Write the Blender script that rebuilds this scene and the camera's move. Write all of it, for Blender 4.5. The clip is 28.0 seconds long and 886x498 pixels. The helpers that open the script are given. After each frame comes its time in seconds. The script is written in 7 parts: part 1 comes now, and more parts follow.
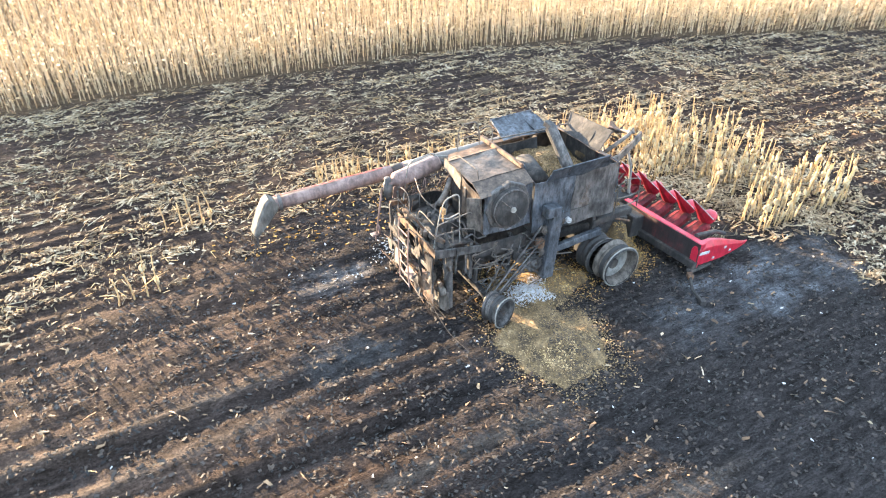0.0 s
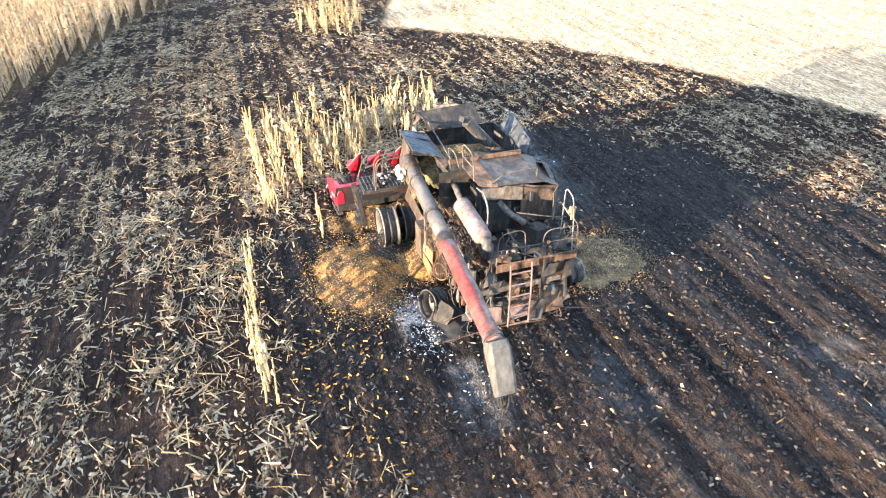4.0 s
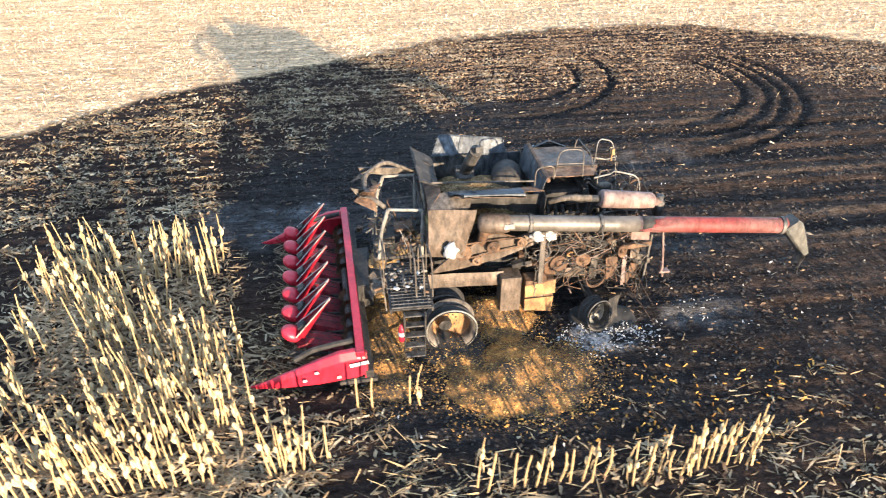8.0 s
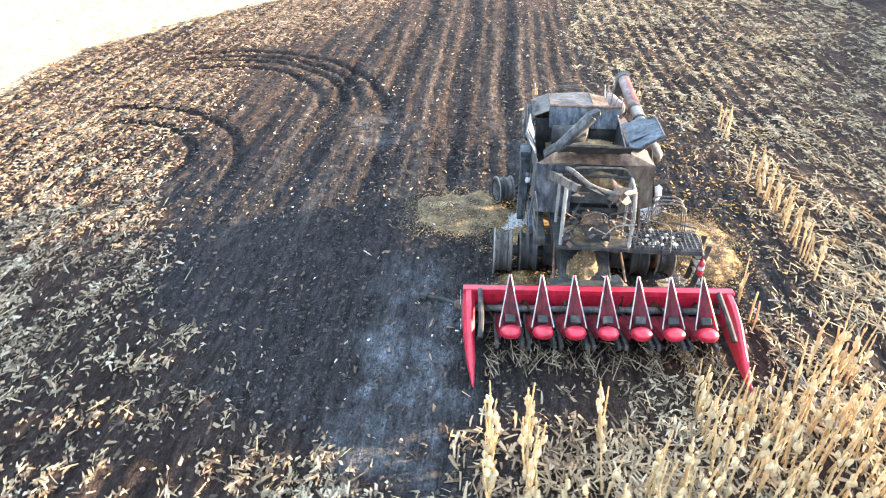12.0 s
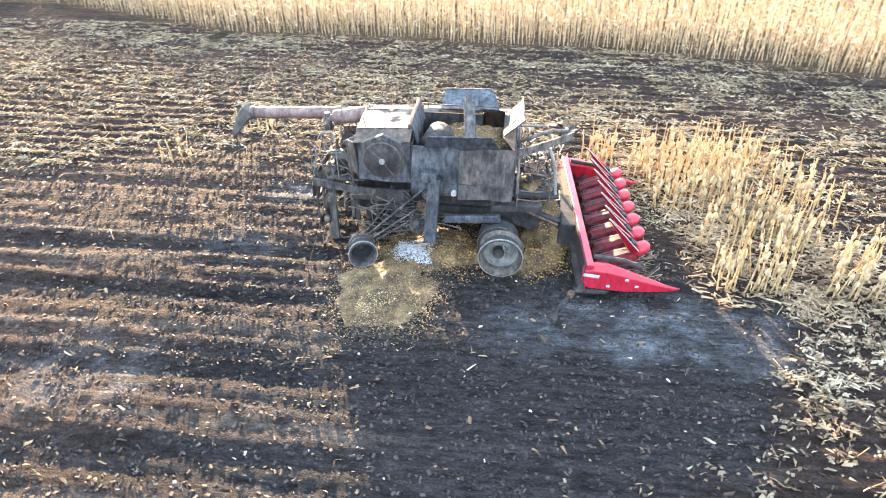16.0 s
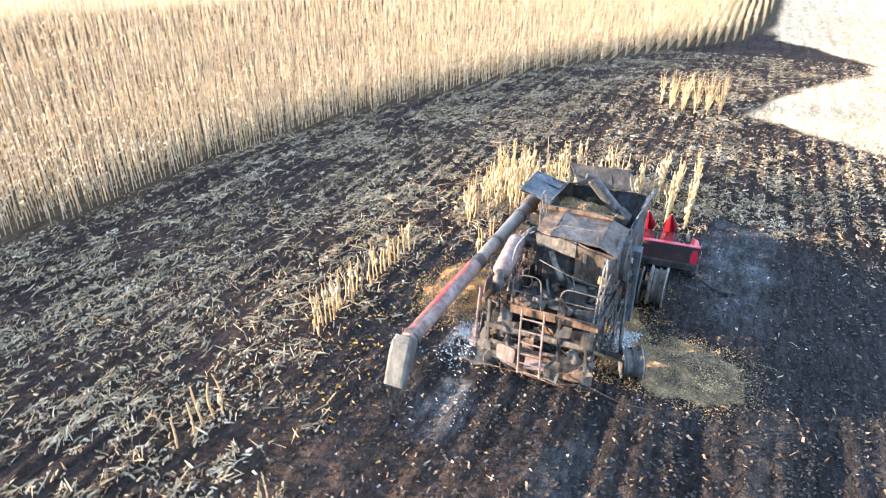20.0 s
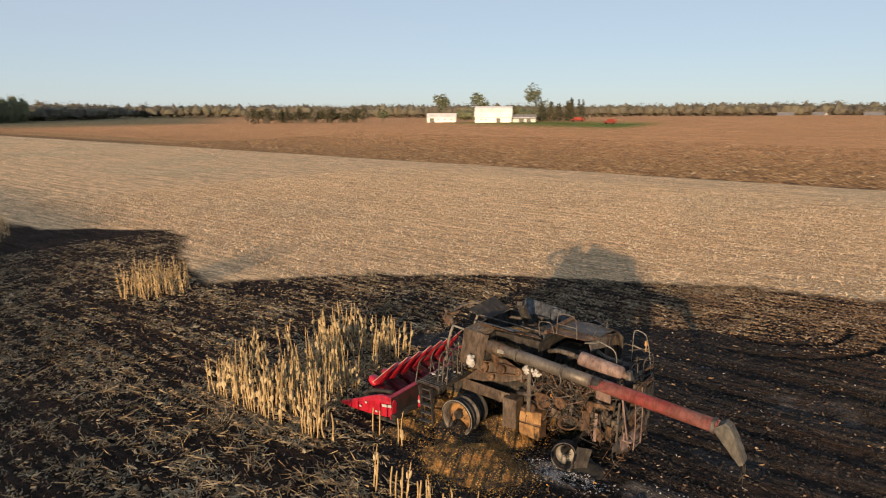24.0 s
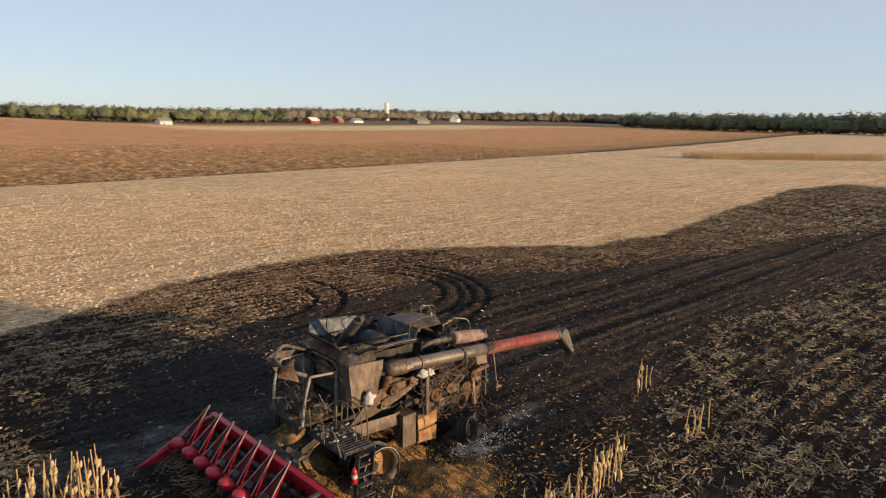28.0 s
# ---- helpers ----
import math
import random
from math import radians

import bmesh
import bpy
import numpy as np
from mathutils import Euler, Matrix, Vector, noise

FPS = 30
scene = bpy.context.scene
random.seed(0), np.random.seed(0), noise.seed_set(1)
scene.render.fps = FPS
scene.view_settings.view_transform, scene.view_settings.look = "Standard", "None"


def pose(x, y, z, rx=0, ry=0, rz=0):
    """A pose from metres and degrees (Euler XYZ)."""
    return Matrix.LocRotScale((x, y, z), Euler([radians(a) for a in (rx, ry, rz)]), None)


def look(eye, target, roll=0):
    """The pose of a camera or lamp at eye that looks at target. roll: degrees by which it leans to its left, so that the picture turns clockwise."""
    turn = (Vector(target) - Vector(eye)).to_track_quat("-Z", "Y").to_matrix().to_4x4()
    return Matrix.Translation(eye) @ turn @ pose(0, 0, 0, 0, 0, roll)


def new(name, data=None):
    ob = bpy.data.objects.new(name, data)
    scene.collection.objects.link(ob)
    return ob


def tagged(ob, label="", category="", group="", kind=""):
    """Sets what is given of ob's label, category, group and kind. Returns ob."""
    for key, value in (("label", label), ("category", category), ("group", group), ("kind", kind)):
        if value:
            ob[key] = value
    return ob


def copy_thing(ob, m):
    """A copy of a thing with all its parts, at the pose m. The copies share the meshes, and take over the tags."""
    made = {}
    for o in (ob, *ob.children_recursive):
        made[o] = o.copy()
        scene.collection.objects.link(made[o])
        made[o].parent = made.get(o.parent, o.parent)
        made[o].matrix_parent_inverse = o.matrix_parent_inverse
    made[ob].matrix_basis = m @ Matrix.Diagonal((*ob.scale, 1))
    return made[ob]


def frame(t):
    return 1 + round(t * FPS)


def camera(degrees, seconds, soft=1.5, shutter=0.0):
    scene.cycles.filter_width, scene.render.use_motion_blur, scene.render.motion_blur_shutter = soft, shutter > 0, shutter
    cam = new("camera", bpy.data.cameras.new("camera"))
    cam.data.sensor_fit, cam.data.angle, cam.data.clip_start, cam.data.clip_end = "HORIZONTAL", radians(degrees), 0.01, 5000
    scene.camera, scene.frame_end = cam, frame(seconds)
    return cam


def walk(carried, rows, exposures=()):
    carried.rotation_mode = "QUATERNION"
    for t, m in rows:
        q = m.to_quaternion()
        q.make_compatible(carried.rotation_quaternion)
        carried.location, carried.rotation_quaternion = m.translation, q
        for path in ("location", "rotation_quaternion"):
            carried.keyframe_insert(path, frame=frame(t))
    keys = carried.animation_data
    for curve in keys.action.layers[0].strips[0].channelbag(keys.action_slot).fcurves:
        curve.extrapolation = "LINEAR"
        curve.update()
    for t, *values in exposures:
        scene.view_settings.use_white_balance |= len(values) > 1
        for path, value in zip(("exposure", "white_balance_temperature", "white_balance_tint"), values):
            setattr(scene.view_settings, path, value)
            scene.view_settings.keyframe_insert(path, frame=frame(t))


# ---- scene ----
cam = camera(68.6, 28.0, soft=1.1, shutter=0.24)
METRES, EYE, TILT, LEAN, TURN = 172.5, 11.9, 0.7, -0.3, -28.3
ROWS = [
    (0.0, 0.0, 0.0, 0.0, -0.17, -34.51, 0.24),
    (0.5, -0.016, 0.0028, 0.0002, -8.87, -34.57, 0.15),
    (1.0, -0.0319, 0.0082, 0.0004, -18.28, -34.63, 0.06),
    (1.5, -0.0466, 0.0164, 0.0004, -29.64, -34.63, -0.03),
    (2.0, -0.0593, 0.0274, 0.0005, -41.41, -34.62, -0.2),
    (2.5, -0.0696, 0.0405, 0.0005, -52.29, -34.58, -0.35),
    (4.5, -0.0852, 0.1045, 0.0001, -90.28, -34.48, -0.43),
    (5.0, -0.0821, 0.1216, -0.0004, -101.08, -34.29, -0.52),
    (5.5, -0.0757, 0.1377, -0.0009, -112.44, -34.08, -0.61),
    (6.0, -0.0663, 0.152, -0.0015, -124.0, -33.9, -0.67),
    (6.5, -0.0542, 0.1639, -0.0022, -135.55, -33.72, -0.72),
    (7.0, -0.0404, 0.1731, -0.0028, -146.71, -33.51, -0.65),
    (7.5, -0.0252, 0.1798, -0.0033, -155.18, -33.32, -0.59),
    (8.0, -0.0085, 0.1857, -0.0039, -159.25, -33.22, -0.51),
    (8.5, 0.0096, 0.1895, -0.0039, -169.51, -33.34, -0.3),
    (9.0, 0.0275, 0.1898, -0.0046, -182.51, -33.07, -0.09),
    (9.5, 0.0446, 0.1868, -0.0052, -193.78, -32.9, 0.11),
    (10.0, 0.0604, 0.1806, -0.0053, -204.74, -32.93, 0.29),
    (10.5, 0.0751, 0.1716, -0.0055, -214.51, -32.9, 0.3),
    (11.0, 0.0889, 0.1606, -0.0058, -218.39, -32.92, 0.26),
    (11.5, 0.1022, 0.1482, -0.0061, -225.76, -32.9, 0.33),
    (12.0, 0.1126, 0.1341, -0.0063, -237.05, -32.93, 0.49),
    (12.5, 0.1201, 0.1186, -0.0061, -249.18, -33.06, 0.67),
    (13.0, 0.1242, 0.1026, -0.0062, -261.24, -33.03, 0.96),
    (13.5, 0.1245, 0.0866, -0.0063, -273.18, -33.15, 1.19),
    (15.5, 0.0893, 0.0219, -0.0032, -315.75, -34.15, 0.48),
    (16.0, 0.074, 0.0113, -0.0031, -325.65, -34.25, 0.47),
    (16.5, 0.0572, 0.0038, -0.003, -336.97, -34.31, 0.49),
    (17.0, 0.0396, -0.0004, -0.0029, -347.75, -34.43, 0.42),
    (17.5, 0.0219, -0.0014, -0.0029, -358.22, -34.51, 0.32),
    (18.0, 0.0044, 0.0006, -0.0028, -367.91, -34.59, 0.28),
    (18.5, -0.0131, 0.0052, -0.0025, -375.02, -34.46, 0.12),
    (19.0, -0.0309, 0.0118, -0.0024, -381.3, -31.2, 0.02),
    (19.5, -0.0485, 0.0209, -0.0025, -388.09, -31.65, -0.1),
    (20.0, -0.065, 0.0327, -0.0024, -396.78, -28.28, -0.25),
    (20.5, -0.0798, 0.0469, -0.0024, -405.82, -23.81, -0.36),
    (22.5, -0.1088, 0.1171, -0.0035, -444.23, -12.34, -0.47),
    (23.0, -0.1077, 0.1356, -0.004, -454.44, -12.24, -0.62),
    (23.5, -0.103, 0.1534, -0.0044, -464.52, -12.13, -0.77),
    (24.0, -0.0955, 0.1702, -0.0047, -474.15, -12.01, -0.89),
    (24.5, -0.0852, 0.1852, -0.0049, -483.67, -11.89, -0.96),
    (25.0, -0.0725, 0.1982, -0.0053, -493.48, -11.74, -1.02),
    (25.5, -0.0577, 0.2089, -0.006, -503.71, -11.54, -1.09),
    (26.0, -0.0413, 0.2168, -0.0065, -513.89, -11.36, -1.07),
    (26.5, -0.0237, 0.2219, -0.0071, -524.06, -11.16, -1.08),
    (27.0, -0.0052, 0.2239, -0.0078, -534.15, -10.89, -1.11),
    (27.5, 0.0132, 0.2227, -0.0081, -543.96, -10.79, -1.08),
    (28.0, 0.0311, 0.2183, -0.0085, -553.7, -10.69, -1.07),
]
EXPOSE = [(0.0, 3.5, 6350, 9), (2.5, 3.2, 6000, 9), (5.0, 2.65, 5850, 9), (8.0, 2.2, 5850, 8), (9.5, 2.4, 5850, 8), (12.0, 3.55, 6100, 9), (15.5, 3.77, 6350, 11), (17.0, 3.65, 6300, 11), (18.5, 3.52, 6200, 11), (20.5, 2.65, 5500, 9), (22.5, 0.62, 7100, 13), (25.5, 0.50, 7100, 14), (28.0, 0.64, 7100, 14)]
walk(cam, [(t, pose(0, 0, EYE, TILT, LEAN, TURN) @ pose(METRES * x, METRES * y, METRES * z, 90 + pitch, roll, yaw)) for t, x, y, z, yaw, pitch, roll in ROWS], EXPOSE)

# ---- light: a low sun behind the corn, clear sky ----
SUN_AZ, SUN_EL = math.atan2(0.94, -0.34), radians(7.4)
sun = new("sun", bpy.data.lights.new("sun", "SUN"))
sun.data.energy, sun.data.angle, sun.data.color = 5.0, radians(0.6), (1.0, 0.73, 0.45)
sun_dir = Vector((math.cos(SUN_AZ) * math.cos(SUN_EL), math.sin(SUN_AZ) * math.cos(SUN_EL), math.sin(SUN_EL)))
sun.matrix_world = look((0, 0, 60), Vector((0, 0, 60)) - sun_dir)
world = bpy.data.worlds.new("world")
scene.world = world
world.use_nodes = True
wn = world.node_tree
sky = wn.nodes.new("ShaderNodeTexSky")
sky.sky_type, sky.sun_disc = "NISHITA", False
sky.sun_elevation, sky.sun_rotation = SUN_EL, math.pi / 2 - SUN_AZ
sky.altitude, sky.air_density, sky.dust_density, sky.ozone_density = 250, 0.7, 0.3, 2.0
wn.nodes["Background"].inputs["Strength"].default_value = 0.11
pale = wn.nodes.new("ShaderNodeMix")
pale.data_type = "RGBA"
pale.inputs["Factor"].default_value = 0.68
pale.inputs[7].default_value = (3.35, 4.12, 5.0, 1.0)
wn.links.new(sky.outputs[0], pale.inputs[6])
wn.links.new(pale.outputs[2], wn.nodes["Background"].inputs[0])


# ---- materials ----
def rgb(c):
    return (c[0], c[1], c[2], 1.0)


def surface(name, stops, scale=3.0, fine=40.0, rough=(0.7, 0.95), metal=0.0, bump=0.3, bump_scale=60.0, random_tint=0.0, island=0.0, stretch=(1, 1, 1), dist=0.01, two_sided=0.0, grime=0.0):
    """Node material: a broad noise picks among stops (value, colour), a fine one breaks it up; bump and roughness follow."""
    m = bpy.data.materials.new(name)
    m.use_nodes = True
    nt = m.node_tree
    bsdf = nt.nodes["Principled BSDF"]
    tc = nt.nodes.new("ShaderNodeTexCoord")
    mp = nt.nodes.new("ShaderNodeMapping")
    mp.inputs["Scale"].default_value = stretch
    nt.links.new(tc.outputs["Object"], mp.inputs[0])
    n1 = nt.nodes.new("ShaderNodeTexNoise")
    n1.inputs["Scale"].default_value, n1.inputs["Detail"].default_value, n1.inputs["Roughness"].default_value = scale, 6.0, 0.62
    n2 = nt.nodes.new("ShaderNodeTexNoise")
    n2.inputs["Scale"].default_value, n2.inputs["Detail"].default_value = fine, 4.0
    nt.links.new(mp.outputs[0], n1.inputs[0])
    nt.links.new(mp.outputs[0], n2.inputs[0])
    mix = nt.nodes.new("ShaderNodeMath")
    mix.operation = "MULTIPLY_ADD"
    mix.inputs[1].default_value = 0.35
    nt.links.new(n2.outputs[0], mix.inputs[0])
    sub = nt.nodes.new("ShaderNodeMath")
    sub.operation = "MULTIPLY_ADD"
    sub.inputs[1].default_value, sub.inputs[2].default_value = 1.3, -0.32
    nt.links.new(n1.outputs[0], sub.inputs[0])
    nt.links.new(sub.outputs[0], mix.inputs[2])
    value = mix.outputs[0]
    for amount, kind, socket in ((random_tint, "ShaderNodeObjectInfo", "Random"), (island, "ShaderNodeNewGeometry", "Random Per Island")):
        if amount:
            src = nt.nodes.new(kind)
            add = nt.nodes.new("ShaderNodeMath")
            add.operation = "MULTIPLY_ADD"
            add.inputs[1].default_value = amount
            nt.links.new(src.outputs[socket], add.inputs[0])
            off = nt.nodes.new("ShaderNodeMath")
            off.operation = "ADD"
            off.inputs[1].default_value = -amount / 2
            nt.links.new(value, off.inputs[0])
            nt.links.new(off.outputs[0], add.inputs[2])
            value = add.outputs[0]
    ramp = nt.nodes.new("ShaderNodeValToRGB")
    el = ramp.color_ramp.elements
    while len(el) < len(stops):
        el.new(0.5)
    for e, (p, c) in zip(el, stops):
        e.position, e.color = p, rgb(c)
    nt.links.new(value, ramp.inputs[0])
    paint = ramp.outputs[0]
    if grime:
        gm = nt.nodes.new("ShaderNodeMapping")
        gm.inputs["Scale"].default_value = (1, 1, 0.35)
        nt.links.new(tc.outputs["Object"], gm.inputs[0])
        ng = nt.nodes.new("ShaderNodeTexNoise")
        ng.inputs["Scale"].default_value, ng.inputs["Detail"].default_value, ng.inputs["Roughness"].default_value = 7.0, 9.0, 0.72
        nt.links.new(gm.outputs[0], ng.inputs[0])
        gr = nt.nodes.new("ShaderNodeMapRange")
        gr.inputs["From Min"].default_value, gr.inputs["From Max"].default_value = 0.36, 0.62
        gr.inputs["To Min"].default_value, gr.inputs["To Max"].default_value = 1 - grime, 1 + grime * 0.55
        nt.links.new(ng.outputs[0], gr.inputs[0])
        sc = nt.nodes.new("ShaderNodeVectorMath")
        sc.operation = "SCALE"
        nt.links.new(paint, sc.inputs[0])
        nt.links.new(gr.outputs[0], sc.inputs["Scale"])
        paint = sc.outputs[0]
    nt.links.new(paint, bsdf.inputs["Base Color"])
    rr = nt.nodes.new("ShaderNodeMapRange")
    rr.inputs["To Min"].default_value, rr.inputs["To Max"].default_value = rough
    nt.links.new(n2.outputs[0], rr.inputs[0])
    nt.links.new(rr.outputs[0], bsdf.inputs["Roughness"])
    bsdf.inputs["Metallic"].default_value = metal
    if bump:
        nb = nt.nodes.new("ShaderNodeTexNoise")
        nb.inputs["Scale"].default_value, nb.inputs["Detail"].default_value = bump_scale, 3.0
        nt.links.new(mp.outputs[0], nb.inputs[0])
        bp = nt.nodes.new("ShaderNodeBump")
        bp.inputs["Strength"].default_value, bp.inputs["Distance"].default_value = bump, dist
        nt.links.new(nb.outputs[0], bp.inputs["Height"])
        nt.links.new(bp.outputs[0], bsdf.inputs["Normal"])
    if two_sided:
        tr = nt.nodes.new("ShaderNodeBsdfTranslucent")
        nt.links.new(ramp.outputs[0], tr.inputs[0])
        ms = nt.nodes.new("ShaderNodeMixShader")
        ms.inputs[0].default_value = two_sided
        nt.links.new(bsdf.outputs[0], ms.inputs[1])
        nt.links.new(tr.outputs[0], ms.inputs[2])
        nt.links.new(ms.outputs[0], nt.nodes["Material Output"].inputs[0])
    return m


STEEL = surface("burnt_steel", [(0.15, (0.0176, 0.0162, 0.0156)), (0.42, (0.0565, 0.053, 0.0512)), (0.62, (0.0955, 0.0884, 0.0831)), (0.85, (0.0707, 0.0424, 0.0265))], 1.6, 18, (0.5, 0.8), 0.35, 0.25, 25, grime=0.75)
TUBE = surface("scorched_tube", [(0.2, (0.062, 0.052, 0.045)), (0.5, (0.125, 0.110, 0.096)), (0.8, (0.185, 0.168, 0.150))], 0.5, 6, (0.42, 0.62), 0.35, 0.08, 20, grime=0.3)
RUST = surface("rusted_steel", [(0.15, (0.0248, 0.0158, 0.0113)), (0.42, (0.0768, 0.0407, 0.0225)), (0.62, (0.1355, 0.0790, 0.0452)), (0.85, (0.1626, 0.1310, 0.1039))], 2.2, 22, (0.65, 0.92), 0.1, 0.3, 30, grime=0.65)
ASHY = surface("scaled_steel", [(0.15, (0.0287, 0.0238, 0.0203)), (0.42, (0.0776, 0.0645, 0.0541)), (0.65, (0.1149, 0.0981, 0.0811)), (0.85, (0.0804, 0.0505, 0.0325))], 2.4, 26, (0.65, 0.9), 0.1, 0.3, 40, grime=0.75)
BLUED = surface("blued_steel", [(0.15, (0.0234, 0.0261, 0.0308)), (0.45, (0.0585, 0.0661, 0.0781)), (0.65, (0.0975, 0.1062, 0.1192)), (0.9, (0.078, 0.0521, 0.037))], 1.3, 15, (0.42, 0.7), 0.45, 0.2, 20, grime=0.75)
CHAR = surface("charred_metal", [(0.2, (0.0086, 0.0079, 0.0079)), (0.5, (0.0252, 0.023, 0.0216)), (0.75, (0.0612, 0.0504, 0.0432)), (0.9, (0.0936, 0.0612, 0.0396))], 3.0, 25, (0.7, 0.95), 0.1, 0.35, 30, grime=0.7)
RUBBER = surface("burnt_rubber", [(0.2, (0.0064, 0.0064, 0.0064)), (0.6, (0.0176, 0.0168, 0.0168)), (0.9, (0.056, 0.0544, 0.0528))], 5.0, 30, (0.6, 0.9), 0.0, 0.4, 30)
RED = surface("red_paint", [(0.1, (0.144, 0.007, 0.0162)), (0.4, (0.3312, 0.0098, 0.0252)), (0.8, (0.4032, 0.0168, 0.0378)), (0.98, (0.2448, 0.035, 0.045))], 1.4, 14, (0.28, 0.5), 0.0, 0.08, 12, grime=0.35)
SINGED = surface("singed_red_paint", [(0.15, (0.03, 0.008, 0.010)), (0.4, (0.13, 0.010, 0.018)), (0.7, (0.27, 0.014, 0.028)), (0.95, (0.16, 0.03, 0.035))], 1.6, 16, (0.4, 0.7), 0.0, 0.12, 16, grime=0.6)
SOOTED = surface("sooted_red_paint", [(0.2, (0.007, 0.006, 0.006)), (0.5, (0.018, 0.012, 0.012)), (0.72, (0.055, 0.012, 0.013)), (0.92, (0.11, 0.018, 0.02))], 1.4, 16, (0.55, 0.85), 0.0, 0.2, 20, grime=0.6)
WORN = surface("worn_edge", [(0.2, (0.1650, 0.0750, 0.0750)), (0.5, (0.2850, 0.2475, 0.2325)), (0.9, (0.3750, 0.3525, 0.3300))], 4, 30, (0.5, 0.7), 0.2, 0.1, 30)
HOLLOW_RED = surface("hollow_red_paint", [(0.15, (0.0261, 0.0122, 0.0122)), (0.45, (0.1305, 0.0104, 0.0157)), (0.75, (0.2262, 0.0104, 0.0226)), (0.95, (0.1044, 0.0261, 0.0261))], 2.2, 20, (0.4, 0.75), 0.0, 0.2, 20, grime=0.6)
PALE = surface("bleached_steel", [(0.2, (0.1053, 0.1, 0.0894)), (0.5, (0.1895, 0.1815, 0.1631)), (0.85, (0.2421, 0.2264, 0.2))], 2.0, 20, (0.6, 0.8), 0.1, 0.2, 25, grime=0.4)
FADED = surface("scorched_red_paint", [(0.15, (0.156, 0.102, 0.0952)), (0.38, (0.2652, 0.1156, 0.102)), (0.6, (0.3276, 0.0748, 0.068)), (0.9, (0.3588, 0.0476, 0.0476))], 0.8, 14, (0.5, 0.75), 0.0, 0.1, 20, grime=0.45)
WHITE = surface("white_ash", [(0.2, (0.2394, 0.2366, 0.2370)), (0.6, (0.3949, 0.3905, 0.3873)), (0.9, (0.4668, 0.4614, 0.4508))], 6, 40, (0.85, 1.0), 0.0, 0.5, 50)
GRAIN = surface("golden_grain", [(0.34, (0.0187, 0.0145, 0.0110)), (0.47, (0.1020, 0.0578, 0.0204)), (0.6, (0.30, 0.135, 0.033)), (0.78, (0.42, 0.225, 0.06)), (0.95, (0.2380, 0.1700, 0.0765))], 1.8, 60, (0.75, 0.95), 0.0, 0.9, 90, dist=0.02, grime=0.5)
SCORCHED = surface("scorched_grain", [(0.3, (0.0252, 0.0176, 0.012)), (0.45, (0.09, 0.0576, 0.0225)), (0.62, (0.178, 0.118, 0.056)), (0.8, (0.275, 0.195, 0.105)), (0.95, (0.37, 0.285, 0.165))], 1.5, 60, (0.8, 0.95), 0.0, 0.9, 90, dist=0.02, grime=0.5)
STRAW = surface("dry_stalk", [(0.1, (0.2957, 0.1909, 0.0792)), (0.5, (0.4824, 0.3464, 0.1766)), (0.9, (0.5757, 0.4524, 0.268))], 1.0, 9, (0.75, 0.95), 0, 0, island=0.35, two_sided=0.25)
CORN = surface("standing_corn", [(0.1, (0.3418, 0.2442, 0.1280)), (0.5, (0.5576, 0.4431, 0.2855)), (0.9, (0.6656, 0.5788, 0.4330))], 1.0, 9, (0.75, 0.95), 0, 0, island=0.35, two_sided=0.45)
HUSK = surface("papery_husk", [(0.1, (0.3501, 0.254, 0.1259)), (0.5, (0.4982, 0.3992, 0.2331)), (0.9, (0.552, 0.4717, 0.317))], 6.0, 30, (0.8, 0.95), 0, 0.3, 60, random_tint=0.3, two_sided=0.2)
RESIDUE = surface("pale_residue", [(0.15, (0.050, 0.035, 0.021)), (0.4, (0.140, 0.104, 0.063)), (0.7, (0.270, 0.218, 0.142)), (1.0, (0.47, 0.41, 0.295))], 0.4, 3, (0.8, 0.95), 0, 0, island=0.7, two_sided=0.2)
RUSSET = surface("tangled_straw", [(0.1, (0.09, 0.06, 0.034)), (0.45, (0.22, 0.155, 0.09)), (0.8, (0.36, 0.27, 0.165)), (1.0, (0.50, 0.41, 0.28))], 0.4, 3, (0.8, 0.95), 0, 0, island=0.7, two_sided=0.15)
BROWNED = surface("browned_residue", [(0.1, (0.0450, 0.0290, 0.0190)), (0.45, (0.1500, 0.0920, 0.0520)), (0.8, (0.2800, 0.1900, 0.1100)), (1.0, (0.4400, 0.3600, 0.2600))], 0.4, 3, (0.8, 0.95), 0, 0, island=0.8, two_sided=0.1)
STUBBLE = surface("tan_stubble", [(0.1, (0.20, 0.118, 0.06)), (0.5, (0.46, 0.325, 0.205)), (0.9, (0.70, 0.58, 0.44))], 0.4, 3, (0.8, 0.95), 0, 0, island=0.8, two_sided=0.15)
CINDER = surface("cinder_scraps", [(0.1, (0.0060, 0.0054, 0.0054)), (0.5, (0.0132, 0.0120, 0.0108)), (0.85, (0.0300, 0.0264, 0.0234)), (1.0, (0.0600, 0.0540, 0.0480))], 0.4, 3, (0.8, 0.95), 0, 0, island=0.9)
COB = surface("yellow_cob", [(0.2, (0.2720, 0.1122, 0.0163)), (0.6, (0.3808, 0.2040, 0.0272)), (0.9, (0.4243, 0.2805, 0.0979))], 2, 20, (0.6, 0.8), 0, 0, island=0.5)
KERNEL = surface("loose_kernel", [(0.1, (0.0450, 0.0300, 0.0150)), (0.45, (0.2100, 0.1125, 0.0300)), (0.8, (0.3600, 0.2100, 0.0525)), (1.0, (0.4125, 0.3150, 0.1350))], 2, 20, (0.7, 0.9), 0, 0, island=0.8)
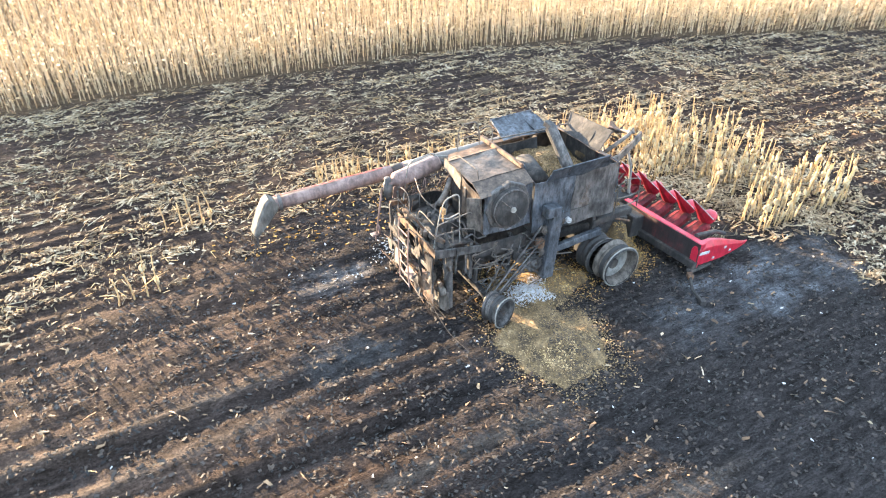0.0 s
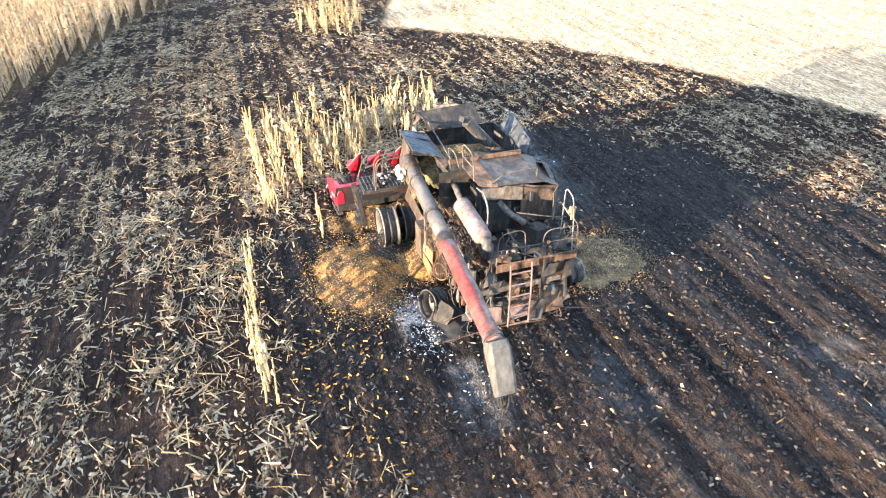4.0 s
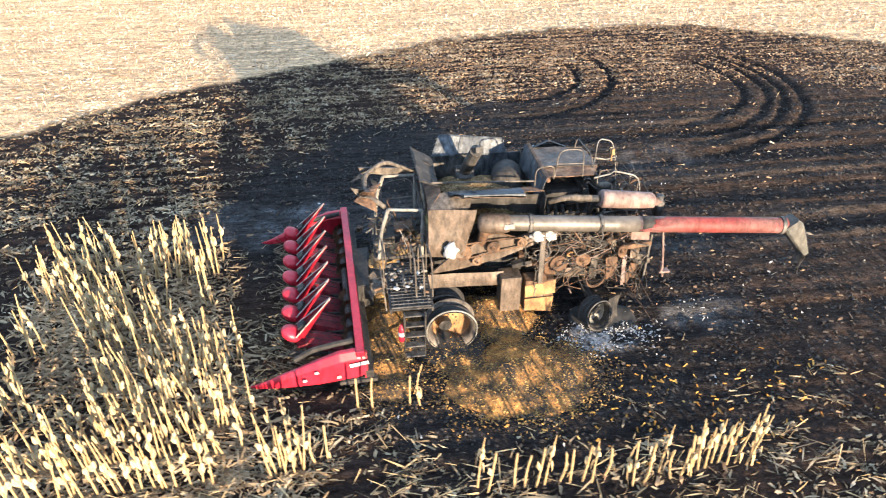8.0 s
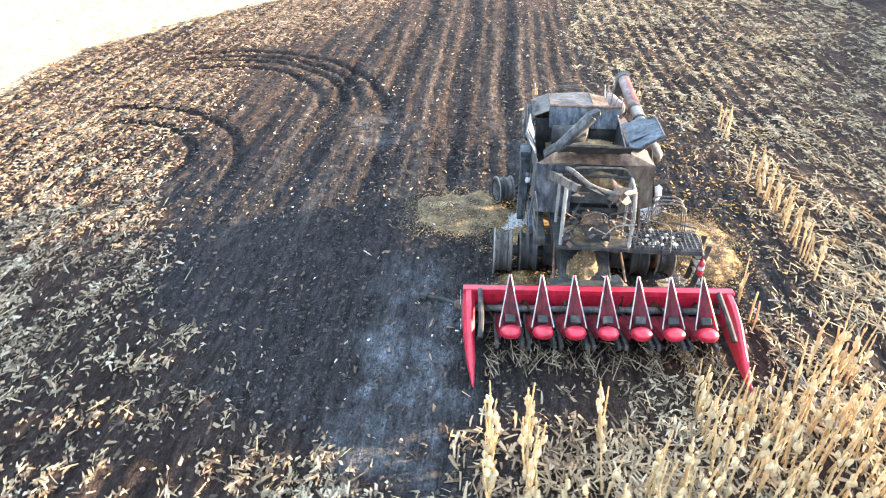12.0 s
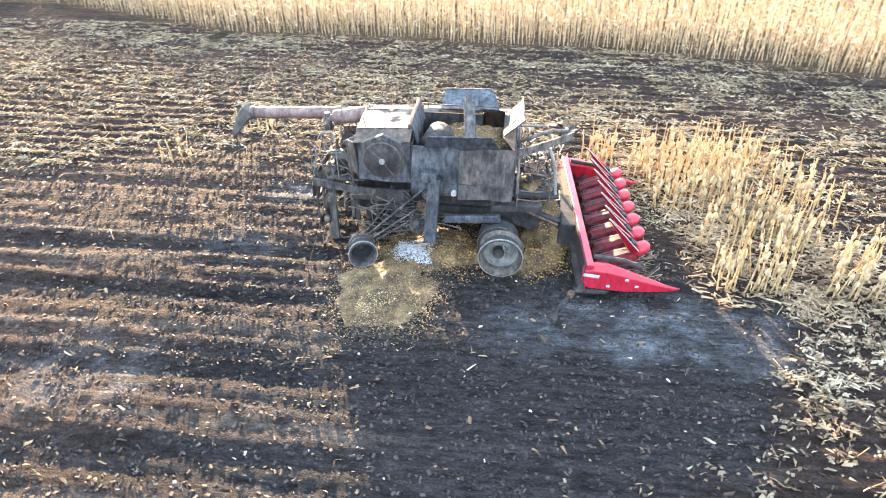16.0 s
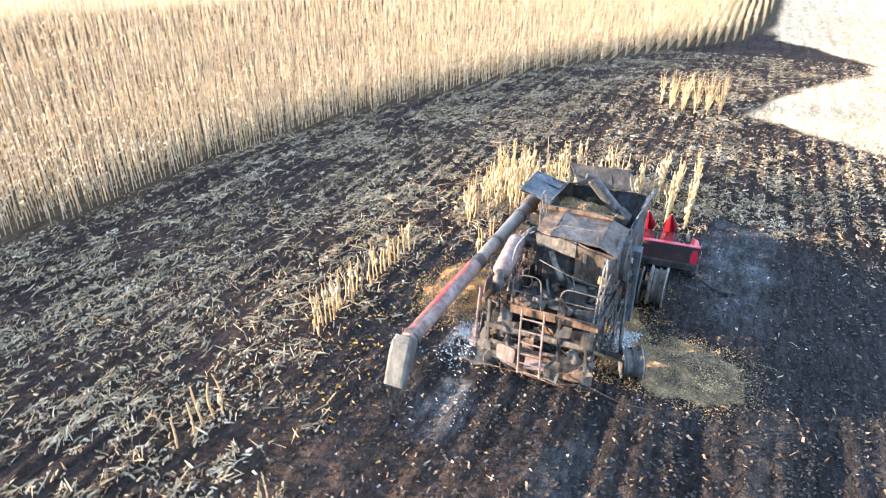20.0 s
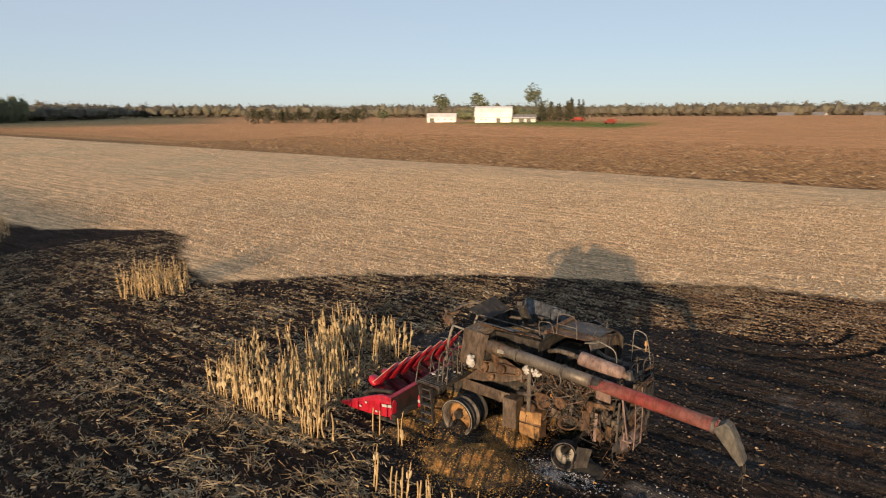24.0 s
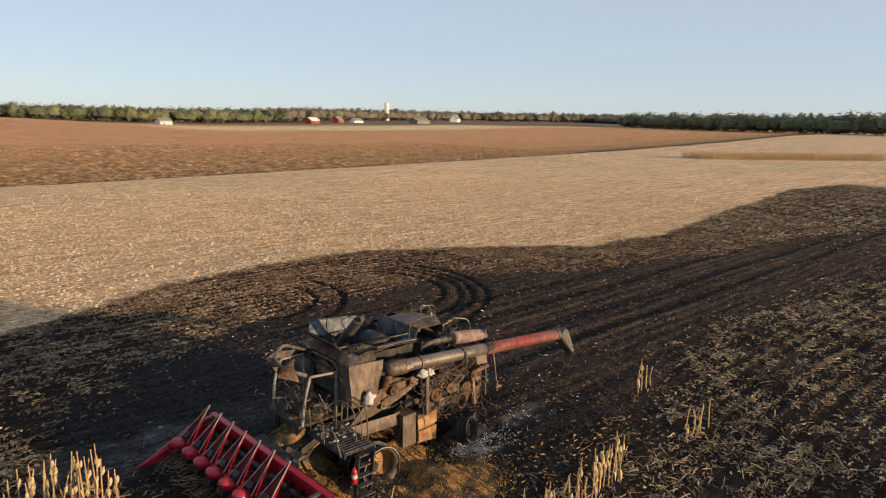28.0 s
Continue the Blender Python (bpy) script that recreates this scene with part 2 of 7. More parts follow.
DULL = surface("dull_kernel", [(0.1, (0.0475, 0.0312, 0.0158)), (0.45, (0.1425, 0.0943, 0.0418)), (0.8, (0.2375, 0.1599, 0.0756)), (1.0, (0.342, 0.246, 0.1296))], 2, 20, (0.7, 0.9), 0, 0, island=0.8)
OLIVE = surface("olive_grain", [(0.3, (0.03, 0.026, 0.014)), (0.5, (0.10, 0.082, 0.034)), (0.7, (0.19, 0.155, 0.062)), (0.95, (0.28, 0.23, 0.11))], 2.5, 60, (0.8, 0.95), 0.0, 0.9, 90, dist=0.02, grime=0.5)
ORANGE = surface("orange_scale", [(0.2, (0.0900, 0.0450, 0.0225)), (0.5, (0.2430, 0.1305, 0.0495)), (0.8, (0.3600, 0.2160, 0.0900))], 2.5, 25, (0.7, 0.9), 0.0, 0.2, 30, grime=0.4)
BRONZE = surface("browned_steel", [(0.15, (0.0368, 0.0259, 0.0197)), (0.45, (0.0883, 0.0634, 0.0465)), (0.7, (0.1325, 0.1044, 0.0845)), (0.9, (0.0957, 0.054, 0.0317))], 1.2, 18, (0.45, 0.75), 0.3, 0.2, 20, grime=0.65)
PINK = surface("pinkish_scale", [(0.2, (0.0748, 0.0476, 0.0402)), (0.5, (0.172, 0.117, 0.1023)), (0.8, (0.2319, 0.1717, 0.1535))], 2.0, 20, (0.6, 0.85), 0.1, 0.2, 30, grime=0.5)
MUD = surface("dark_clod", [(0.2, (0.015, 0.012, 0.010)), (0.6, (0.04, 0.03, 0.024)), (0.9, (0.08, 0.06, 0.045))], 2, 20, (0.8, 0.95), 0, 0.3, 30, island=0.4)
# tree colours lightened and greyed, with distance haze mixed into them
LEAF = surface("spring_foliage", [(0.15, (0.0753, 0.0862, 0.0502)), (0.5, (0.1204, 0.137, 0.0767)), (0.85, (0.1916, 0.1966, 0.1106))], 0.05, 0.6, (0.7, 0.9), 0, 0, island=0.35, two_sided=0.3)
BARE = surface("bare_wood", [(0.15, (0.0866, 0.0769, 0.0655)), (0.5, (0.125, 0.1155, 0.0896)), (0.85, (0.1633, 0.1586, 0.1076))], 0.05, 0.6, (0.8, 0.95), 0, 0, island=0.35, two_sided=0.2)
PINE = surface("dark_conifer", [(0.15, (0.0302, 0.0343, 0.0215)), (0.6, (0.0605, 0.0605, 0.0344)), (0.9, (0.1008, 0.0857, 0.0484))], 0.1, 0.6, (0.8, 0.95), 0, 0, island=0.35, two_sided=0.15)
BARK = surface("bark", [(0.2, (0.05, 0.04, 0.03)), (0.8, (0.12, 0.10, 0.08))], 1, 8, (0.85, 0.95), 0, 0.4, 10)
PAINT = surface("white_boards", [(0.2, (0.62, 0.61, 0.58)), (0.7, (0.80, 0.79, 0.77))], 0.3, 3, (0.6, 0.8), 0, 0.1, 4)
TIN = surface("barn_roofing", [(0.2, (0.50, 0.49, 0.48)), (0.7, (0.72, 0.71, 0.70))], 0.2, 3, (0.45, 0.6), 0.1, 0.1, 4)
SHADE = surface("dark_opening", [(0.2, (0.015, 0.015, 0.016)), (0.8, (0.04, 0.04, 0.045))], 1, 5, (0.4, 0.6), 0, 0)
ROOFING = surface("grey_roofing", [(0.2, (0.10, 0.10, 0.105)), (0.8, (0.22, 0.21, 0.21))], 0.5, 5, (0.8, 0.9), 0, 0.1, 4)
BRICKRED = surface("barn_red", [(0.2, (0.20, 0.035, 0.025)), (0.8, (0.36, 0.06, 0.04))], 0.5, 5, (0.7, 0.9), 0, 0.1, 4)
CONCRETE = surface("pale_concrete", [(0.2, (0.42, 0.40, 0.37)), (0.8, (0.62, 0.60, 0.56))], 0.4, 5, (0.8, 0.9), 0, 0.1, 6)

# ---- terrain ----
BURN_SOUTH = [(-400, -14), (-110, -9), (-95, -11), (-61, -6), (-38, -1.5), (-25, -2.4), (-17, -8.0), (-8, -12.6), (1, -13), (8, -11.5), (15, -8.2), (22, -5), (31, 1.5), (37.5, 9.6), (43, 8.2), (49, 4.8), (54, 1.5), (58, 0.9), (64, 4.5), (68, 8.0), (78, 9), (400, 9)]
CORN_EDGE = [(-400, 41), (-20, 41), (-5, 35.2), (5, 35.0), (17, 34.3), (26, 32.8), (35, 29.4), (47, 24.4), (58, 17), (67, 11), (80, 9.2), (110, 8.4), (490, 3)]


CORE_SOUTH = [(-75, 16), (-45, 7), (-30, 5.8), (-15, 2.2), (-9, -2.6), (0, -2.4), (8, -1.8), (12.8, 1.0), (17.7, 4.5), (19.1, 7.3), (20.4, 10.5), (21.0, 30)]
CORE_NORTH = [(-75, 16), (-40, 15.8), (-27, 15.3), (-16, 14.5), (-7, 15.2), (0, 17.3), (6.6, 19.0), (13.5, 18.6), (15.2, 14.5), (16.4, 11.2), (21, 10.2)]


def curve_at(table, x):
    return np.interp(x, [p[0] for p in table], [p[1] for p in table])


def smooth(a, b, v):
    t = np.clip((v - a) / (b - a), 0, 1)
    return t * t * (3 - 2 * t)


def wave(x, y, f, s):
    """Smooth value noise in about -1..1; a full swing takes about pi / f metres."""
    x, y = np.asarray(x, dtype=float) * f / 2.2 + 17.3 * s, np.asarray(y, dtype=float) * f / 2.2 - 9.1 * s
    out = 0.0
    for amp, m in ((0.75, 1.0), (0.4, 2.1)):
        ix, iy = np.floor(x * m), np.floor(y * m)
        u, v = x * m - ix, y * m - iy
        u, v = u * u * (3 - 2 * u), v * v * (3 - 2 * v)

        def node(p, q):
            h = np.sin(p * 127.1 + q * 311.7 + s * 74.7) * 43758.5453
            return (h - np.floor(h)) * 2 - 1

        out = out + amp * ((node(ix, iy) * (1 - u) + node(ix + 1, iy) * u) * (1 - v) + (node(ix, iy + 1) * (1 - u) + node(ix + 1, iy + 1) * u) * v)
    return out * 1.25


def relief(x, y):
    """Broad lie of the land: flat round the harvester, a rise towards the farm."""
    r = 4.6 * smooth(-120, -300, y) * np.exp(-((x - 160) / 260) ** 2)
    r = r + 5.5 * np.exp(-((x - 20) / 130) ** 2 - ((y + 400) / 90) ** 2)
    r = r + 3.0 * smooth(-200, -480, x) + 1.5 * smooth(-260, -700, y)
    far = smooth(60, 200, np.hypot(x - 10, y - 10))
    return r + 0.35 * far * wave(x, y, 0.013, 2.0)


def soil_masks(x, y):
    edge = wave(x, y, 0.9, 1.0) * 0.45 + wave(x, y, 2.7, 2.0) * 0.25
    north = y - curve_at(CORN_EDGE, x) + edge * 0.5
    south = y - curve_at(BURN_SOUTH, x) + edge
    burnt = smooth(-0.5, 0.4, south) * (1 - smooth(-0.6, 0.6, north))
    burnt = burnt * (1 - smooth(70, 76, x + edge)) * (1 - smooth(-108, -118, x))
    core = smooth(-1.2, 1.4, y - curve_at(CORE_SOUTH, x) + 1.5 * edge) * (1 - smooth(-0.5, 3.0, y - curve_at(CORE_NORTH, x) + 1.5 * edge))
    return burnt, core * burnt


def turn_marks(x, y):
    """Smooth dark wheel arcs left by a turning machine, 0 to 1."""
    m = 0 * x
    for cx, cy, radii, x1 in ((0.0, -2.5, (5.6, 6.75, 7.5, 8.45), -0.6), (6.2, -4.6, (3.9, 5.7), 6.0)):
        r = np.hypot(x - cx, y - cy) + 0.12 * wave(x, y, 1.3, cx)
        gate = smooth(x1 + 2.0, x1 - 1.0, x) * smooth(-7.5, -5.0, y)
        for rad in radii:
            m = np.maximum(m, gate * np.exp(-((r - rad) / 0.24) ** 4))
    return m


def lane_marks(x, y):
    """Pale pressed lanes along the ruts, 0 to 1."""
    m = 0 * x
    for yc, x0, x1 in ((2.7, -3.0, 11.5), (5.0, -2.0, 10.0), (8.05, -8.0, 8.0), (11.15, -14.0, 2.0), (12.55, -14.0, 2.0)):
        m = np.maximum(m, np.exp(-((y - yc - 0.15 * np.sin(x * 0.3)) / 0.17) ** 2) * smooth(x0 - 2, x0, x) * smooth(x1 + 1, x1 - 1, x))
    return m


def ground_height(x, y):
    burnt, core = soil_masks(x, y)
    ruts = 0.042 * (0.55 + 0.6 * wave(x, y, 0.5, 3.0)) * np.sin(2 * np.pi * y / 0.762 + 1.1 * wave(x * 0.4, y, 0.6, 6.0)) + 0.018 * wave(x, y, 3.1, 4.0) + 0.026 * wave(x, y, 7.7, 5.0)
    z = relief(x, y) + burnt * ruts
    for yc, w, d in ((9.5, 0.6, 0.10), (6.5, 0.6, 0.10), (3.85, 0.5, 0.09), (1.2, 0.5, 0.08), (11.85, 0.5, 0.09), (16.0, 0.5, 0.07)):
        path = yc + 0.15 * np.sin(x * 0.3)
        lugs = 0.72 + 0.28 * np.sin(2 * np.pi * (x + 0.6 * np.abs(y - path)) / 0.46 + 1.5 * wave(x, y, 0.9, 2.0)) * smooth(-0.6, 0.3, wave(x, y, 0.7, 8.0))
        z = z - core * smooth(11.0, 6.0, x) * d * 1.35 * lugs * np.exp(-((y - path) / (0.8 * w)) ** 4)
    z = z - burnt * 0.13 * turn_marks(x, y) + burnt * 0.05 * lane_marks(x, y)
    return z


def axis(fine, mid, step, limit):
    a = list(np.arange(fine[0], fine[1], step)) + list(np.arange(mid[0], fine[0], 0.6)) + list(np.arange(fine[1], mid[1], 0.6))
    for s, start in ((1, mid[1]), (-1, mid[0])):
        d, v = 0.8, start
        while abs(v) < limit:
            v += s * d
            d *= 1.13
            a.append(v)
    return np.array(sorted(set(np.round(a, 3))))


def fast_mesh(name, verts, faces, mats=(), smooth_shade=False):
    """A mesh from numpy arrays; faces all triangles or all quads."""
    me = bpy.data.meshes.new(name)
    n, k = faces.shape
    me.vertices.add(len(verts))
    me.vertices.foreach_set("co", np.ascontiguousarray(verts, dtype=np.float32).ravel())
    me.loops.add(n * k)
    me.loops.foreach_set("vertex_index", np.ascontiguousarray(faces, dtype=np.int32).ravel())
    me.polygons.add(n)
    me.polygons.foreach_set("loop_start", np.arange(0, n * k, k, dtype=np.int32))
    me.polygons.foreach_set("use_smooth", np.full(n, smooth_shade))
    for m in mats:
        me.materials.append(m)
    me.update(calc_edges=True)
    return me


GX, GY = axis((-12, 26), (-115, 95), 0.14, 4200), axis((-8, 30), (-100, 45), 0.13, 4200)
gx, gy = np.meshgrid(GX, GY)
gz = ground_height(gx, gy)
nx, ny = len(GX), len(GY)
idx = np.arange(nx * ny).reshape(ny, nx)
quads = np.stack([idx[:-1, :-1], idx[:-1, 1:], idx[1:, 1:], idx[1:, :-1]], -1).reshape(-1, 4)
ground_me = fast_mesh("ground", np.stack([gx, gy, gz], -1).reshape(-1, 3), quads, (), True)


def soil_colours(x, y):
    burnt, core = soil_masks(x, y)
    c = np.empty(x.shape + (3,))
    c[:] = (0.655, 0.445, 0.262)                                   # tan stubble
    def lay(mask, col):
        c[:] = c * (1 - mask[..., None]) + np.array(col) * mask[..., None]
    lay(smooth(0.2, 0.9, wave(x, y, 0.11, 3.0)) * 0.35, (0.46, 0.38, 0.25))
    line = -81 + 0.13 * np.minimum(x, 0) + 0.6 * wave(x, y, 0.15, 1.0)
    till = smooth(0, -1.5, y - line)
    lay(till, (0.25, 0.148, 0.078))
    lay(smooth(0, -1.2, y - line) * smooth(-5.5, -3, y - line) * smooth(60, 30, x), (0.05, 0.03, 0.022))
    lay(till * smooth(-8, -14, y - line), (0.40, 0.225, 0.108))
    lay(smooth(-26, -31, y - line), (0.50, 0.26, 0.125))
    lay(smooth(-40, -90, y - line), (0.56, 0.29, 0.14))         # reddish worked ground
    lay(smooth(0, -8, y + 327 - 0.125 * (x + 135)) * smooth(0, 12, y + 451 - 0.39 * (x + 190)) * smooth(-90, -130, x), (0.70, 0.50, 0.27))
    lay(smooth(-560, -600, y + 0.3 * x) * smooth(-40, -80, x), (0.20, 0.14, 0.09))
    lay(smooth(40, 10, np.abs(y + 290 + 0.25 * (x - 190))) * smooth(70, 50, np.abs(x - 175)), (0.12, 0.17, 0.035))
    lay(smooth(-12, -4, y - 0.62 * -(x - 20)) * smooth(470, 490, x), (0.20, 0.16, 0.09))
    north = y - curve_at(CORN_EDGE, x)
    lay(smooth(-1.6, -0.4, north) * smooth(500, 495, x), (0.07, 0.05, 0.032))   # floor of the standing corn, darkened to paint in shade between rows
    lay(smooth(64, 70, north) * smooth(500, 495, x), (0.42, 0.31, 0.17))
    lay(burnt, (0.0285, 0.0205, 0.0175))
    lay(burnt * (1 - core) * 0.55 * smooth(-0.2, 0.8, wave(x, y, 0.5, 6.0)), (0.055, 0.036, 0.027))
    lay(core * smooth(9, -4, x) * 0.75, (0.066, 0.045, 0.034))
    lay(core * smooth(2, 8, x), (0.0275, 0.0245, 0.0240))
    ruts = 0 * x
    for yc in (9.5, 6.5, 3.85, 11.85):
        ruts = np.maximum(ruts, np.exp(-((y - yc - 0.15 * np.sin(x * 0.3)) / 0.6) ** 4))
    lay(core * ruts * smooth(11, 6, x) * 0.6, (0.020, 0.018, 0.018))
    lay(burnt * turn_marks(x, y) * 0.9, (0.016, 0.014, 0.013))
    lay(burnt * lane_marks(x, y) * 0.6, (0.085, 0.068, 0.055))
    # pale ash mud; its bluish tint paints in shade and wet sheen
    lane = smooth(1.0, 0.45, np.abs(y - 9.2 - 0.35 * wave(x, y, 0.8, 2.0)) / 1.5 + 0.35 * wave(x, y, 2.6, 4.0)) * smooth(11.2, 13.2, x) * smooth(21.0, 18.5, x)
    lay(lane * (0.15 + 0.6 * smooth(-0.4, 0.6, wave(x, y, 4.5, 1.0) + 0.5 * wave(x, y, 1.3, 7.0))), (0.088, 0.093, 0.102))
    for px, py, r, tint, amount in ((8.0, 16.45, 0.75, (0.40, 0.40, 0.41), 0.95), (9.5, 12.0, 0.5, (0.36, 0.36, 0.37), 0.9), (4.7, 15.8, 0.9, (0.16, 0.16, 0.165), 0.38), (4.2, 12.3, 1.3, (0.09, 0.095, 0.10), 0.35), (2.0, 6.5, 1.6, (0.10, 0.097, 0.097), 0.4)):
        d = np.hypot((x - px) / 1.6, y - py) / r + 0.3 * wave(x, y, 2.2, px)
        lay(smooth(1.0, 0.5, d) * amount * smooth(-0.5, 0.5, wave(x, y, 4.5, py) + 0.2), tint)
    return c


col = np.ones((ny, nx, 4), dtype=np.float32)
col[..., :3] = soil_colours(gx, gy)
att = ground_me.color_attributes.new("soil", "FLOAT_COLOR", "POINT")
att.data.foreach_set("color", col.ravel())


def ground_material():
    m = bpy.data.materials.new("field_soil")
    m.use_nodes = True
    nt = m.node_tree
    bsdf = nt.nodes["Principled BSDF"]
    at = nt.nodes.new("ShaderNodeAttribute")
    at.attribute_name = "soil"
    tc = nt.nodes.new("ShaderNodeTexCoord")
    mul = None
    for scale, stretch, lo, hi, det in ((1.1, (0.04, 1.5, 1), 0.55, 1.45, 6), (2.4, (0.3, 2.2, 1), 0.55, 1.45, 5), (0.9, (0.35, 1.6, 1), 0.56, 1.44, 6), (5.0, (0.5, 1.3, 1), 0.28, 1.72, 8), (26.0, (0.6, 1, 1), 0.38, 1.62, 4)):
        mp = nt.nodes.new("ShaderNodeMapping")
        mp.inputs["Scale"].default_value = stretch
        nt.links.new(tc.outputs["Object"], mp.inputs[0])
        n = nt.nodes.new("ShaderNodeTexNoise")
        n.inputs["Scale"].default_value, n.inputs["Detail"].default_value, n.inputs["Roughness"].default_value = scale, det, 0.65
        nt.links.new(mp.outputs[0], n.inputs[0])
        mr = nt.nodes.new("ShaderNodeMapRange")
        mr.inputs["From Min"].default_value, mr.inputs["From Max"].default_value = 0.3, 0.7
        mr.inputs["To Min"].default_value, mr.inputs["To Max"].default_value = lo, hi
        nt.links.new(n.outputs[0], mr.inputs[0])
        if mul is None:
            mul = mr.outputs[0]
        else:
            q = nt.nodes.new("ShaderNodeMath")
            q.operation = "MULTIPLY"
            nt.links.new(mul, q.inputs[0])
            nt.links.new(mr.outputs[0], q.inputs[1])
            mul = q.outputs[0]
    vm = nt.nodes.new("ShaderNodeVectorMath")
    vm.operation = "SCALE"
    nt.links.new(at.outputs["Color"], vm.inputs[0])
    nt.links.new(mul, vm.inputs["Scale"])
    nt.links.new(vm.outputs[0], bsdf.inputs["Base Color"])
    bsdf.inputs["Roughness"].default_value = 0.9
    bsdf.inputs["Specular IOR Level"].default_value = 0.04
    bp = nt.nodes.new("ShaderNodeBump")
    bp.inputs["Strength"].default_value, bp.inputs["Distance"].default_value = 0.8, 0.05
    nt.links.new(mul, bp.inputs["Height"])
    nt.links.new(bp.outputs[0], bsdf.inputs["Normal"])
    return m


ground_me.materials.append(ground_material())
tagged(new("ground", ground_me), "burnt black field ringed by tan corn stubble and tilled soil", "ground", kind="structure")


# ---- mesh tools ----
def part(name, bm, material, parent=None, label="", smooth_shade=False):
    me = bpy.data.meshes.new(name)
    bmesh.ops.recalc_face_normals(bm, faces=bm.faces[:])
    bm.to_mesh(me)
    bm.free()
    me.materials.append(material)
    if smooth_shade:
        me.polygons.foreach_set("use_smooth", [True] * len(me.polygons))
    ob = new(name, me)
    if parent is not None:
        ob.parent = parent
    if label:
        tagged(ob, label)
    return ob


def thing(name, at, label, category, group="", yaw=0.0):
    ob = new(name)
    ob.matrix_world = pose(*at, 0, 0, yaw)
    ob.empty_display_size = 0.3
    return tagged(ob, label, category, group)


def bx(bm, c, s, rot=(0, 0, 0), bevel=0.012):
    """A box of size s at c, edges slightly rounded."""
    m = pose(*c, *rot) @ Matrix.Diagonal((*s, 1))
    r = bmesh.ops.create_cube(bm, size=1.0, matrix=m)
    if bevel:
        es = list({e for v in r["verts"] for e in v.link_edges})
        bmesh.ops.bevel(bm, geom=es, offset=min(bevel, min(s) * 0.3), segments=1, affect="EDGES")
    return bm


def sheet(bm, quad, thick=0.015, n=8, warp=0.03, seed=0):
    """A buckled metal sheet over four corners, with thickness."""
    a, b, c, d = [Vector(p) for p in quad]
    nrm = (b - a).cross(d - a).normalized()
    top, bot = [], []
    for j in range(n + 1):
        for i in range(n + 1):
            u, v = i / n, j / n
            p = a.lerp(b, u).lerp(d.lerp(c, u), v)
            k = noise.noise(p * 1.7 + Vector((seed, 3.1 * seed, 0))) * warp * 1.6
            top.append(bm.verts.new(p + nrm * (k + thick / 2)))
            bot.append(bm.verts.new(p + nrm * (k - thick / 2)))
    w = n + 1
    for j in range(n):
        for i in range(n):
            q = (j * w + i, j * w + i + 1, (j + 1) * w + i + 1, (j + 1) * w + i)
            bm.faces.new([top[k] for k in q])
            bm.faces.new([bot[k] for k in reversed(q)])
    ring = [i for i in range(n)] + [j * w + n for j in range(n)] + [n * w + i for i in range(n, 0, -1)] + [j * w for j in range(n, 0, -1)]
    for k in range(len(ring)):
        p, q = ring[k], ring[(k + 1) % len(ring)]
        bm.faces.new([top[q], top[p], bot[p], bot[q]])
    return bm


def tube(bm, pts, r, n=8, r1=None, cap=True):
    """A round bar or pipe swept along points; r to r1 along it."""
    pts = [Vector(p) for p in pts]
    rings = []
    side = None
    for i, p in enumerate(pts):
        d = (pts[min(i + 1, len(pts) - 1)] - pts[max(i - 1, 0)]).normalized()
        if side is None:
            side = d.orthogonal().normalized()
        side = (side - d * side.dot(d)).normalized()
        up = d.cross(side)
        rad = r if r1 is None else r + (r1 - r) * i / (len(pts) - 1)
        rings.append([bm.verts.new(p + (side * math.cos(k * math.tau / n) + up * math.sin(k * math.tau / n)) * rad) for k in range(n)])
    for a, b in zip(rings, rings[1:]):
        for k in range(n):
            bm.faces.new([a[k], a[(k + 1) % n], b[(k + 1) % n], b[k]])
    if cap:
        bm.faces.new(rings[0][::-1])
        bm.faces.new(rings[-1])
    return bm


def lathe(bm, profile, centre, axis_dir, n=28):
    """Turn a profile of (radius, along) about an axis."""
    c, d = Vector(centre), Vector(axis_dir).normalized()
    side = d.orthogonal().normalized()
    up = d.cross(side)
    rings = [[bm.verts.new(c + d * h + (side * math.cos(k * math.tau / n) + up * math.sin(k * math.tau / n)) * max(r, 0.002)) for k in range(n)] for r, h in profile]
    for a, b in zip(rings, rings[1:]):
        for k in range(n):
            bm.faces.new([a[k], a[(k + 1) % n], b[(k + 1) % n], b[k]])
    return bm


def arc_path(pts, steps=6):
    """Round the corners of a polyline."""
    pts = [Vector(p) for p in pts]
    out = [pts[0]]
    for a, b, c in zip(pts, pts[1:], pts[2:]):
        k = min((b - a).length, (c - b).length) * 0.35
        p, q = b + (a - b).normalized() * k, b + (c - b).normalized() * k
        for i in range(steps + 1):
            t = i / steps
            out.append(p * (1 - t) ** 2 + b * 2 * t * (1 - t) + q * t * t)
    return out + [pts[-1]]


def scatter(name, template, faces, place, mat, smooth_shade=False):
    """One joined mesh of many copies of a small template. place: dict with xyz (n,3), basis (n,3,3)."""
    v = np.einsum("nij,kj->nki", place["basis"], template) + place["xyz"][:, None, :]
    n, k = len(place["xyz"]), len(template)
    f = (faces[None] + (np.arange(n) * k)[:, None, None]).reshape(-1, faces.shape[1])
    return fast_mesh(name, v.reshape(-1, 3), f, (mat,), smooth_shade)


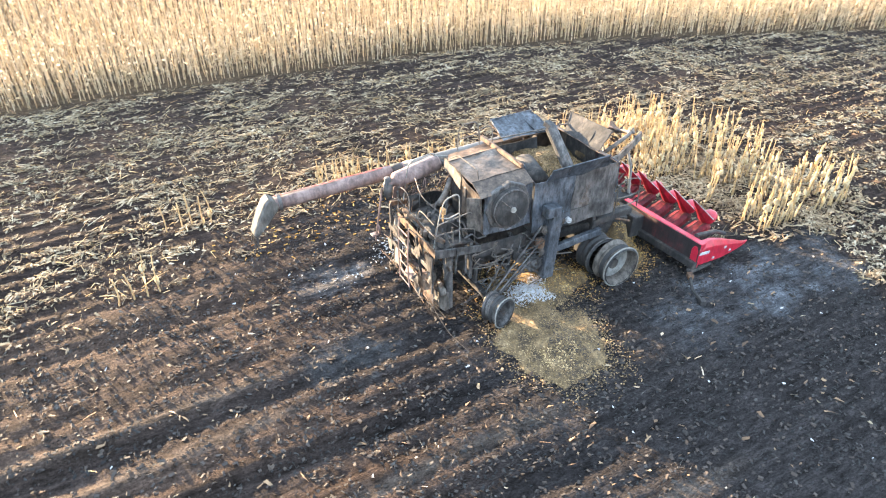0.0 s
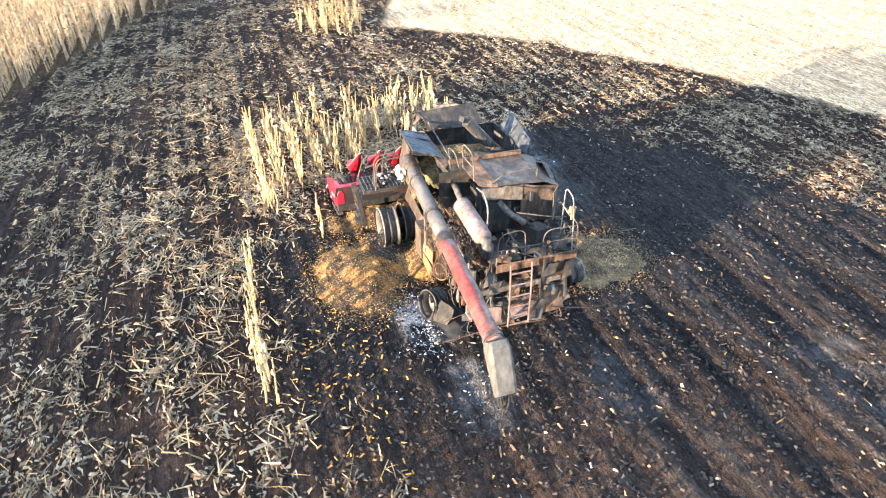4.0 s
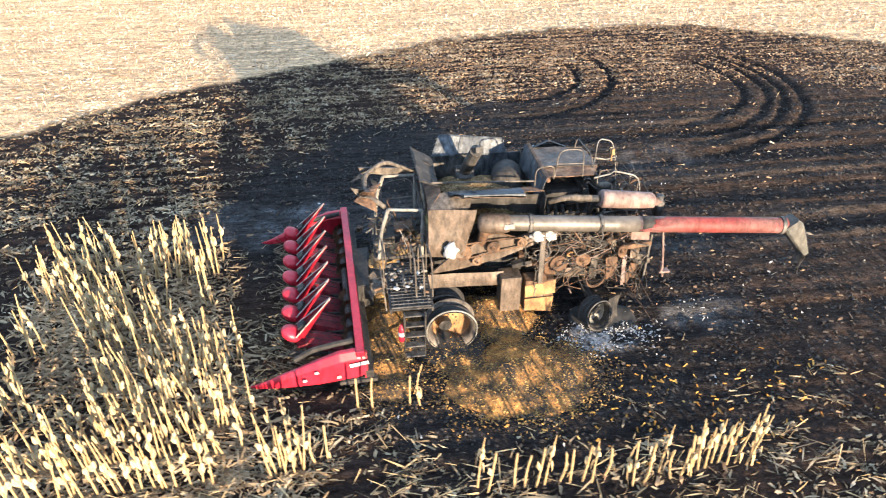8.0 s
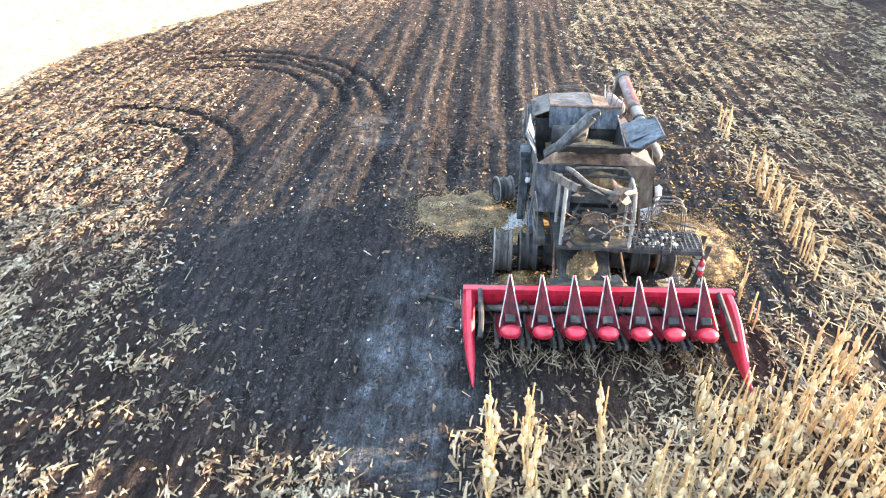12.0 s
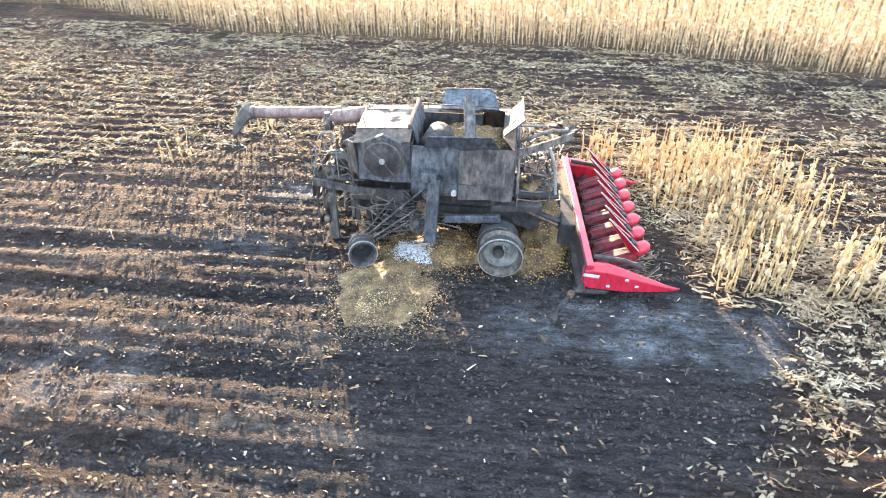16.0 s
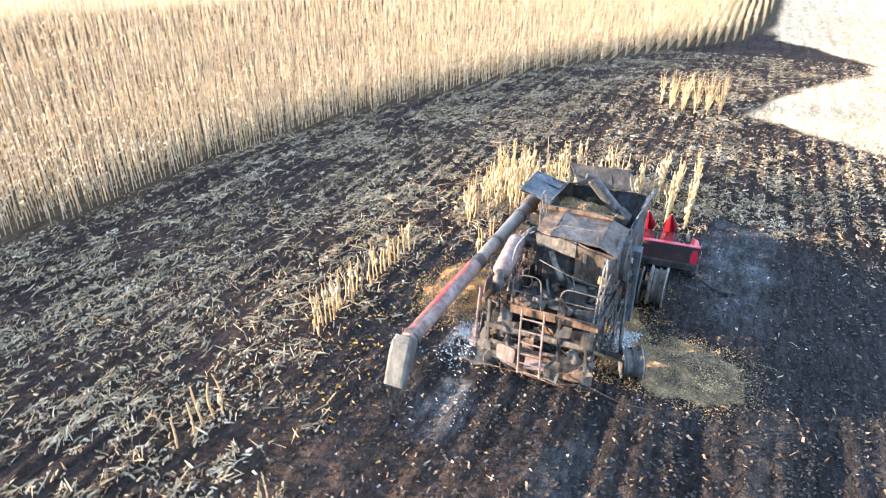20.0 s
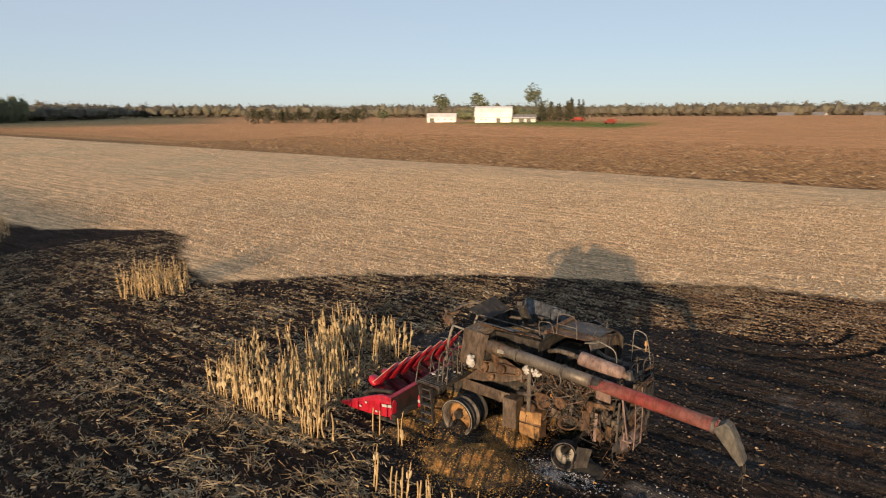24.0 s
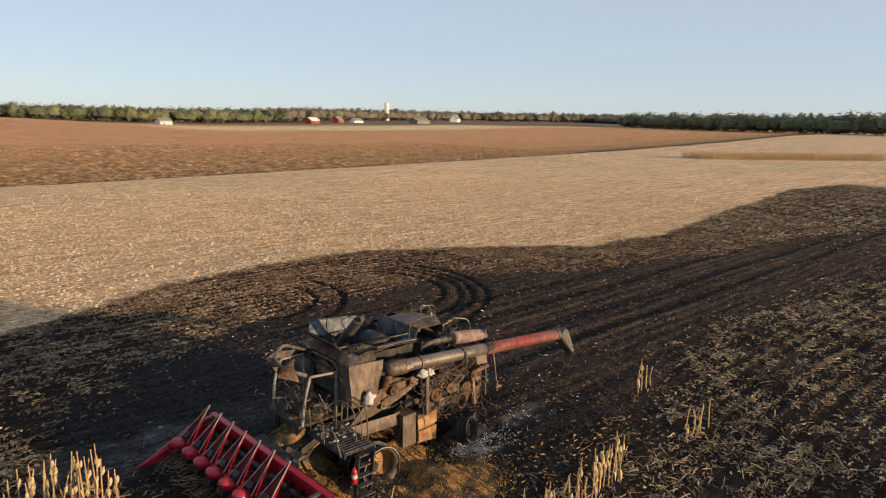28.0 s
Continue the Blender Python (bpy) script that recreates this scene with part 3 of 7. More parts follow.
def turned(yaw, pitch, roll, size):
    """Rotation matrices (n,3,3) with scaled columns."""
    cy, sy, cp, sp, cr, sr = np.cos(yaw), np.sin(yaw), np.cos(pitch), np.sin(pitch), np.cos(roll), np.sin(roll)
    one, nil = np.ones_like(yaw), np.zeros_like(yaw)
    rz = np.array([[cy, -sy, nil], [sy, cy, nil], [nil, nil, one]]).transpose(2, 0, 1)
    ry = np.array([[cp, nil, sp], [nil, one, nil], [-sp, nil, cp]]).transpose(2, 0, 1)
    rx = np.array([[one, nil, nil], [nil, cr, -sr], [nil, sr, cr]]).transpose(2, 0, 1)
    return (rz @ ry @ rx) * size[:, None, :]


RNG = np.random.default_rng(7)

# ---- crop: standing corn, stubble and residue ----
LEAF_T = np.array([[-0.5, -0.5, 0.0], [-0.5, 0.5, 0.02], [0.0, -0.45, 0.16], [0.0, 0.45, 0.10], [0.5, -0.2, 0.0], [0.5, 0.2, 0.03]])
LEAF_F = np.array([[0, 2, 3], [0, 3, 1], [2, 4, 5], [2, 5, 3]])
SCRAP_T = np.array([[-0.5, -0.4, 0.0], [0.35, -0.5, 0.28], [0.5, 0.3, 0.0], [-0.2, 0.5, 0.22]])
SCRAP_F = np.array([[0, 1, 3], [1, 2, 3]])
STICK_T = np.array([[-0.5, -0.5, 0.0], [-0.5, 0.5, 0.0], [-0.5, 0.0, 0.9], [0.5, -0.5, 0.0], [0.5, 0.5, 0.0], [0.5, 0.0, 0.9]])
STICK_F = np.array([[0, 1, 4], [0, 4, 3], [1, 2, 5], [1, 5, 4], [2, 0, 3], [2, 3, 5]])


def lie(x, y, length, width, lift=0.02, aligned=0.0, tall=3.0):
    """Placement of pieces that lie on the ground."""
    n = len(x)
    yaw = np.where(RNG.random(n) < aligned, RNG.normal(0, 0.45 if aligned <= 1 else 0.12, n), RNG.uniform(0, np.pi * 2, n))
    size = np.stack([length, width, np.minimum(length * 0.5, width * tall)], -1)
    b = turned(yaw, RNG.normal(0, 0.26, n), RNG.normal(0, 0.75, n), size)
    return {"xyz": np.stack([x, y, ground_height(x, y) + lift], -1), "basis": b}


def pick(n, x0, x1, y0, y1, density):
    x, y = RNG.uniform(x0, x1, n), RNG.uniform(y0, y1, n)
    keep = RNG.random(n) < density(x, y)
    return x[keep], y[keep]


def rows_in(x0, x1, y0, y1, step, keep):
    ys = np.arange(math.ceil(y0 / 0.762) * 0.762, y1, 0.762)
    xs = np.arange(x0, x1, step)
    gx, gy = np.meshgrid(xs, ys)
    x, y = (gx + RNG.normal(0, step * 0.3, gx.shape)).ravel(), (gy + RNG.normal(0, 0.035, gy.shape)).ravel()
    k = keep(x, y)
    return x[k], y[k]


def pale_zone(x, y):
    burnt, core = soil_masks(x, y)
    clump = 0.07 + 0.93 * smooth(-0.35, 0.6, 0.6 * wave(x * 0.6, y, 1.6, 8.0) + 0.6 * wave(x, y, 4.6, 2.0) + (0.22 + 0.2 * wave(x, y, 0.35, 2.0)) * np.sin(2 * np.pi * y / 0.762 + 1.4 * wave(x, y, 0.5, 6.0)))
    side = np.maximum(smooth(6, 11, y), smooth(3, 12, x))
    return burnt * np.clip((1 - core) * side, 0.006, 1) * clump * (1 - turn_marks(x, y)) * (1 - 0.45 * smooth(18, 20, y) * smooth(24, 22, y) * smooth(13, 9, x) * smooth(0, 4, x))


def brown_zone(x, y):
    burnt, core = soil_masks(x, y)
    clump = 0.2 + 0.8 * smooth(-0.45, 0.5, 0.7 * wave(x * 0.6, y, 1.5, 3.0) + 0.6 * wave(x, y, 3.8, 5.0) + (0.2 + 0.2 * wave(x, y, 0.4, 5.0)) * np.sin(2 * np.pi * y / 0.762 + 1.2 * wave(x, y, 0.5, 3.0)))
    return burnt * np.clip((1 - core) * smooth(11, 6, y) * smooth(16, 9, x), 0.012 + 0.012 * smooth(12, 4, x), 1) * clump * (1 - 0.95 * turn_marks(x, y)) * (1 - 0.8 * lane_marks(x, y))


def strew(name, n, area, zone, template, faces, low, span, power, wide, mat, label, lift=0.025, aligned=0.3, tall=3.0, pitch=0.3):
    """Loose pieces strewn by a density; lengths low to low + span, mostly short."""
    x, y = pick(n, *area, zone)
    p = lie(x, y, low + span * RNG.random(len(x)) ** power, RNG.uniform(*wide, len(x)), lift, aligned, tall)
    tagged(new(name, scatter(name, template, faces, p, mat)), label, "crop residue", kind="stuff")


strew("corn_residue", 350000, (-36, 58, -12, 37), pale_zone, SCRAP_T, SCRAP_F, 0.05, 0.22, 1.5, (0.025, 0.085), RESIDUE, "pale dry corn leaves strewn over the scorched soil")
def clumps(name, n, per, area, zone, long_, spread, mat, label):
    """Matted tufts of long leaves, drawn out along the old rows."""
    cx, cy = pick(n, *area, zone)
    slope = np.arctan((curve_at(CORN_EDGE, cx + 1.5) - curve_at(CORN_EDGE, cx - 1.5)) / 3.0)
    lay_ = slope + RNG.normal(0, 0.55, len(cx))
    big = RNG.uniform(0.5, 1.5, len(cx))
    k = np.repeat(np.arange(len(cx)), per)
    a, b = RNG.normal(0, spread, len(k)) * big[k], RNG.normal(0, spread * 0.42, len(k)) * big[k]
    x, y = cx[k] + a * np.cos(lay_[k]) - b * np.sin(lay_[k]), cy[k] + a * np.sin(lay_[k]) + b * np.cos(lay_[k])
    near = np.exp(-(a / spread) ** 2 / 2 - (b / spread / 0.42) ** 2 / 2)
    ln = RNG.uniform(*long_, len(k)) * (0.6 + 0.4 * big[k])
    wd = RNG.uniform(0.022, 0.06, len(k))
    basis = turned(lay_[k] + RNG.normal(0, 0.6, len(k)), RNG.normal(0, 0.22, len(k)), RNG.normal(0, 0.8, len(k)), np.stack([ln, wd, np.minimum(ln * 0.5, 0.12)], -1))
    z = ground_height(x, y) + 0.02 + RNG.uniform(0.0, 0.13, len(k)) * near * big[k]
    tagged(new(name, scatter(name, LEAF_T, LEAF_F, {"xyz": np.stack([x, y, z], -1), "basis": basis}, mat)), label, "crop residue", kind="stuff")


clumps("leaf_tufts", 9500, 13, (-30, 52, -10, 36), lambda x, y: pale_zone(x, y) * (0.2 + 0.8 * np.maximum(smooth(12, 19, y), smooth(16, 22, x) * smooth(4, 12, y))), (0.14, 0.42), 0.19, RESIDUE, "matted tufts of pale corn leaves in old rows")
clumps("straw_tufts", 310, 16, (3, 30, 20.6, 27), lambda x, y: pale_zone(x, y) * smooth(27, 21, y) * smooth(2, 7, x), (0.3, 0.8), 0.32, RUSSET, "tangled heaps of long bright corn straw")
strew("russet_leaves", 75000, (-36, 58, 10, 37), lambda x, y: pale_zone(x, y) * smooth(-0.6, 0.5, wave(x, y, 0.7, 9.0)), SCRAP_T, SCRAP_F, 0.06, 0.25, 1.5, (0.025, 0.085), BROWNED, "browned leaves among the pale litter")
strew("matted_leaves", 3000, (2, 28, 18, 27), lambda x, y: pale_zone(x, y) * smooth(18.5, 20.5, y) * smooth(25.5, 22, y) * smooth(3, 8, x) * smooth(26, 19, x), LEAF_T, LEAF_F, 0.25, 0.6, 1.5, (0.02, 0.045), STRAW, "long matted straw beside the scorched strip", 0.06, 0.6)
strew("browned_rim", 34000, (2, 34, -12, 12), pale_zone, SCRAP_T, SCRAP_F, 0.06, 0.26, 1.5, (0.03, 0.10), BROWNED, "browned trampled leaves along the scorched rim")
strew("grey_litter", 30000, (2, 34, -12, 12), pale_zone, SCRAP_T, SCRAP_F, 0.06, 0.26, 1.5, (0.03, 0.10), RESIDUE, "pale trampled leaves along the scorched rim")
strew("pale_straws", 45000, (-30, 45, -8, 37), lambda x, y: pale_zone(x, y) * (0.4 + 0.6 * smooth(14, 18, y)), LEAF_T, LEAF_F, 0.12, 0.5, 1.4, (0.012, 0.032), STRAW, "thin bright straws lying across the litter", 0.05, 0.3)
strew("corn_leaves", 56000, (-36, 58, -12, 37), lambda x, y: pale_zone(x, y) * (0.4 + 0.6 * smooth(4, 12, y)), LEAF_T, LEAF_F, 0.15, 0.4, 1.8, (0.02, 0.06), RESIDUE, "long curled corn leaves among the litter", 0.03)
strew("cut_stalks", 20000, (-30, 60, -8, 37), lambda x, y: pale_zone(x, y) * (0.2 + 0.8 * smooth(16, 19, y)), STICK_T, STICK_F, 0.12, 0.75, 1.8, (0.010, 0.021), RESIDUE, "broken straw-coloured corn stalks lying on the ground", 0.04, 0.4, 1.0)
strew("fallen_husks", 16000, (14.5, 25, 10.5, 20.6), lambda x, y: smooth(17.6, 18.8, x + 0.5 * np.maximum(y - 14, 0)) * smooth(24.5, 22.5, x + 0.35 * np.maximum(y - 17.5, 0)) * (0.25 + 0.75 * smooth(-0.2, 0.5, wave(x, y, 1.4, 3.0))), LEAF_T, LEAF_F, 0.12, 0.4, 1.5, (0.03, 0.08), RUSSET, "golden husks and leaves fallen among the standing stalks", 0.05, 0.5)
strew("scorched_residue", 620000, (-60, 26, -15, 17), brown_zone, SCRAP_T, SCRAP_F, 0.05, 0.24, 1.8, (0.025, 0.085), BROWNED, "browned corn leaves and husks between ruts", 0.02)
strew("scorched_leaves", 50000, (-60, 26, -15, 17), brown_zone, LEAF_T, LEAF_F, 0.12, 0.3, 2.0, (0.02, 0.06), BROWNED, "curled brown corn leaves between ruts", 0.02)
strew("charred_litter", 90000, (-20, 30, -4, 22), lambda x, y: soil_masks(x, y)[1] * (0.25 + 0.75 * smooth(-0.3, 0.6, wave(x, y, 2.2, 4.0))), SCRAP_T, SCRAP_F, 0.03, 0.14, 1.6, (0.02, 0.07), CINDER, "black and grey charred scraps of leaf", 0.015)


x, y = pick(90000, -112, -40, -14, 41, lambda x, y: soil_masks(x, y)[0] * (1.05 - soil_masks(x, y)[1]) * (0.25 + 0.75 * smooth(-0.3, 0.5, wave(x, y, 0.9, 3.0) + 0.5 * np.sin(2 * np.pi * y / 1.52))))
me = scatter("far_residue", SCRAP_T, SCRAP_F, lie(x, y, RNG.uniform(0.2, 0.7, len(x)), RNG.uniform(0.05, 0.12, len(x)), 0.03, 0.6), RESIDUE)
tagged(new("far_residue", me), "pale corn residue over the far scorched strip", "crop residue", kind="stuff")


def tan_zone(x, y):
    d = curve_at(BURN_SOUTH, x) - y
    return smooth(-0.6, 0.4, d) * smooth(75, 0, d)


x, y = pick(190000, -70, 90, -85, 4, tan_zone)
me = scatter("field_stubble", SCRAP_T, SCRAP_F, lie(x, y, RNG.uniform(0.1, 0.42, len(x)), RNG.uniform(0.025, 0.065, len(x)), 0.03, 0.75), STUBBLE)
tagged(new("field_stubble", me), "light tan corn stubble on the harvested field", "stubble", kind="stuff")

x, y = rows_in(-70, 90, -66, 6, 0.24, lambda x, y: (y < curve_at(BURN_SOUTH, x) - 0.2) & (RNG.random(len(x)) < 0.8))
n = len(x)
up = turned(RNG.uniform(0, 6.28, n), -1.45 + RNG.normal(0, 0.35, n), RNG.normal(0, 0.3, n), np.stack([RNG.uniform(0.10, 0.28, n), RNG.uniform(0.03, 0.06, n), RNG.uniform(0.1, 0.3, n)], -1))
me = scatter("upright_stubble", LEAF_T + np.array([0.5, 0, 0]), LEAF_F, {"xyz": np.stack([x, y, ground_height(x, y) - 0.02], -1), "basis": up}, STUBBLE)
tagged(new("upright_stubble", me), "upright rows of short tan corn stubble", "stubble", kind="stuff")
x, y = pick(210000, -160, 220, -190, -81, lambda x, y: smooth(0, -1.5, y + 81 - 0.13 * np.minimum(x, 0)) * np.exp((y + 81) / 60))
me = scatter("tilled_clods", SCRAP_T, SCRAP_F, lie(x, y, RNG.uniform(0.5, 2.6, len(x)), RNG.uniform(0.04, 0.13, len(x)), 0.04, 2.0, 2.0), BROWNED)
tagged(new("tilled_clods", me), "turned clods and chaff on the tilled brown field", "tilled soil", kind="stuff")

# ears and kernels spilled on the scorched side
x, y = pick(2600, 0, 16, 15.5, 22, lambda x, y: np.exp(-((x - 6.3) / 3.2) ** 2 - ((y - 19.0) / 1.3) ** 2) * 0.4)
me = scatter("corn_cobs", STICK_T, STICK_F, lie(x, y, RNG.uniform(0.07, 0.15, len(x)), RNG.uniform(0.03, 0.045, len(x)), 0.02, 0, 1.0), COB)
tagged(new("corn_cobs", me), "bright yellow corn cobs scattered on black soil", "corn cobs", kind="stuff")
def ash_zone(x, y):
    z = 0 * x
    for px, py, r, k in ((8.0, 16.3, 0.95, 1.0), (9.5, 12.0, 0.5, 1.0), (4.7, 15.7, 0.75, 0.12), (9.6, 16.9, 0.8, 0.2)):
        d = np.hypot((x - px) / 1.3, y - py) / r + 0.5 * wave(x, y, 4.0, px)
        z = np.maximum(z, k * smooth(1.3, 0.2, d))
    return z


x, y = pick(60000, 2, 19, 6, 19, ash_zone)
me = scatter("ash_flakes", SCRAP_T, SCRAP_F, lie(x, y, 0.02 + 0.09 * RNG.random(len(x)) ** 2, RNG.uniform(0.02, 0.055, len(x)), 0.03), WHITE)
tagged(new("ash_flakes", me), "drifts of white ash flakes round burnt tyres", "ash", kind="stuff")
# pale ash flakes and clods
x, y = pick(800, -25, 22, 0, 22, lambda x, y: 0.10 + 0.25 * np.exp(-((x - 10) / 9) ** 2))
me = scatter("pale_debris", LEAF_T, LEAF_F, lie(x, y, RNG.uniform(0.03, 0.13, len(x)), RNG.uniform(0.02, 0.07, len(x)), 0.03), WHITE)
tagged(new("pale_debris", me), "small pale ash flakes and scraps on the soil", "debris", kind="stuff")
x, y = pick(20000, -25, 26, -2, 20, lambda x, y: soil_masks(x, y)[1] * 0.6)
me = scatter("soil_clods", STICK_T, STICK_F, lie(x, y, RNG.uniform(0.04, 0.13, len(x)), RNG.uniform(0.04, 0.10, len(x)), 0.0, 0, 0.7), MUD)
tagged(new("soil_clods", me), "dark burnt clods and crumbs of soil", "soil", kind="stuff")


def stalks_mesh(name, x, y, height, mat, leaves=3, lean=0.10, ears=0.5, thick=1.0):
    """Dry corn plants: a tapering stalk, drooping leaves and a husk each."""
    n = len(x)
    z = ground_height(x, y)
    stem_t = np.array([[math.cos(a) * r, math.sin(a) * r, h] for h, r in ((0, 0.017), (0.55, 0.013), (1.0, 0.005)) for a in (0, 2.1, 4.2)])
    stem_f = np.array([[b + k, b + (k + 1) % 3, b + 3 + (k + 1) % 3] for b in (0, 3) for k in range(3)] + [[b + k, b + 3 + (k + 1) % 3, b + 3 + k] for b in (0, 3) for k in range(3)])
    one = np.ones(n)
    yaw, pitch, roll = RNG.uniform(0, 6.28, n), RNG.normal(0, lean, n), RNG.normal(0, lean, n)
    b = turned(yaw, pitch, roll, np.stack([one * thick, one * thick, height], -1))
    base = np.stack([x, y, z - 0.02], -1)
    vs, fs, off = [], [], 0

    def add(t, f, basis, xyz):
        nonlocal off
        v = (np.einsum("nij,kj->nki", basis, t) + xyz[:, None, :]).reshape(-1, 3)
        m = len(xyz)
        vs.append(v)
        fs.append((f[None] + (np.arange(m) * len(t))[:, None, None]).reshape(-1, 3) + off)
        off += len(v)

    add(stem_t, stem_f, b, base)
    up = b[:, :, 2] / height[:, None]
    leaf_t = np.array([[0, -0.35, 0], [0, 0.35, 0], [0.45, -0.5, 0.16], [0.45, 0.5, 0.12], [1.0, -0.12, -0.45], [1.0, 0.12, -0.42]])
    for k in range(leaves):
        h = RNG.uniform(0.2, 0.92, n) * height
        ln = RNG.uniform(0.08, 0.19, n)
        bb = turned(RNG.uniform(0, 6.28, n), RNG.uniform(-0.5, 0.7, n), RNG.normal(0, 0.4, n), np.stack([ln, RNG.uniform(0.05, 0.09, n) * thick, ln], -1))
        add(leaf_t, LEAF_F, bb, base + up * h[:, None])
    m = RNG.random(n) < ears
    if m.any():
        ear_t = np.array([[0, -0.5, 0], [0, 0.5, 0], [0.5, 0, 0.2], [0.15, -0.3, -1.0], [0.15, 0.3, -1.0]])
        ear_f = np.array([[0, 1, 2], [0, 2, 3], [1, 4, 2], [2, 4, 3], [0, 3, 4], [0, 4, 1]])
        h = RNG.uniform(0.4, 0.6, m.sum()) * height[m]
        s = RNG.uniform(0.16, 0.26, m.sum())
        bb = turned(RNG.uniform(0, 6.28, m.sum()), RNG.normal(0, 0.3, m.sum()), RNG.normal(0, 0.3, m.sum()), np.stack([s * 0.5, s * 0.42, s], -1))
        add(ear_t, ear_f, bb, base[m] + up[m] * h[:, None])
    return fast_mesh(name, np.concatenate(vs), np.concatenate(fs), (mat,))


# the wall of standing corn: near plants in full, farther ones coarser
x, y = rows_in(-40, 100, 8, 62, 0.24, lambda x, y: (y > curve_at(CORN_EDGE, x) + 0.2) & (y < curve_at(CORN_EDGE, x) + 11))
me = stalks_mesh("standing_corn", x, y, RNG.uniform(1.7, 2.5, len(x)), CORN, 4, 0.045, 0.6, 1.3)
tagged(new("standing_corn", me), "dense wall of dry standing corn in rows", "corn", kind="stuff")
x, y = rows_in(-40, 110, 8, 70, 0.42, lambda x, y: (y > curve_at(CORN_EDGE, x) + np.where(x < 100, 11, 0.2)) & (y < curve_at(CORN_EDGE, x) + 30))
me = stalks_mesh("inner_corn", x, y, RNG.uniform(1.75, 2.5, len(x)), CORN, 3, 0.035, 0.3, 1.45)
tagged(new("inner_corn", me), "dry standing corn behind the field's edge", "corn", kind="stuff")
x, y = rows_in(100, 330, 3, 18, 0.4, lambda x, y: (y > curve_at(CORN_EDGE, x) + 0.2) & (y < curve_at(CORN_EDGE, x) + 7))
me = stalks_mesh("border_corn", x, y, RNG.uniform(1.8, 2.5, len(x)), CORN, 2, 0.035, 0.0, 1.7)
tagged(new("border_corn", me), "straight border of dry standing corn", "corn", kind="stuff")
x, y = rows_in(-60, 260, 8, 130, 1.1, lambda x, y: (y > curve_at(CORN_EDGE, x) + np.where(x < 100, 30, np.where(x < 110, 30, 0.2))) & (y < curve_at(CORN_EDGE, x) + 70))
me = stalks_mesh("far_corn", x, y, RNG.uniform(1.8, 2.5, len(x)), CORN, 2, 0.05, 0.0, 2.8)
tagged(new("far_corn", me), "dry standing corn rows running to the woods", "corn", kind="stuff")
x, y = rows_in(260, 488, 3, 130, 6.5, lambda x, y: y > curve_at(CORN_EDGE, x) + 0.2)
me = stalks_mesh("distant_corn", x, y, RNG.uniform(2.0, 2.5, len(x)), CORN, 2, 0.07, 0.0, 12.0)
tagged(new("distant_corn", me), "distant pale corn rows before the trees", "corn", kind="stuff")


# plants left standing beside and before the machine: bare stalks with pale husks
def stand(name, x0, x1, y0, y1, step, keep, low, high, lean, label):
    x, y = rows_in(x0, x1, y0, y1, step, keep)
    me = stalks_mesh(name, x, y, RNG.uniform(low, high, len(x)), STRAW, 3, lean, 0.8, 1.25)
    return tagged(new(name, me), label, "corn", "unharvested stalks", kind="stuff")


def corn_stalk(seed, height, label):
    """A dry stalk cut off square, with knotted nodes and husks hugging the stem."""
    rnd = random.Random(seed)
    root = thing("corn_stalk", (0, 0, -50), label, "corn stalk", "standing corn stalks")
    lean = Vector((rnd.gauss(0, 0.04), rnd.gauss(0, 0.04), 1))
    kink = Vector((rnd.gauss(0, 0.03), rnd.gauss(0, 0.03), 0))
    tall = height > 1.3

    def at(t):
        return lean * (height * t) + kink * math.sin(3 * t)

    bm = bmesh.new()
    tube(bm, [at(t) for t in (0, 0.25, 0.5, 0.75, 1.0)], 0.027, 6, 0.014 if tall else 0.024)
    for k in range(int(height / 0.22)):
        p = at((k + 0.7) * 0.22 / height)
        tube(bm, [p, p + Vector((0, 0, 0.03))], 0.031 - (0.006 * k / 8 if tall else 0), 6)
    part("stem", bm, STRAW, root)
    for k in range(rnd.choice((1, 2, 3)) if tall else rnd.choice((0, 0, 1))):
        p = at(rnd.uniform(0.3, 0.8))
        a = rnd.uniform(0, 6.28)
        out = Vector((math.cos(a), math.sin(a), 0))
        bm = bmesh.new()
        n = 7
        ax = (out * 0.22 + Vector((0, 0, rnd.choice((-1, 1))))).normalized()
        s = ax.orthogonal().normalized()
        u = ax.cross(s)
        fat = rnd.uniform(0.9, 1.4)
        rings = [[bm.verts.new(p + out * 0.02 + ax * h + (s * math.cos(m * math.tau / n) + u * math.sin(m * math.tau / n)) * r * fat * rnd.uniform(0.7, 1.3)) for m in range(n)] for h, r in ((0.0, 0.014), (0.05, 0.042), (0.11, 0.052), (0.18, 0.040), (0.25, 0.012))]
        for ra, rb in zip(rings, rings[1:]):
            for m in range(n):
                bm.faces.new([ra[m], ra[(m + 1) % n], rb[(m + 1) % n], rb[m]])
        part("husk", bm, HUSK, root, "pale papery husk")
    for k in range(rnd.choice((1, 1, 2)) if tall else rnd.choice((0, 0, 1))):
        p = at(rnd.uniform(0.15, 0.8))
        a = rnd.uniform(0, 6.28)
        ln = rnd.uniform(0.15, 0.32)
        out, side = Vector((math.cos(a), math.sin(a), 0)), Vector((-math.sin(a), math.cos(a), 0))
        bm = bmesh.new()
        rows = [[bm.verts.new(p + out * (o * ln) + Vector((0, 0, h * ln)) + side * (w * sg)) for sg in (-1, 1)] for o, h, w in ((0, 0, 0.025), (0.2, 0.05, 0.035), (0.32, -0.4, 0.03), (0.34, -1.0, 0.010))]
        for ra, rb in zip(rows, rows[1:]):
            bm.faces.new([ra[0], ra[1], rb[1], rb[0]])
        part("leaf", bm, STRAW, root)
    return root


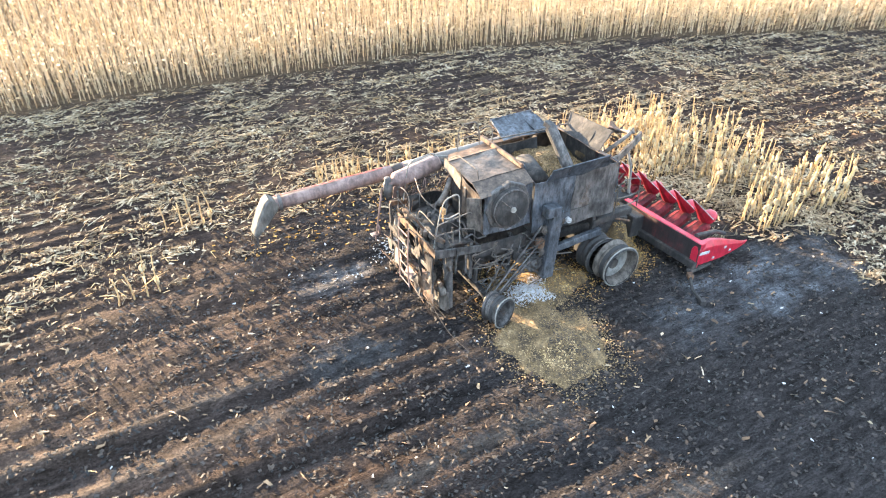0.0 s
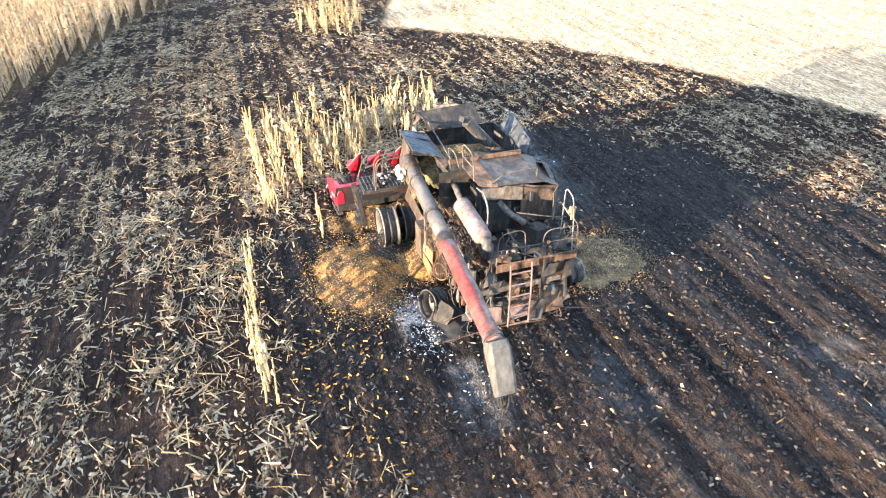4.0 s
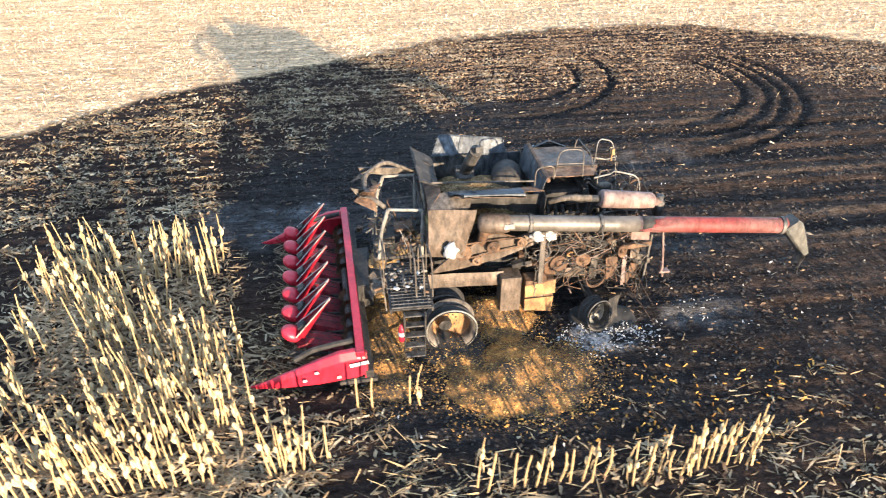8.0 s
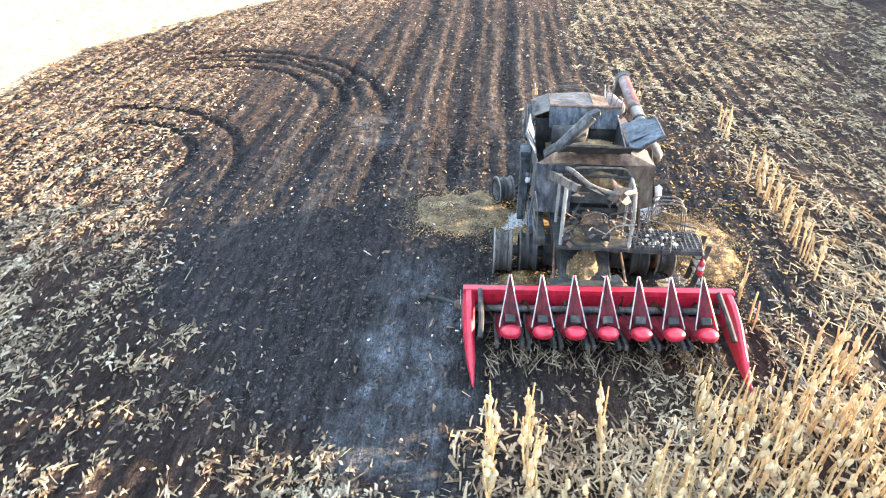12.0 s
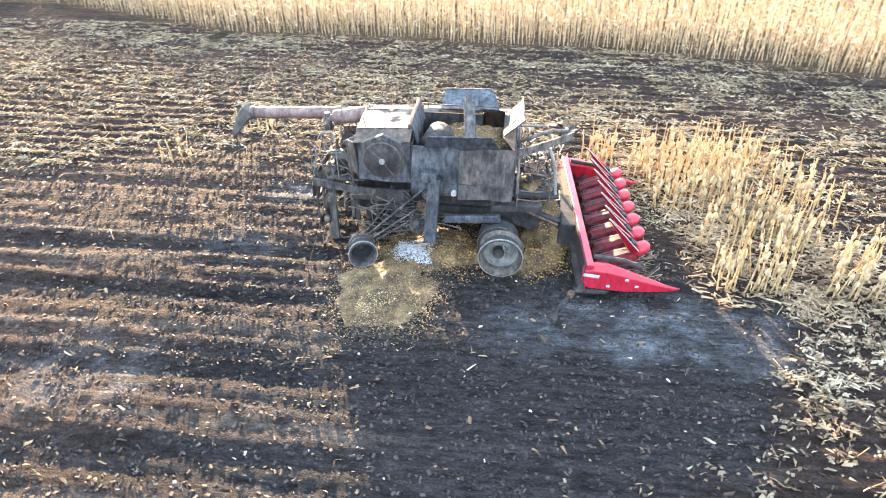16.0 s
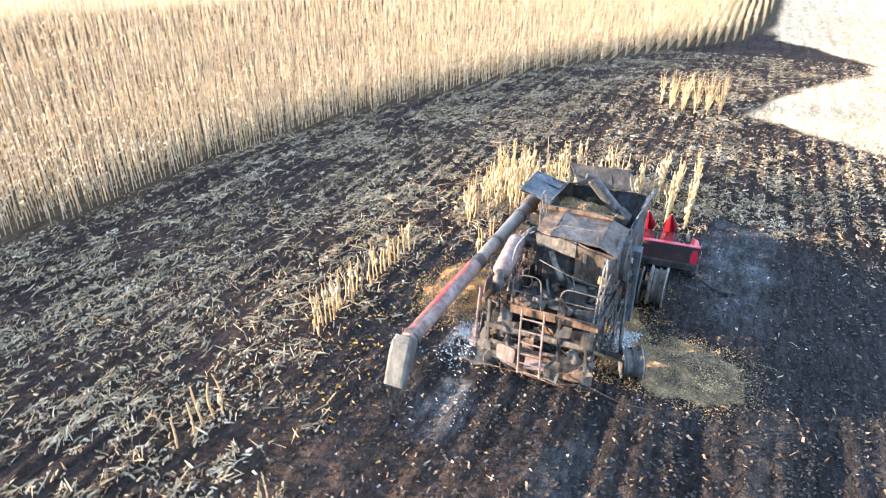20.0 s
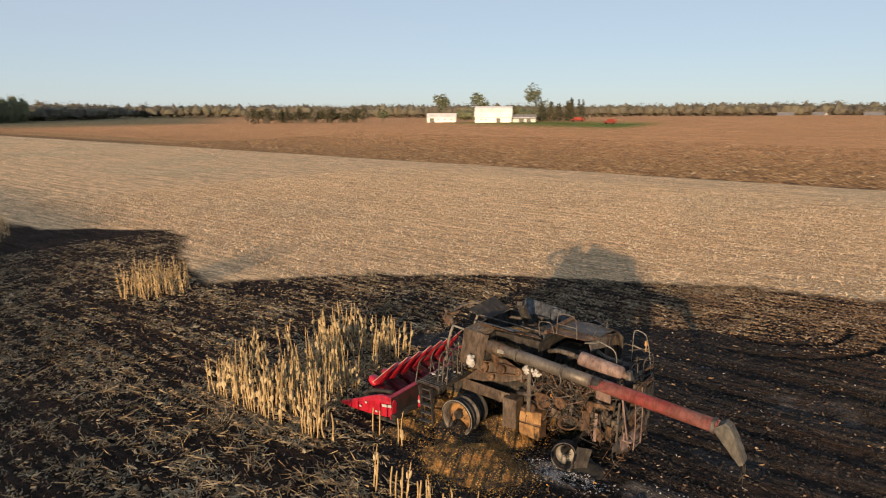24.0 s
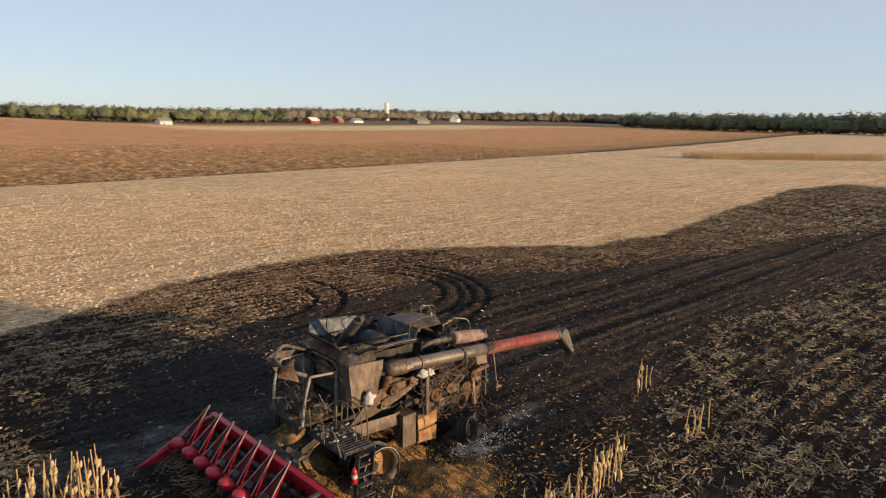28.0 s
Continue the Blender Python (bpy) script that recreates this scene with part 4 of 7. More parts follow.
TALL = [corn_stalk(k, 1.35 + 0.1 * k, "tall bleached corn stalk still rooted near the header") for k in range(7)]
SHORT = [corn_stalk(20 + k, 0.92 + 0.11 * k, "short broken corn stalk standing on scorched ground") for k in range(6)]


def plant(kinds, x, y, used, lean=3.4):
    src = kinds[int(RNG.integers(len(kinds)))]
    m = pose(x, y, float(ground_height(np.array(x), np.array(y))) - 0.03, RNG.normal(0, lean), RNG.normal(0, lean), RNG.uniform(0, 360))
    if id(src) in used:
        copy_thing(src, m)
    else:
        used.add(id(src))
        src.matrix_world = m


done = set()
x, y = rows_in(14.9, 26, 10.8, 20.4, 0.19, lambda x, y: (x > 18.4 - 0.5 * np.maximum(y - 14, 0)) & (x < 23.6 - 0.12 * np.abs(y - 14) - 0.35 * np.maximum(y - 17.5, 0)) & (wave(x, y, 1.05, 3.0) + 0.5 * wave(x, y, 2.3, 5.0) > -0.3))
for px, py in zip(x, y):
    plant(TALL, float(px), float(py), done)
for x0, x1, yc, step in ((9.4, 12.2, 20.75, 0.24), (7.6, 9.2, 20.9, 0.2), (13.0, 14.4, 18.2, 0.28), (-1.2, 0.3, 17.6, 0.4), (0.6, 2.2, 20.9, 0.3), (15.2, 16.6, 19.6, 0.2)):
    for px in np.arange(x0, x1, step):
        if RNG.random() < 0.8:
            plant(SHORT, float(px + RNG.normal(0, 0.05)), yc + float(RNG.normal(0, 0.05)), done, 1.3)
for px in np.arange(6.0, 7.6, 0.17):
    plant(TALL[:3], float(px + RNG.normal(0, 0.05)), 20.75 + float(RNG.normal(0, 0.08)), done, 1.8)
stand("corn_tuft", 36.5, 40, 10.5, 15.5, 0.16, lambda x, y: np.hypot((x - 38.2) / 1.7, (y - 13) / 2.3) < 1, 1.5, 2.3, 0.12, "small clump of tall bleached corn stalks")
x, y = rows_in(-222, -165, -70, -28, 0.5, lambda x, y: np.abs(y + 48 + 0.75 * (x + 192)) < 7)
tagged(new("corn_island", stalks_mesh("corn_island", x, y, RNG.uniform(1.8, 2.4, len(x)), STRAW, 3, 0.07, 0.3, 3.0)), "far strip of uncut corn in the stubble", "corn", kind="stuff")


# ---- woods, trees and the farms ----
def crown_mesh(name, spots, mat, quads_per, size, hearts=False):
    """Leaf clumps of many small faces round each spot (x, y, z, radius, height)."""
    vs, fs = [], []
    off = 0
    ball = bmesh.new()
    bmesh.ops.create_icosphere(ball, subdivisions=1, radius=1.0)
    bv = np.array([v.co[:] for v in ball.verts])
    bf = np.array([[v.index for v in f.verts] + [f.verts[2].index] for f in ball.faces])[:, [0, 1, 2, 2]]
    ball.free()
    hearts_v, hearts_f = [], []
    for sx, sy, sz, r, h in spots:
        lump = 0.80 + 0.22 * np.sin(bv[:, 0] * 4 + sx) * np.cos(bv[:, 1] * 5 + sy) + 0.14 * np.sin(bv[:, 2] * 7 + sx + sy)
        hearts_v.append(bv * lump[:, None] * np.array([r, r, h]) + np.array([sx, sy, sz]))
        hearts_f.append(bf[:, :3] + len(hearts_f) * len(bv))
        n = quads_per
        d = RNG.normal(0, 1, (n, 3))
        d /= np.linalg.norm(d, axis=1)[:, None]
        rad = RNG.uniform(0.78, 1.0, n) * (1 + 0.25 * np.sin(d[:, 0] * 5 + sx) * np.cos(d[:, 1] * 6 + sy))
        p = d * rad[:, None] * np.array([r, r, h]) + np.array([sx, sy, sz])
        s = RNG.uniform(0.4, 1.0, n) * size
        b = turned(RNG.uniform(0, 6.28, n), RNG.uniform(-1.5, 1.5, n), RNG.uniform(-1.5, 1.5, n), np.stack([s, s, s], -1))
        t = np.array([[-0.5, -0.4, 0], [0.5, -0.5, 0.1], [0.6, 0.4, -0.1], [-0.4, 0.5, 0.05]])
        v = (np.einsum("nij,kj->nki", b, t) + p[:, None, :]).reshape(-1, 3)
        vs.append(v)
        fs.append(np.arange(n * 4).reshape(-1, 4) + off)
        off += n * 4
    q = np.concatenate(fs)
    tri = np.concatenate([q[:, [0, 1, 2]], q[:, [0, 2, 3]]])
    if hearts:
        tri = np.concatenate([tri, np.concatenate(hearts_f) + off])
        vs = vs + hearts_v
    return fast_mesh(name, np.concatenate(vs), tri, (mat,))


def belt(name, path, depth, height, mat, label, gap=7.0, quads_per=140, size=1.2, rough=0.2):
    """A far wood along a path of (x, y)."""
    spots = []
    gap, quads_per = gap * 0.40, int(quads_per * 0.55)
    for (ax, ay), (bx_, by_) in zip(path, path[1:]):
        L = math.hypot(bx_ - ax, by_ - ay)
        for row in range(3):
            for i in range(int(L / gap)):
                t = (i + RNG.random()) / int(L / gap)
                ox, oy = -(by_ - ay) / L, (bx_ - ax) / L
                o = row * depth * 0.35 + RNG.uniform(0, depth * 0.3)
                px, py = ax + (bx_ - ax) * t + ox * o, ay + (by_ - ay) * t + oy * o
                h = height * RNG.uniform(1 - rough, 1 + rough)
                g = float(relief(np.array(px), np.array(py)))
                spots.append((px, py, g + h * 0.5, gap * RNG.uniform(1.4, 2.5), h * RNG.uniform(0.42, 0.56)))
    me = crown_mesh(name, spots, mat, quads_per, size, True)
    return tagged(new(name, me), label, "woods", kind="stuff")


belt("woods", [(502, 140), (520, 60), (560, -60), (610, -130), (660, -215)], 30, 21, LEAF, "belt of green spring woods behind the corn", 8)
belt("woods", [(520, 330), (502, 140)], 30, 24, BARE, "belt of brownish budding woods", 8)
belt("woods", [(660, -170), (760, -300), (900, -420)], 30, 16, BARE, "low distant belt of budding woods", 12, 130, 1.3)
belt("woods", [(900, -420), (820, -560), (640, -660), (430, -720)], 40, 17, BARE, "far budding woods behind the farmyard", 12, 130, 1.3)
belt("woods", [(330, -420), (300, -425), (262, -432)], 16, 9, LEAF, "light green thicket behind the farm sheds", 9, 130, 1.0)
belt("woods", [(430, -720), (280, -760), (120, -740), (20, -700)], 40, 13.5, BARE, "long brown-green belt of far woods", 10, 130, 1.3)
belt("woods", [(20, -700), (-90, -640), (-170, -600), (-330, -620)], 40, 13, LEAF, "green belt of far woods", 10, 130, 1.3)
belt("woods", [(-330, -620), (-480, -720), (-700, -820)], 40, 15, BARE, "budding belt of far woods", 12, 130, 1.3)
belt("woods", [(-660, -420), (-560, -240), (-520, -60), (-520, 160), (-480, 420)], 40, 15, LEAF, "dark green belt of woods beyond the field", 9, 130, 1.3)
belt("woods", [(-760, -1000), (-900, -960), (-1080, -860), (-1250, -720)], 40, 19, BARE, "pale distant line of trees", 14, 130, 1.5)
belt("woods", [(-1250, -880), (-1000, -640)], 40, 12, LEAF, "low distant row of trees", 16, 130, 1.3)
belt("woods", [(900, 520), (520, 330)], 40, 16, BARE, "far woods behind the corn", 12, 130, 1.3)
belt("hedge", [(-480, 420), (-200, 560), (200, 600), (600, 520)], 40, 15, LEAF, "far woods beyond the standing corn", 14, 130, 1.3)


def tree(at, height, spread, mat, label, leaves=700, size=1.0, conifer=False):
    g = float(relief(np.array(at[0]), np.array(at[1])))
    root = thing("tree", (at[0], at[1], g), label, "tree")
    bm = bmesh.new()
    tube(bm, [(0, 0, -0.3), (0.1, 0, height * 0.3), (0, 0.1, height * 0.75)], height * 0.022, 7, height * 0.006)
    for k in range(7):
        a, h = k * 2.4, height * (0.25 + 0.07 * k)
        e = spread * (0.7 - 0.05 * k)
        tube(bm, [(0, 0, h), (math.cos(a) * e * 0.5, math.sin(a) * e * 0.5, h + e * 0.35), (math.cos(a) * e, math.sin(a) * e, h + e * 0.6)], height * 0.009, 5, height * 0.002)
    part("trunk", bm, BARK, root)
    spots = []
    if conifer:
        for k in range(9):
            t = k / 8
            spots.append((RNG.normal(0, 0.2), RNG.normal(0, 0.2), height * (0.12 + 0.84 * t), spread * (1.0 - 0.88 * t), height * 0.09))
    else:
        for k in range(9):
            a, r = RNG.uniform(0, 6.28), spread * RNG.uniform(0.1, 0.62)
            spots.append((math.cos(a) * r, math.sin(a) * r, height * RNG.uniform(0.42, 0.82), spread * RNG.uniform(0.34, 0.5), height * RNG.uniform(0.13, 0.2)))
    me = crown_mesh("crown", spots, mat, leaves // 9, size)
    ob = new("crown", me)
    ob.parent = root
    return root


for at, h, s, m, lab in (((262, -306), 18, 7.5, LEAF, "broad green tree behind the long white shed"), ((240, -318), 20, 7.5, LEAF, "green tree beside the white barn"), ((204, -326), 23, 9, LEAF, "tall light green tree behind the barn"), ((223, -330), 11, 5, LEAF, "green tree behind the barn roof")):
    tree(at, h, s, m, lab)
for k in range(16):
    tree((199 - k * 1.5 + RNG.normal(0, 0.6), -320 - k * 0.8 + RNG.normal(0, 3)), RNG.uniform(9, 14), 3.2, PINE, "brown-green conifer in the windbreak by the barn", 330, 0.7, True)
for k in range(46):
    tree((412 - k * 2.15 + RNG.normal(0, 0.8), -270 - k * 0.5 + RNG.normal(0, 2.5)), RNG.uniform(6.5, 12.0), RNG.uniform(3.2, 4.6), PINE if k % 3 else BARE, "dark budding tree in the farmyard windbreak", 420, 0.9, k % 5 == 1)
tree((300, -292), 9.0, 4.2, LEAF, "bright green round tree by the yard")
tree((-318, -600), 16, 7, LEAF, "round green tree above the far woods")


def prism(bm, half, length, profile):
    """Extrude a cross profile (across, up) along x."""
    rings = [[bm.verts.new((sx * length / 2, a, h)) for a, h in profile] for sx in (-1, 1)]
    n = len(profile)
    for k in range(n):
        bm.faces.new([rings[0][k], rings[0][(k + 1) % n], rings[1][(k + 1) % n], rings[1][k]])
    bm.faces.new(rings[0][::-1])
    bm.faces.new(rings[1])
    return bm


def building(name, at, yaw, length, width, wall, ridge, wall_mat, roof_mat, label, doors=(), windows=(), gothic=False):
    g = float(relief(np.array(at[0]), np.array(at[1])))
    root = thing(name, (at[0], at[1], g - 0.2), label, "building", "", yaw)
    w = width / 2
    part("wall", prism(bmesh.new(), w, length, [(-w, 0), (w, 0), (w, wall), (0, ridge - 0.15) if not gothic else (0, wall + 0.3), (-w, wall)]), wall_mat, root)
    if gothic:
        outer = [(-w - 0.3, wall - 0.3), (-w * 0.86, wall + (ridge - wall) * 0.45), (-w * 0.5, wall + (ridge - wall) * 0.82), (0, ridge), (w * 0.5, wall + (ridge - wall) * 0.82), (w * 0.86, wall + (ridge - wall) * 0.45), (w + 0.3, wall - 0.3)]
    else:
        outer = [(-w - 0.4, wall - 0.25), (0, ridge), (w + 0.4, wall - 0.25)]
    inner = [(a * 0.97, h - 0.2) for a, h in reversed(outer)]
    part("roof", prism(bmesh.new(), w, length + 0.8, outer + inner), roof_mat, root)
    if gothic:
        for sx in (-1, 1):
            bm = bmesh.new()
            vs = [bm.verts.new((sx * length / 2, a * 0.95, max(h - 0.25, wall - 0.2))) for a, h in outer]
            bm.faces.new(vs)
            r = bmesh.ops.extrude_face_region(bm, geom=bm.faces[:])
            bmesh.ops.translate(bm, verts=[v for v in r["geom"] if isinstance(v, bmesh.types.BMVert)], vec=(-sx * 0.2, 0, 0))
            part("gable", bm, wall_mat, root)
    for px, py, dw, dh in doors:
        part("door", bx(bmesh.new(), (px, py, dh / 2), (0.12 if abs(px) > length * 0.49 else dw, dw if abs(px) > length * 0.49 else 0.12, dh)), SHADE, root)
    for px, py, ww, wh, wz in windows:
        on_end = abs(px) > length * 0.49
        win = part("window", bx(bmesh.new(), (px, py, wz), (0.1 if on_end else ww, ww if on_end else 0.1, wh)), PAINT, root)
        part("pane", bx(bmesh.new(), (px, py, wz), (0.14 if on_end else ww * 0.8, ww * 0.8 if on_end else 0.14, wh * 0.8)), SHADE, win)
    return root


building("barn", (213, -293), 30, 21, 11, 3.4, 9.4, PAINT, TIN, "large white barn with a rounded pale roof", ((-3, 5.52, 2.4, 2.6),), ((4, 5.52, 0.9, 1.1, 1.8), (7, 5.52, 0.9, 1.1, 1.8)), True)
building("shed", (197, -301), 30, 13, 8, 2.6, 4.6, CONCRETE, ROOFING, "low grey shed leaning on the barn", ((1.5, 4.02, 3.0, 2.4), (-2.5, 4.02, 2.4, 2.4)))
building("long_shed", (256, -299), 34, 18, 9, 3.2, 5.8, PAINT, TIN, "long low white farm shed", ((6, 4.52, 3.0, 2.6),), ((-6, 4.52, 1.0, 1.0, 1.8), (-2, 4.52, 1.0, 1.0, 1.8), (2, 4.52, 1.0, 1.0, 1.8)))
building("farmhouse", (106, -555), 20, 11, 8, 3.0, 5.5, PAINT, ROOFING, "small white farmhouse with a grey roof beside the woods", ((2, 4.02, 1.0, 2.0),), ((-3, 4.02, 1.1, 1.2, 1.7),))
building("farmhouse", (82, -558), -15, 9, 8, 3.0, 6.0, CONCRETE, ROOFING, "pale farmhouse half hidden by the woods", ((2, 4.02, 1.0, 2.0),), ((-2, 4.02, 1.1, 1.2, 1.7),))
building("farmhouse", (47, -562), 10, 12, 9, 3.4, 6.5, ROOFING, ROOFING, "dark farmhouse before the woods", ((2, 4.52, 1.0, 2.0),), ((-3, 4.52, 1.1, 1.2, 1.7),))
building("farmhouse", (-660, -700), 30, 16, 11, 5.0, 12.0, PAINT, ROOFING, "white gabled farmhouse near the silo", ((3, 5.52, 1.2, 2.2),), ((-3, 5.52, 1.3, 1.4, 2.2),))
building("farm_shed", (-545, -800), 40, 34, 14, 5.0, 8.0, CONCRETE, TIN, "long pale farm shed by the silo", ((5, 7.02, 5.0, 3.6),))
building("farm_shed", (-630, -745), 30, 22, 12, 4.0, 6.5, BRICKRED, ROOFING, "red farm shed near the silo", ((5, 6.02, 4.0, 3.0),))
for at, yaw, ln, wd, wl, rg, wm, rm, lab in (((-369, -573), 25, 10, 8, 3.4, 7.5, BRICKRED, ROOFING, "small red farmhouse before the woods"), ((-388, -566), 10, 12, 8, 3.0, 5.5, PAINT, ROOFING, "low white farmhouse before the woods"), ((-344, -588), 35, 9, 7, 3.0, 5.0, CONCRETE, TIN, "small pale shed before the woods"), ((-440, -521), 15, 24, 11, 3.6, 6.0, ROOFING, ROOFING, "long dark barn near the silo"), ((-204, -640), 20, 9, 8, 3.2, 5.8, PAINT, ROOFING, "white farmhouse half hidden by the woods"), ((-160, -497), 12, 10, 8, 3.0, 5.4, CONCRETE, ROOFING, "pale house before the green woods")):
    building("farmhouse", at, yaw, ln, wd, wl, rg, wm, rm, lab, ((ln * 0.2, wd / 2 + 0.02, 1.2, 2.1),), ((-ln * 0.25, wd / 2 + 0.02, 1.1, 1.2, 1.7),))
building("far_barn", (-330, -560), 20, 13, 8, 3.4, 6.5, BRICKRED, TIN, "small red barn with a pale roof before the woods", ((3, 4.02, 2.6, 2.6),))


def silo(at, r, h, label):
    g = float(relief(np.array(at[0]), np.array(at[1])))
    root = thing("silo", (at[0], at[1], g - 0.2), label, "silo")
    part("shaft", lathe(bmesh.new(), [(r, 0), (r, h)], (0, 0, 0), (0, 0, 1), 20), CONCRETE, root, "", True)
    part("dome", lathe(bmesh.new(), [(r + 0.15, h), (r * 0.9, h + r * 0.55), (r * 0.5, h + r * 0.9), (0.01, h + r)], (0, 0, 0), (0, 0, 1), 20), TIN, root, "", True)
    bm = bmesh.new()
    tube(bm, [(r + 0.35, 0, 0), (r + 0.35, 0, h)], 0.3, 6)
    part("chute", bm, CONCRETE, root)


silo((-585, -772), 3.4, 24, "tall pale concrete silo")
silo((-592, -782), 3.0, 15, "shorter concrete silo with a metal dome")


def implement(at, yaw, label):
    """A red field implement: frame, tines, wheels."""
    g = float(relief(np.array(at[0]), np.array(at[1])))
    root = thing("farm_implement", (at[0], at[1], g), label, "implement", "", yaw)
    part("frame", bx(bx(bx(bmesh.new(), (0, 0, 1.3), (9.0, 0.5, 0.4)), (0, 1.6, 1.1), (8.0, 0.4, 0.4)), (0, 3.2, 1.1), (1.0, 3.0, 0.4)), BRICKRED, root)
    for k in range(5):
        bm = bmesh.new()
        tube(bm, arc_path([(-4 + k * 2, 1.6, 1.1), (-4 + k * 2, 0.6, 0.9), (-4 + k * 2, 0.4, 0.0)]), 0.12, 6)
        part("tine", bm, BRICKRED, root)
    for sx in (-3, 3):
        part("wheel", lathe(bmesh.new(), [(0.2, -0.2), (0.7, -0.2), (0.7, 0.2), (0.2, 0.2)], (sx, 0.9, 0.7), (1, 0, 0), 16), RUBBER, root)
    part("hopper", bx(bmesh.new(), (0, 0, 2.0), (5.0, 1.2, 1.2)), BRICKRED, root)


implement((134, -279), -30, "red tillage implement parked on the grass")
implement((168, -312), -10, "red and white seeder parked near the barn")
implement((482, -76), 60, "red implement standing on the field track")


# ---- utility poles ----
for px, py in ((480, 30), (455, -110), (470, -338), (395, -300)):
    g = float(relief(np.array(px), np.array(py)))
    root = thing("utility_pole", (px, py, g), "weathered wooden utility pole with a crossarm", "pole", "utility poles")
    bm = bmesh.new()
    tube(bm, [(0, 0, -0.3), (0, 0, 10)], 0.22, 6, 0.16)
    part("post", bm, BARK, root)
    part("crossarm", bx(bmesh.new(), (0, 0, 9.3), (0.2, 2.4, 0.2)), BARK, root)


# ---- the corn head ----
head = thing("corn_header", (14.0, 14.0, 0.0), "red eight-row corn header with its snouts folded up", "header", "", 3.0)
HW = 3.44
bm = bmesh.new()
sheet(bm, [(0.12, -HW, 0.32), (0.12, HW, 0.32), (0.2, HW, 1.08), (0.2, -HW, 1.08)], 0.03, 14, 0.02, 1)
part("back_panel", bm, RED, head)
bm = bmesh.new()
sheet(bm, [(0.06, HW, 0.34), (0.06, -HW, 0.34), (0.075, -HW, 1.15), (0.075, HW, 1.15)], 0.02, 12, 0.012, 9)
part("rear_skin", bm, SOOTED, head, "sooted dark red rear sheet")
bm = bmesh.new()
bx(bm, (0.2, 0, 1.08), (0.2, 2 * HW, 0.16))
part("top_beam", bm, RED, head)
bm = bmesh.new()
bx(bm, (0.02, 0, 0.42), (0.2, 2 * HW, 0.22))
part("rear_beam", bm, CHAR, head, "scorched rear beam")
bm = bmesh.new()
sheet(bm, [(0.14, -HW, 0.34), (0.14, HW, 0.34), (0.62, HW, 0.30), (0.62, -HW, 0.30)], 0.02, 10, 0.01, 2)
sheet(bm, [(0.62, -HW, 0.30), (0.62, HW, 0.30), (0.95, HW, 0.62), (0.95, -HW, 0.62)], 0.02, 10, 0.01, 3)
part("trough", bm, CHAR, head, "blackened trough")
bm = bmesh.new()
tube(bm, [(0.38, -HW + 0.1, 0.62), (0.38, HW - 0.1, 0.62)], 0.09, 10)
part("auger_shaft", bm, STEEL, head)
for side in (-1, 1):
    bm = bmesh.new()
    prev = None
    for k in range(61):
        w = side * (HW - 0.15 - k * 0.047)
        a = k * 0.55 * side
        p = bm.verts.new((0.38 + math.cos(a) * 0.09, w, 0.62 + math.sin(a) * 0.09))
        q = bm.verts.new((0.38 + math.cos(a) * 0.24, w, 0.62 + math.sin(a) * 0.24))
        if prev:
            bm.faces.new([prev[0], p, q, prev[1]])
        prev = (p, q)
    bmesh.ops.solidify(bm, geom=bm.faces[:], thickness=0.012)
    part("auger_flight", bm, RUST, head)


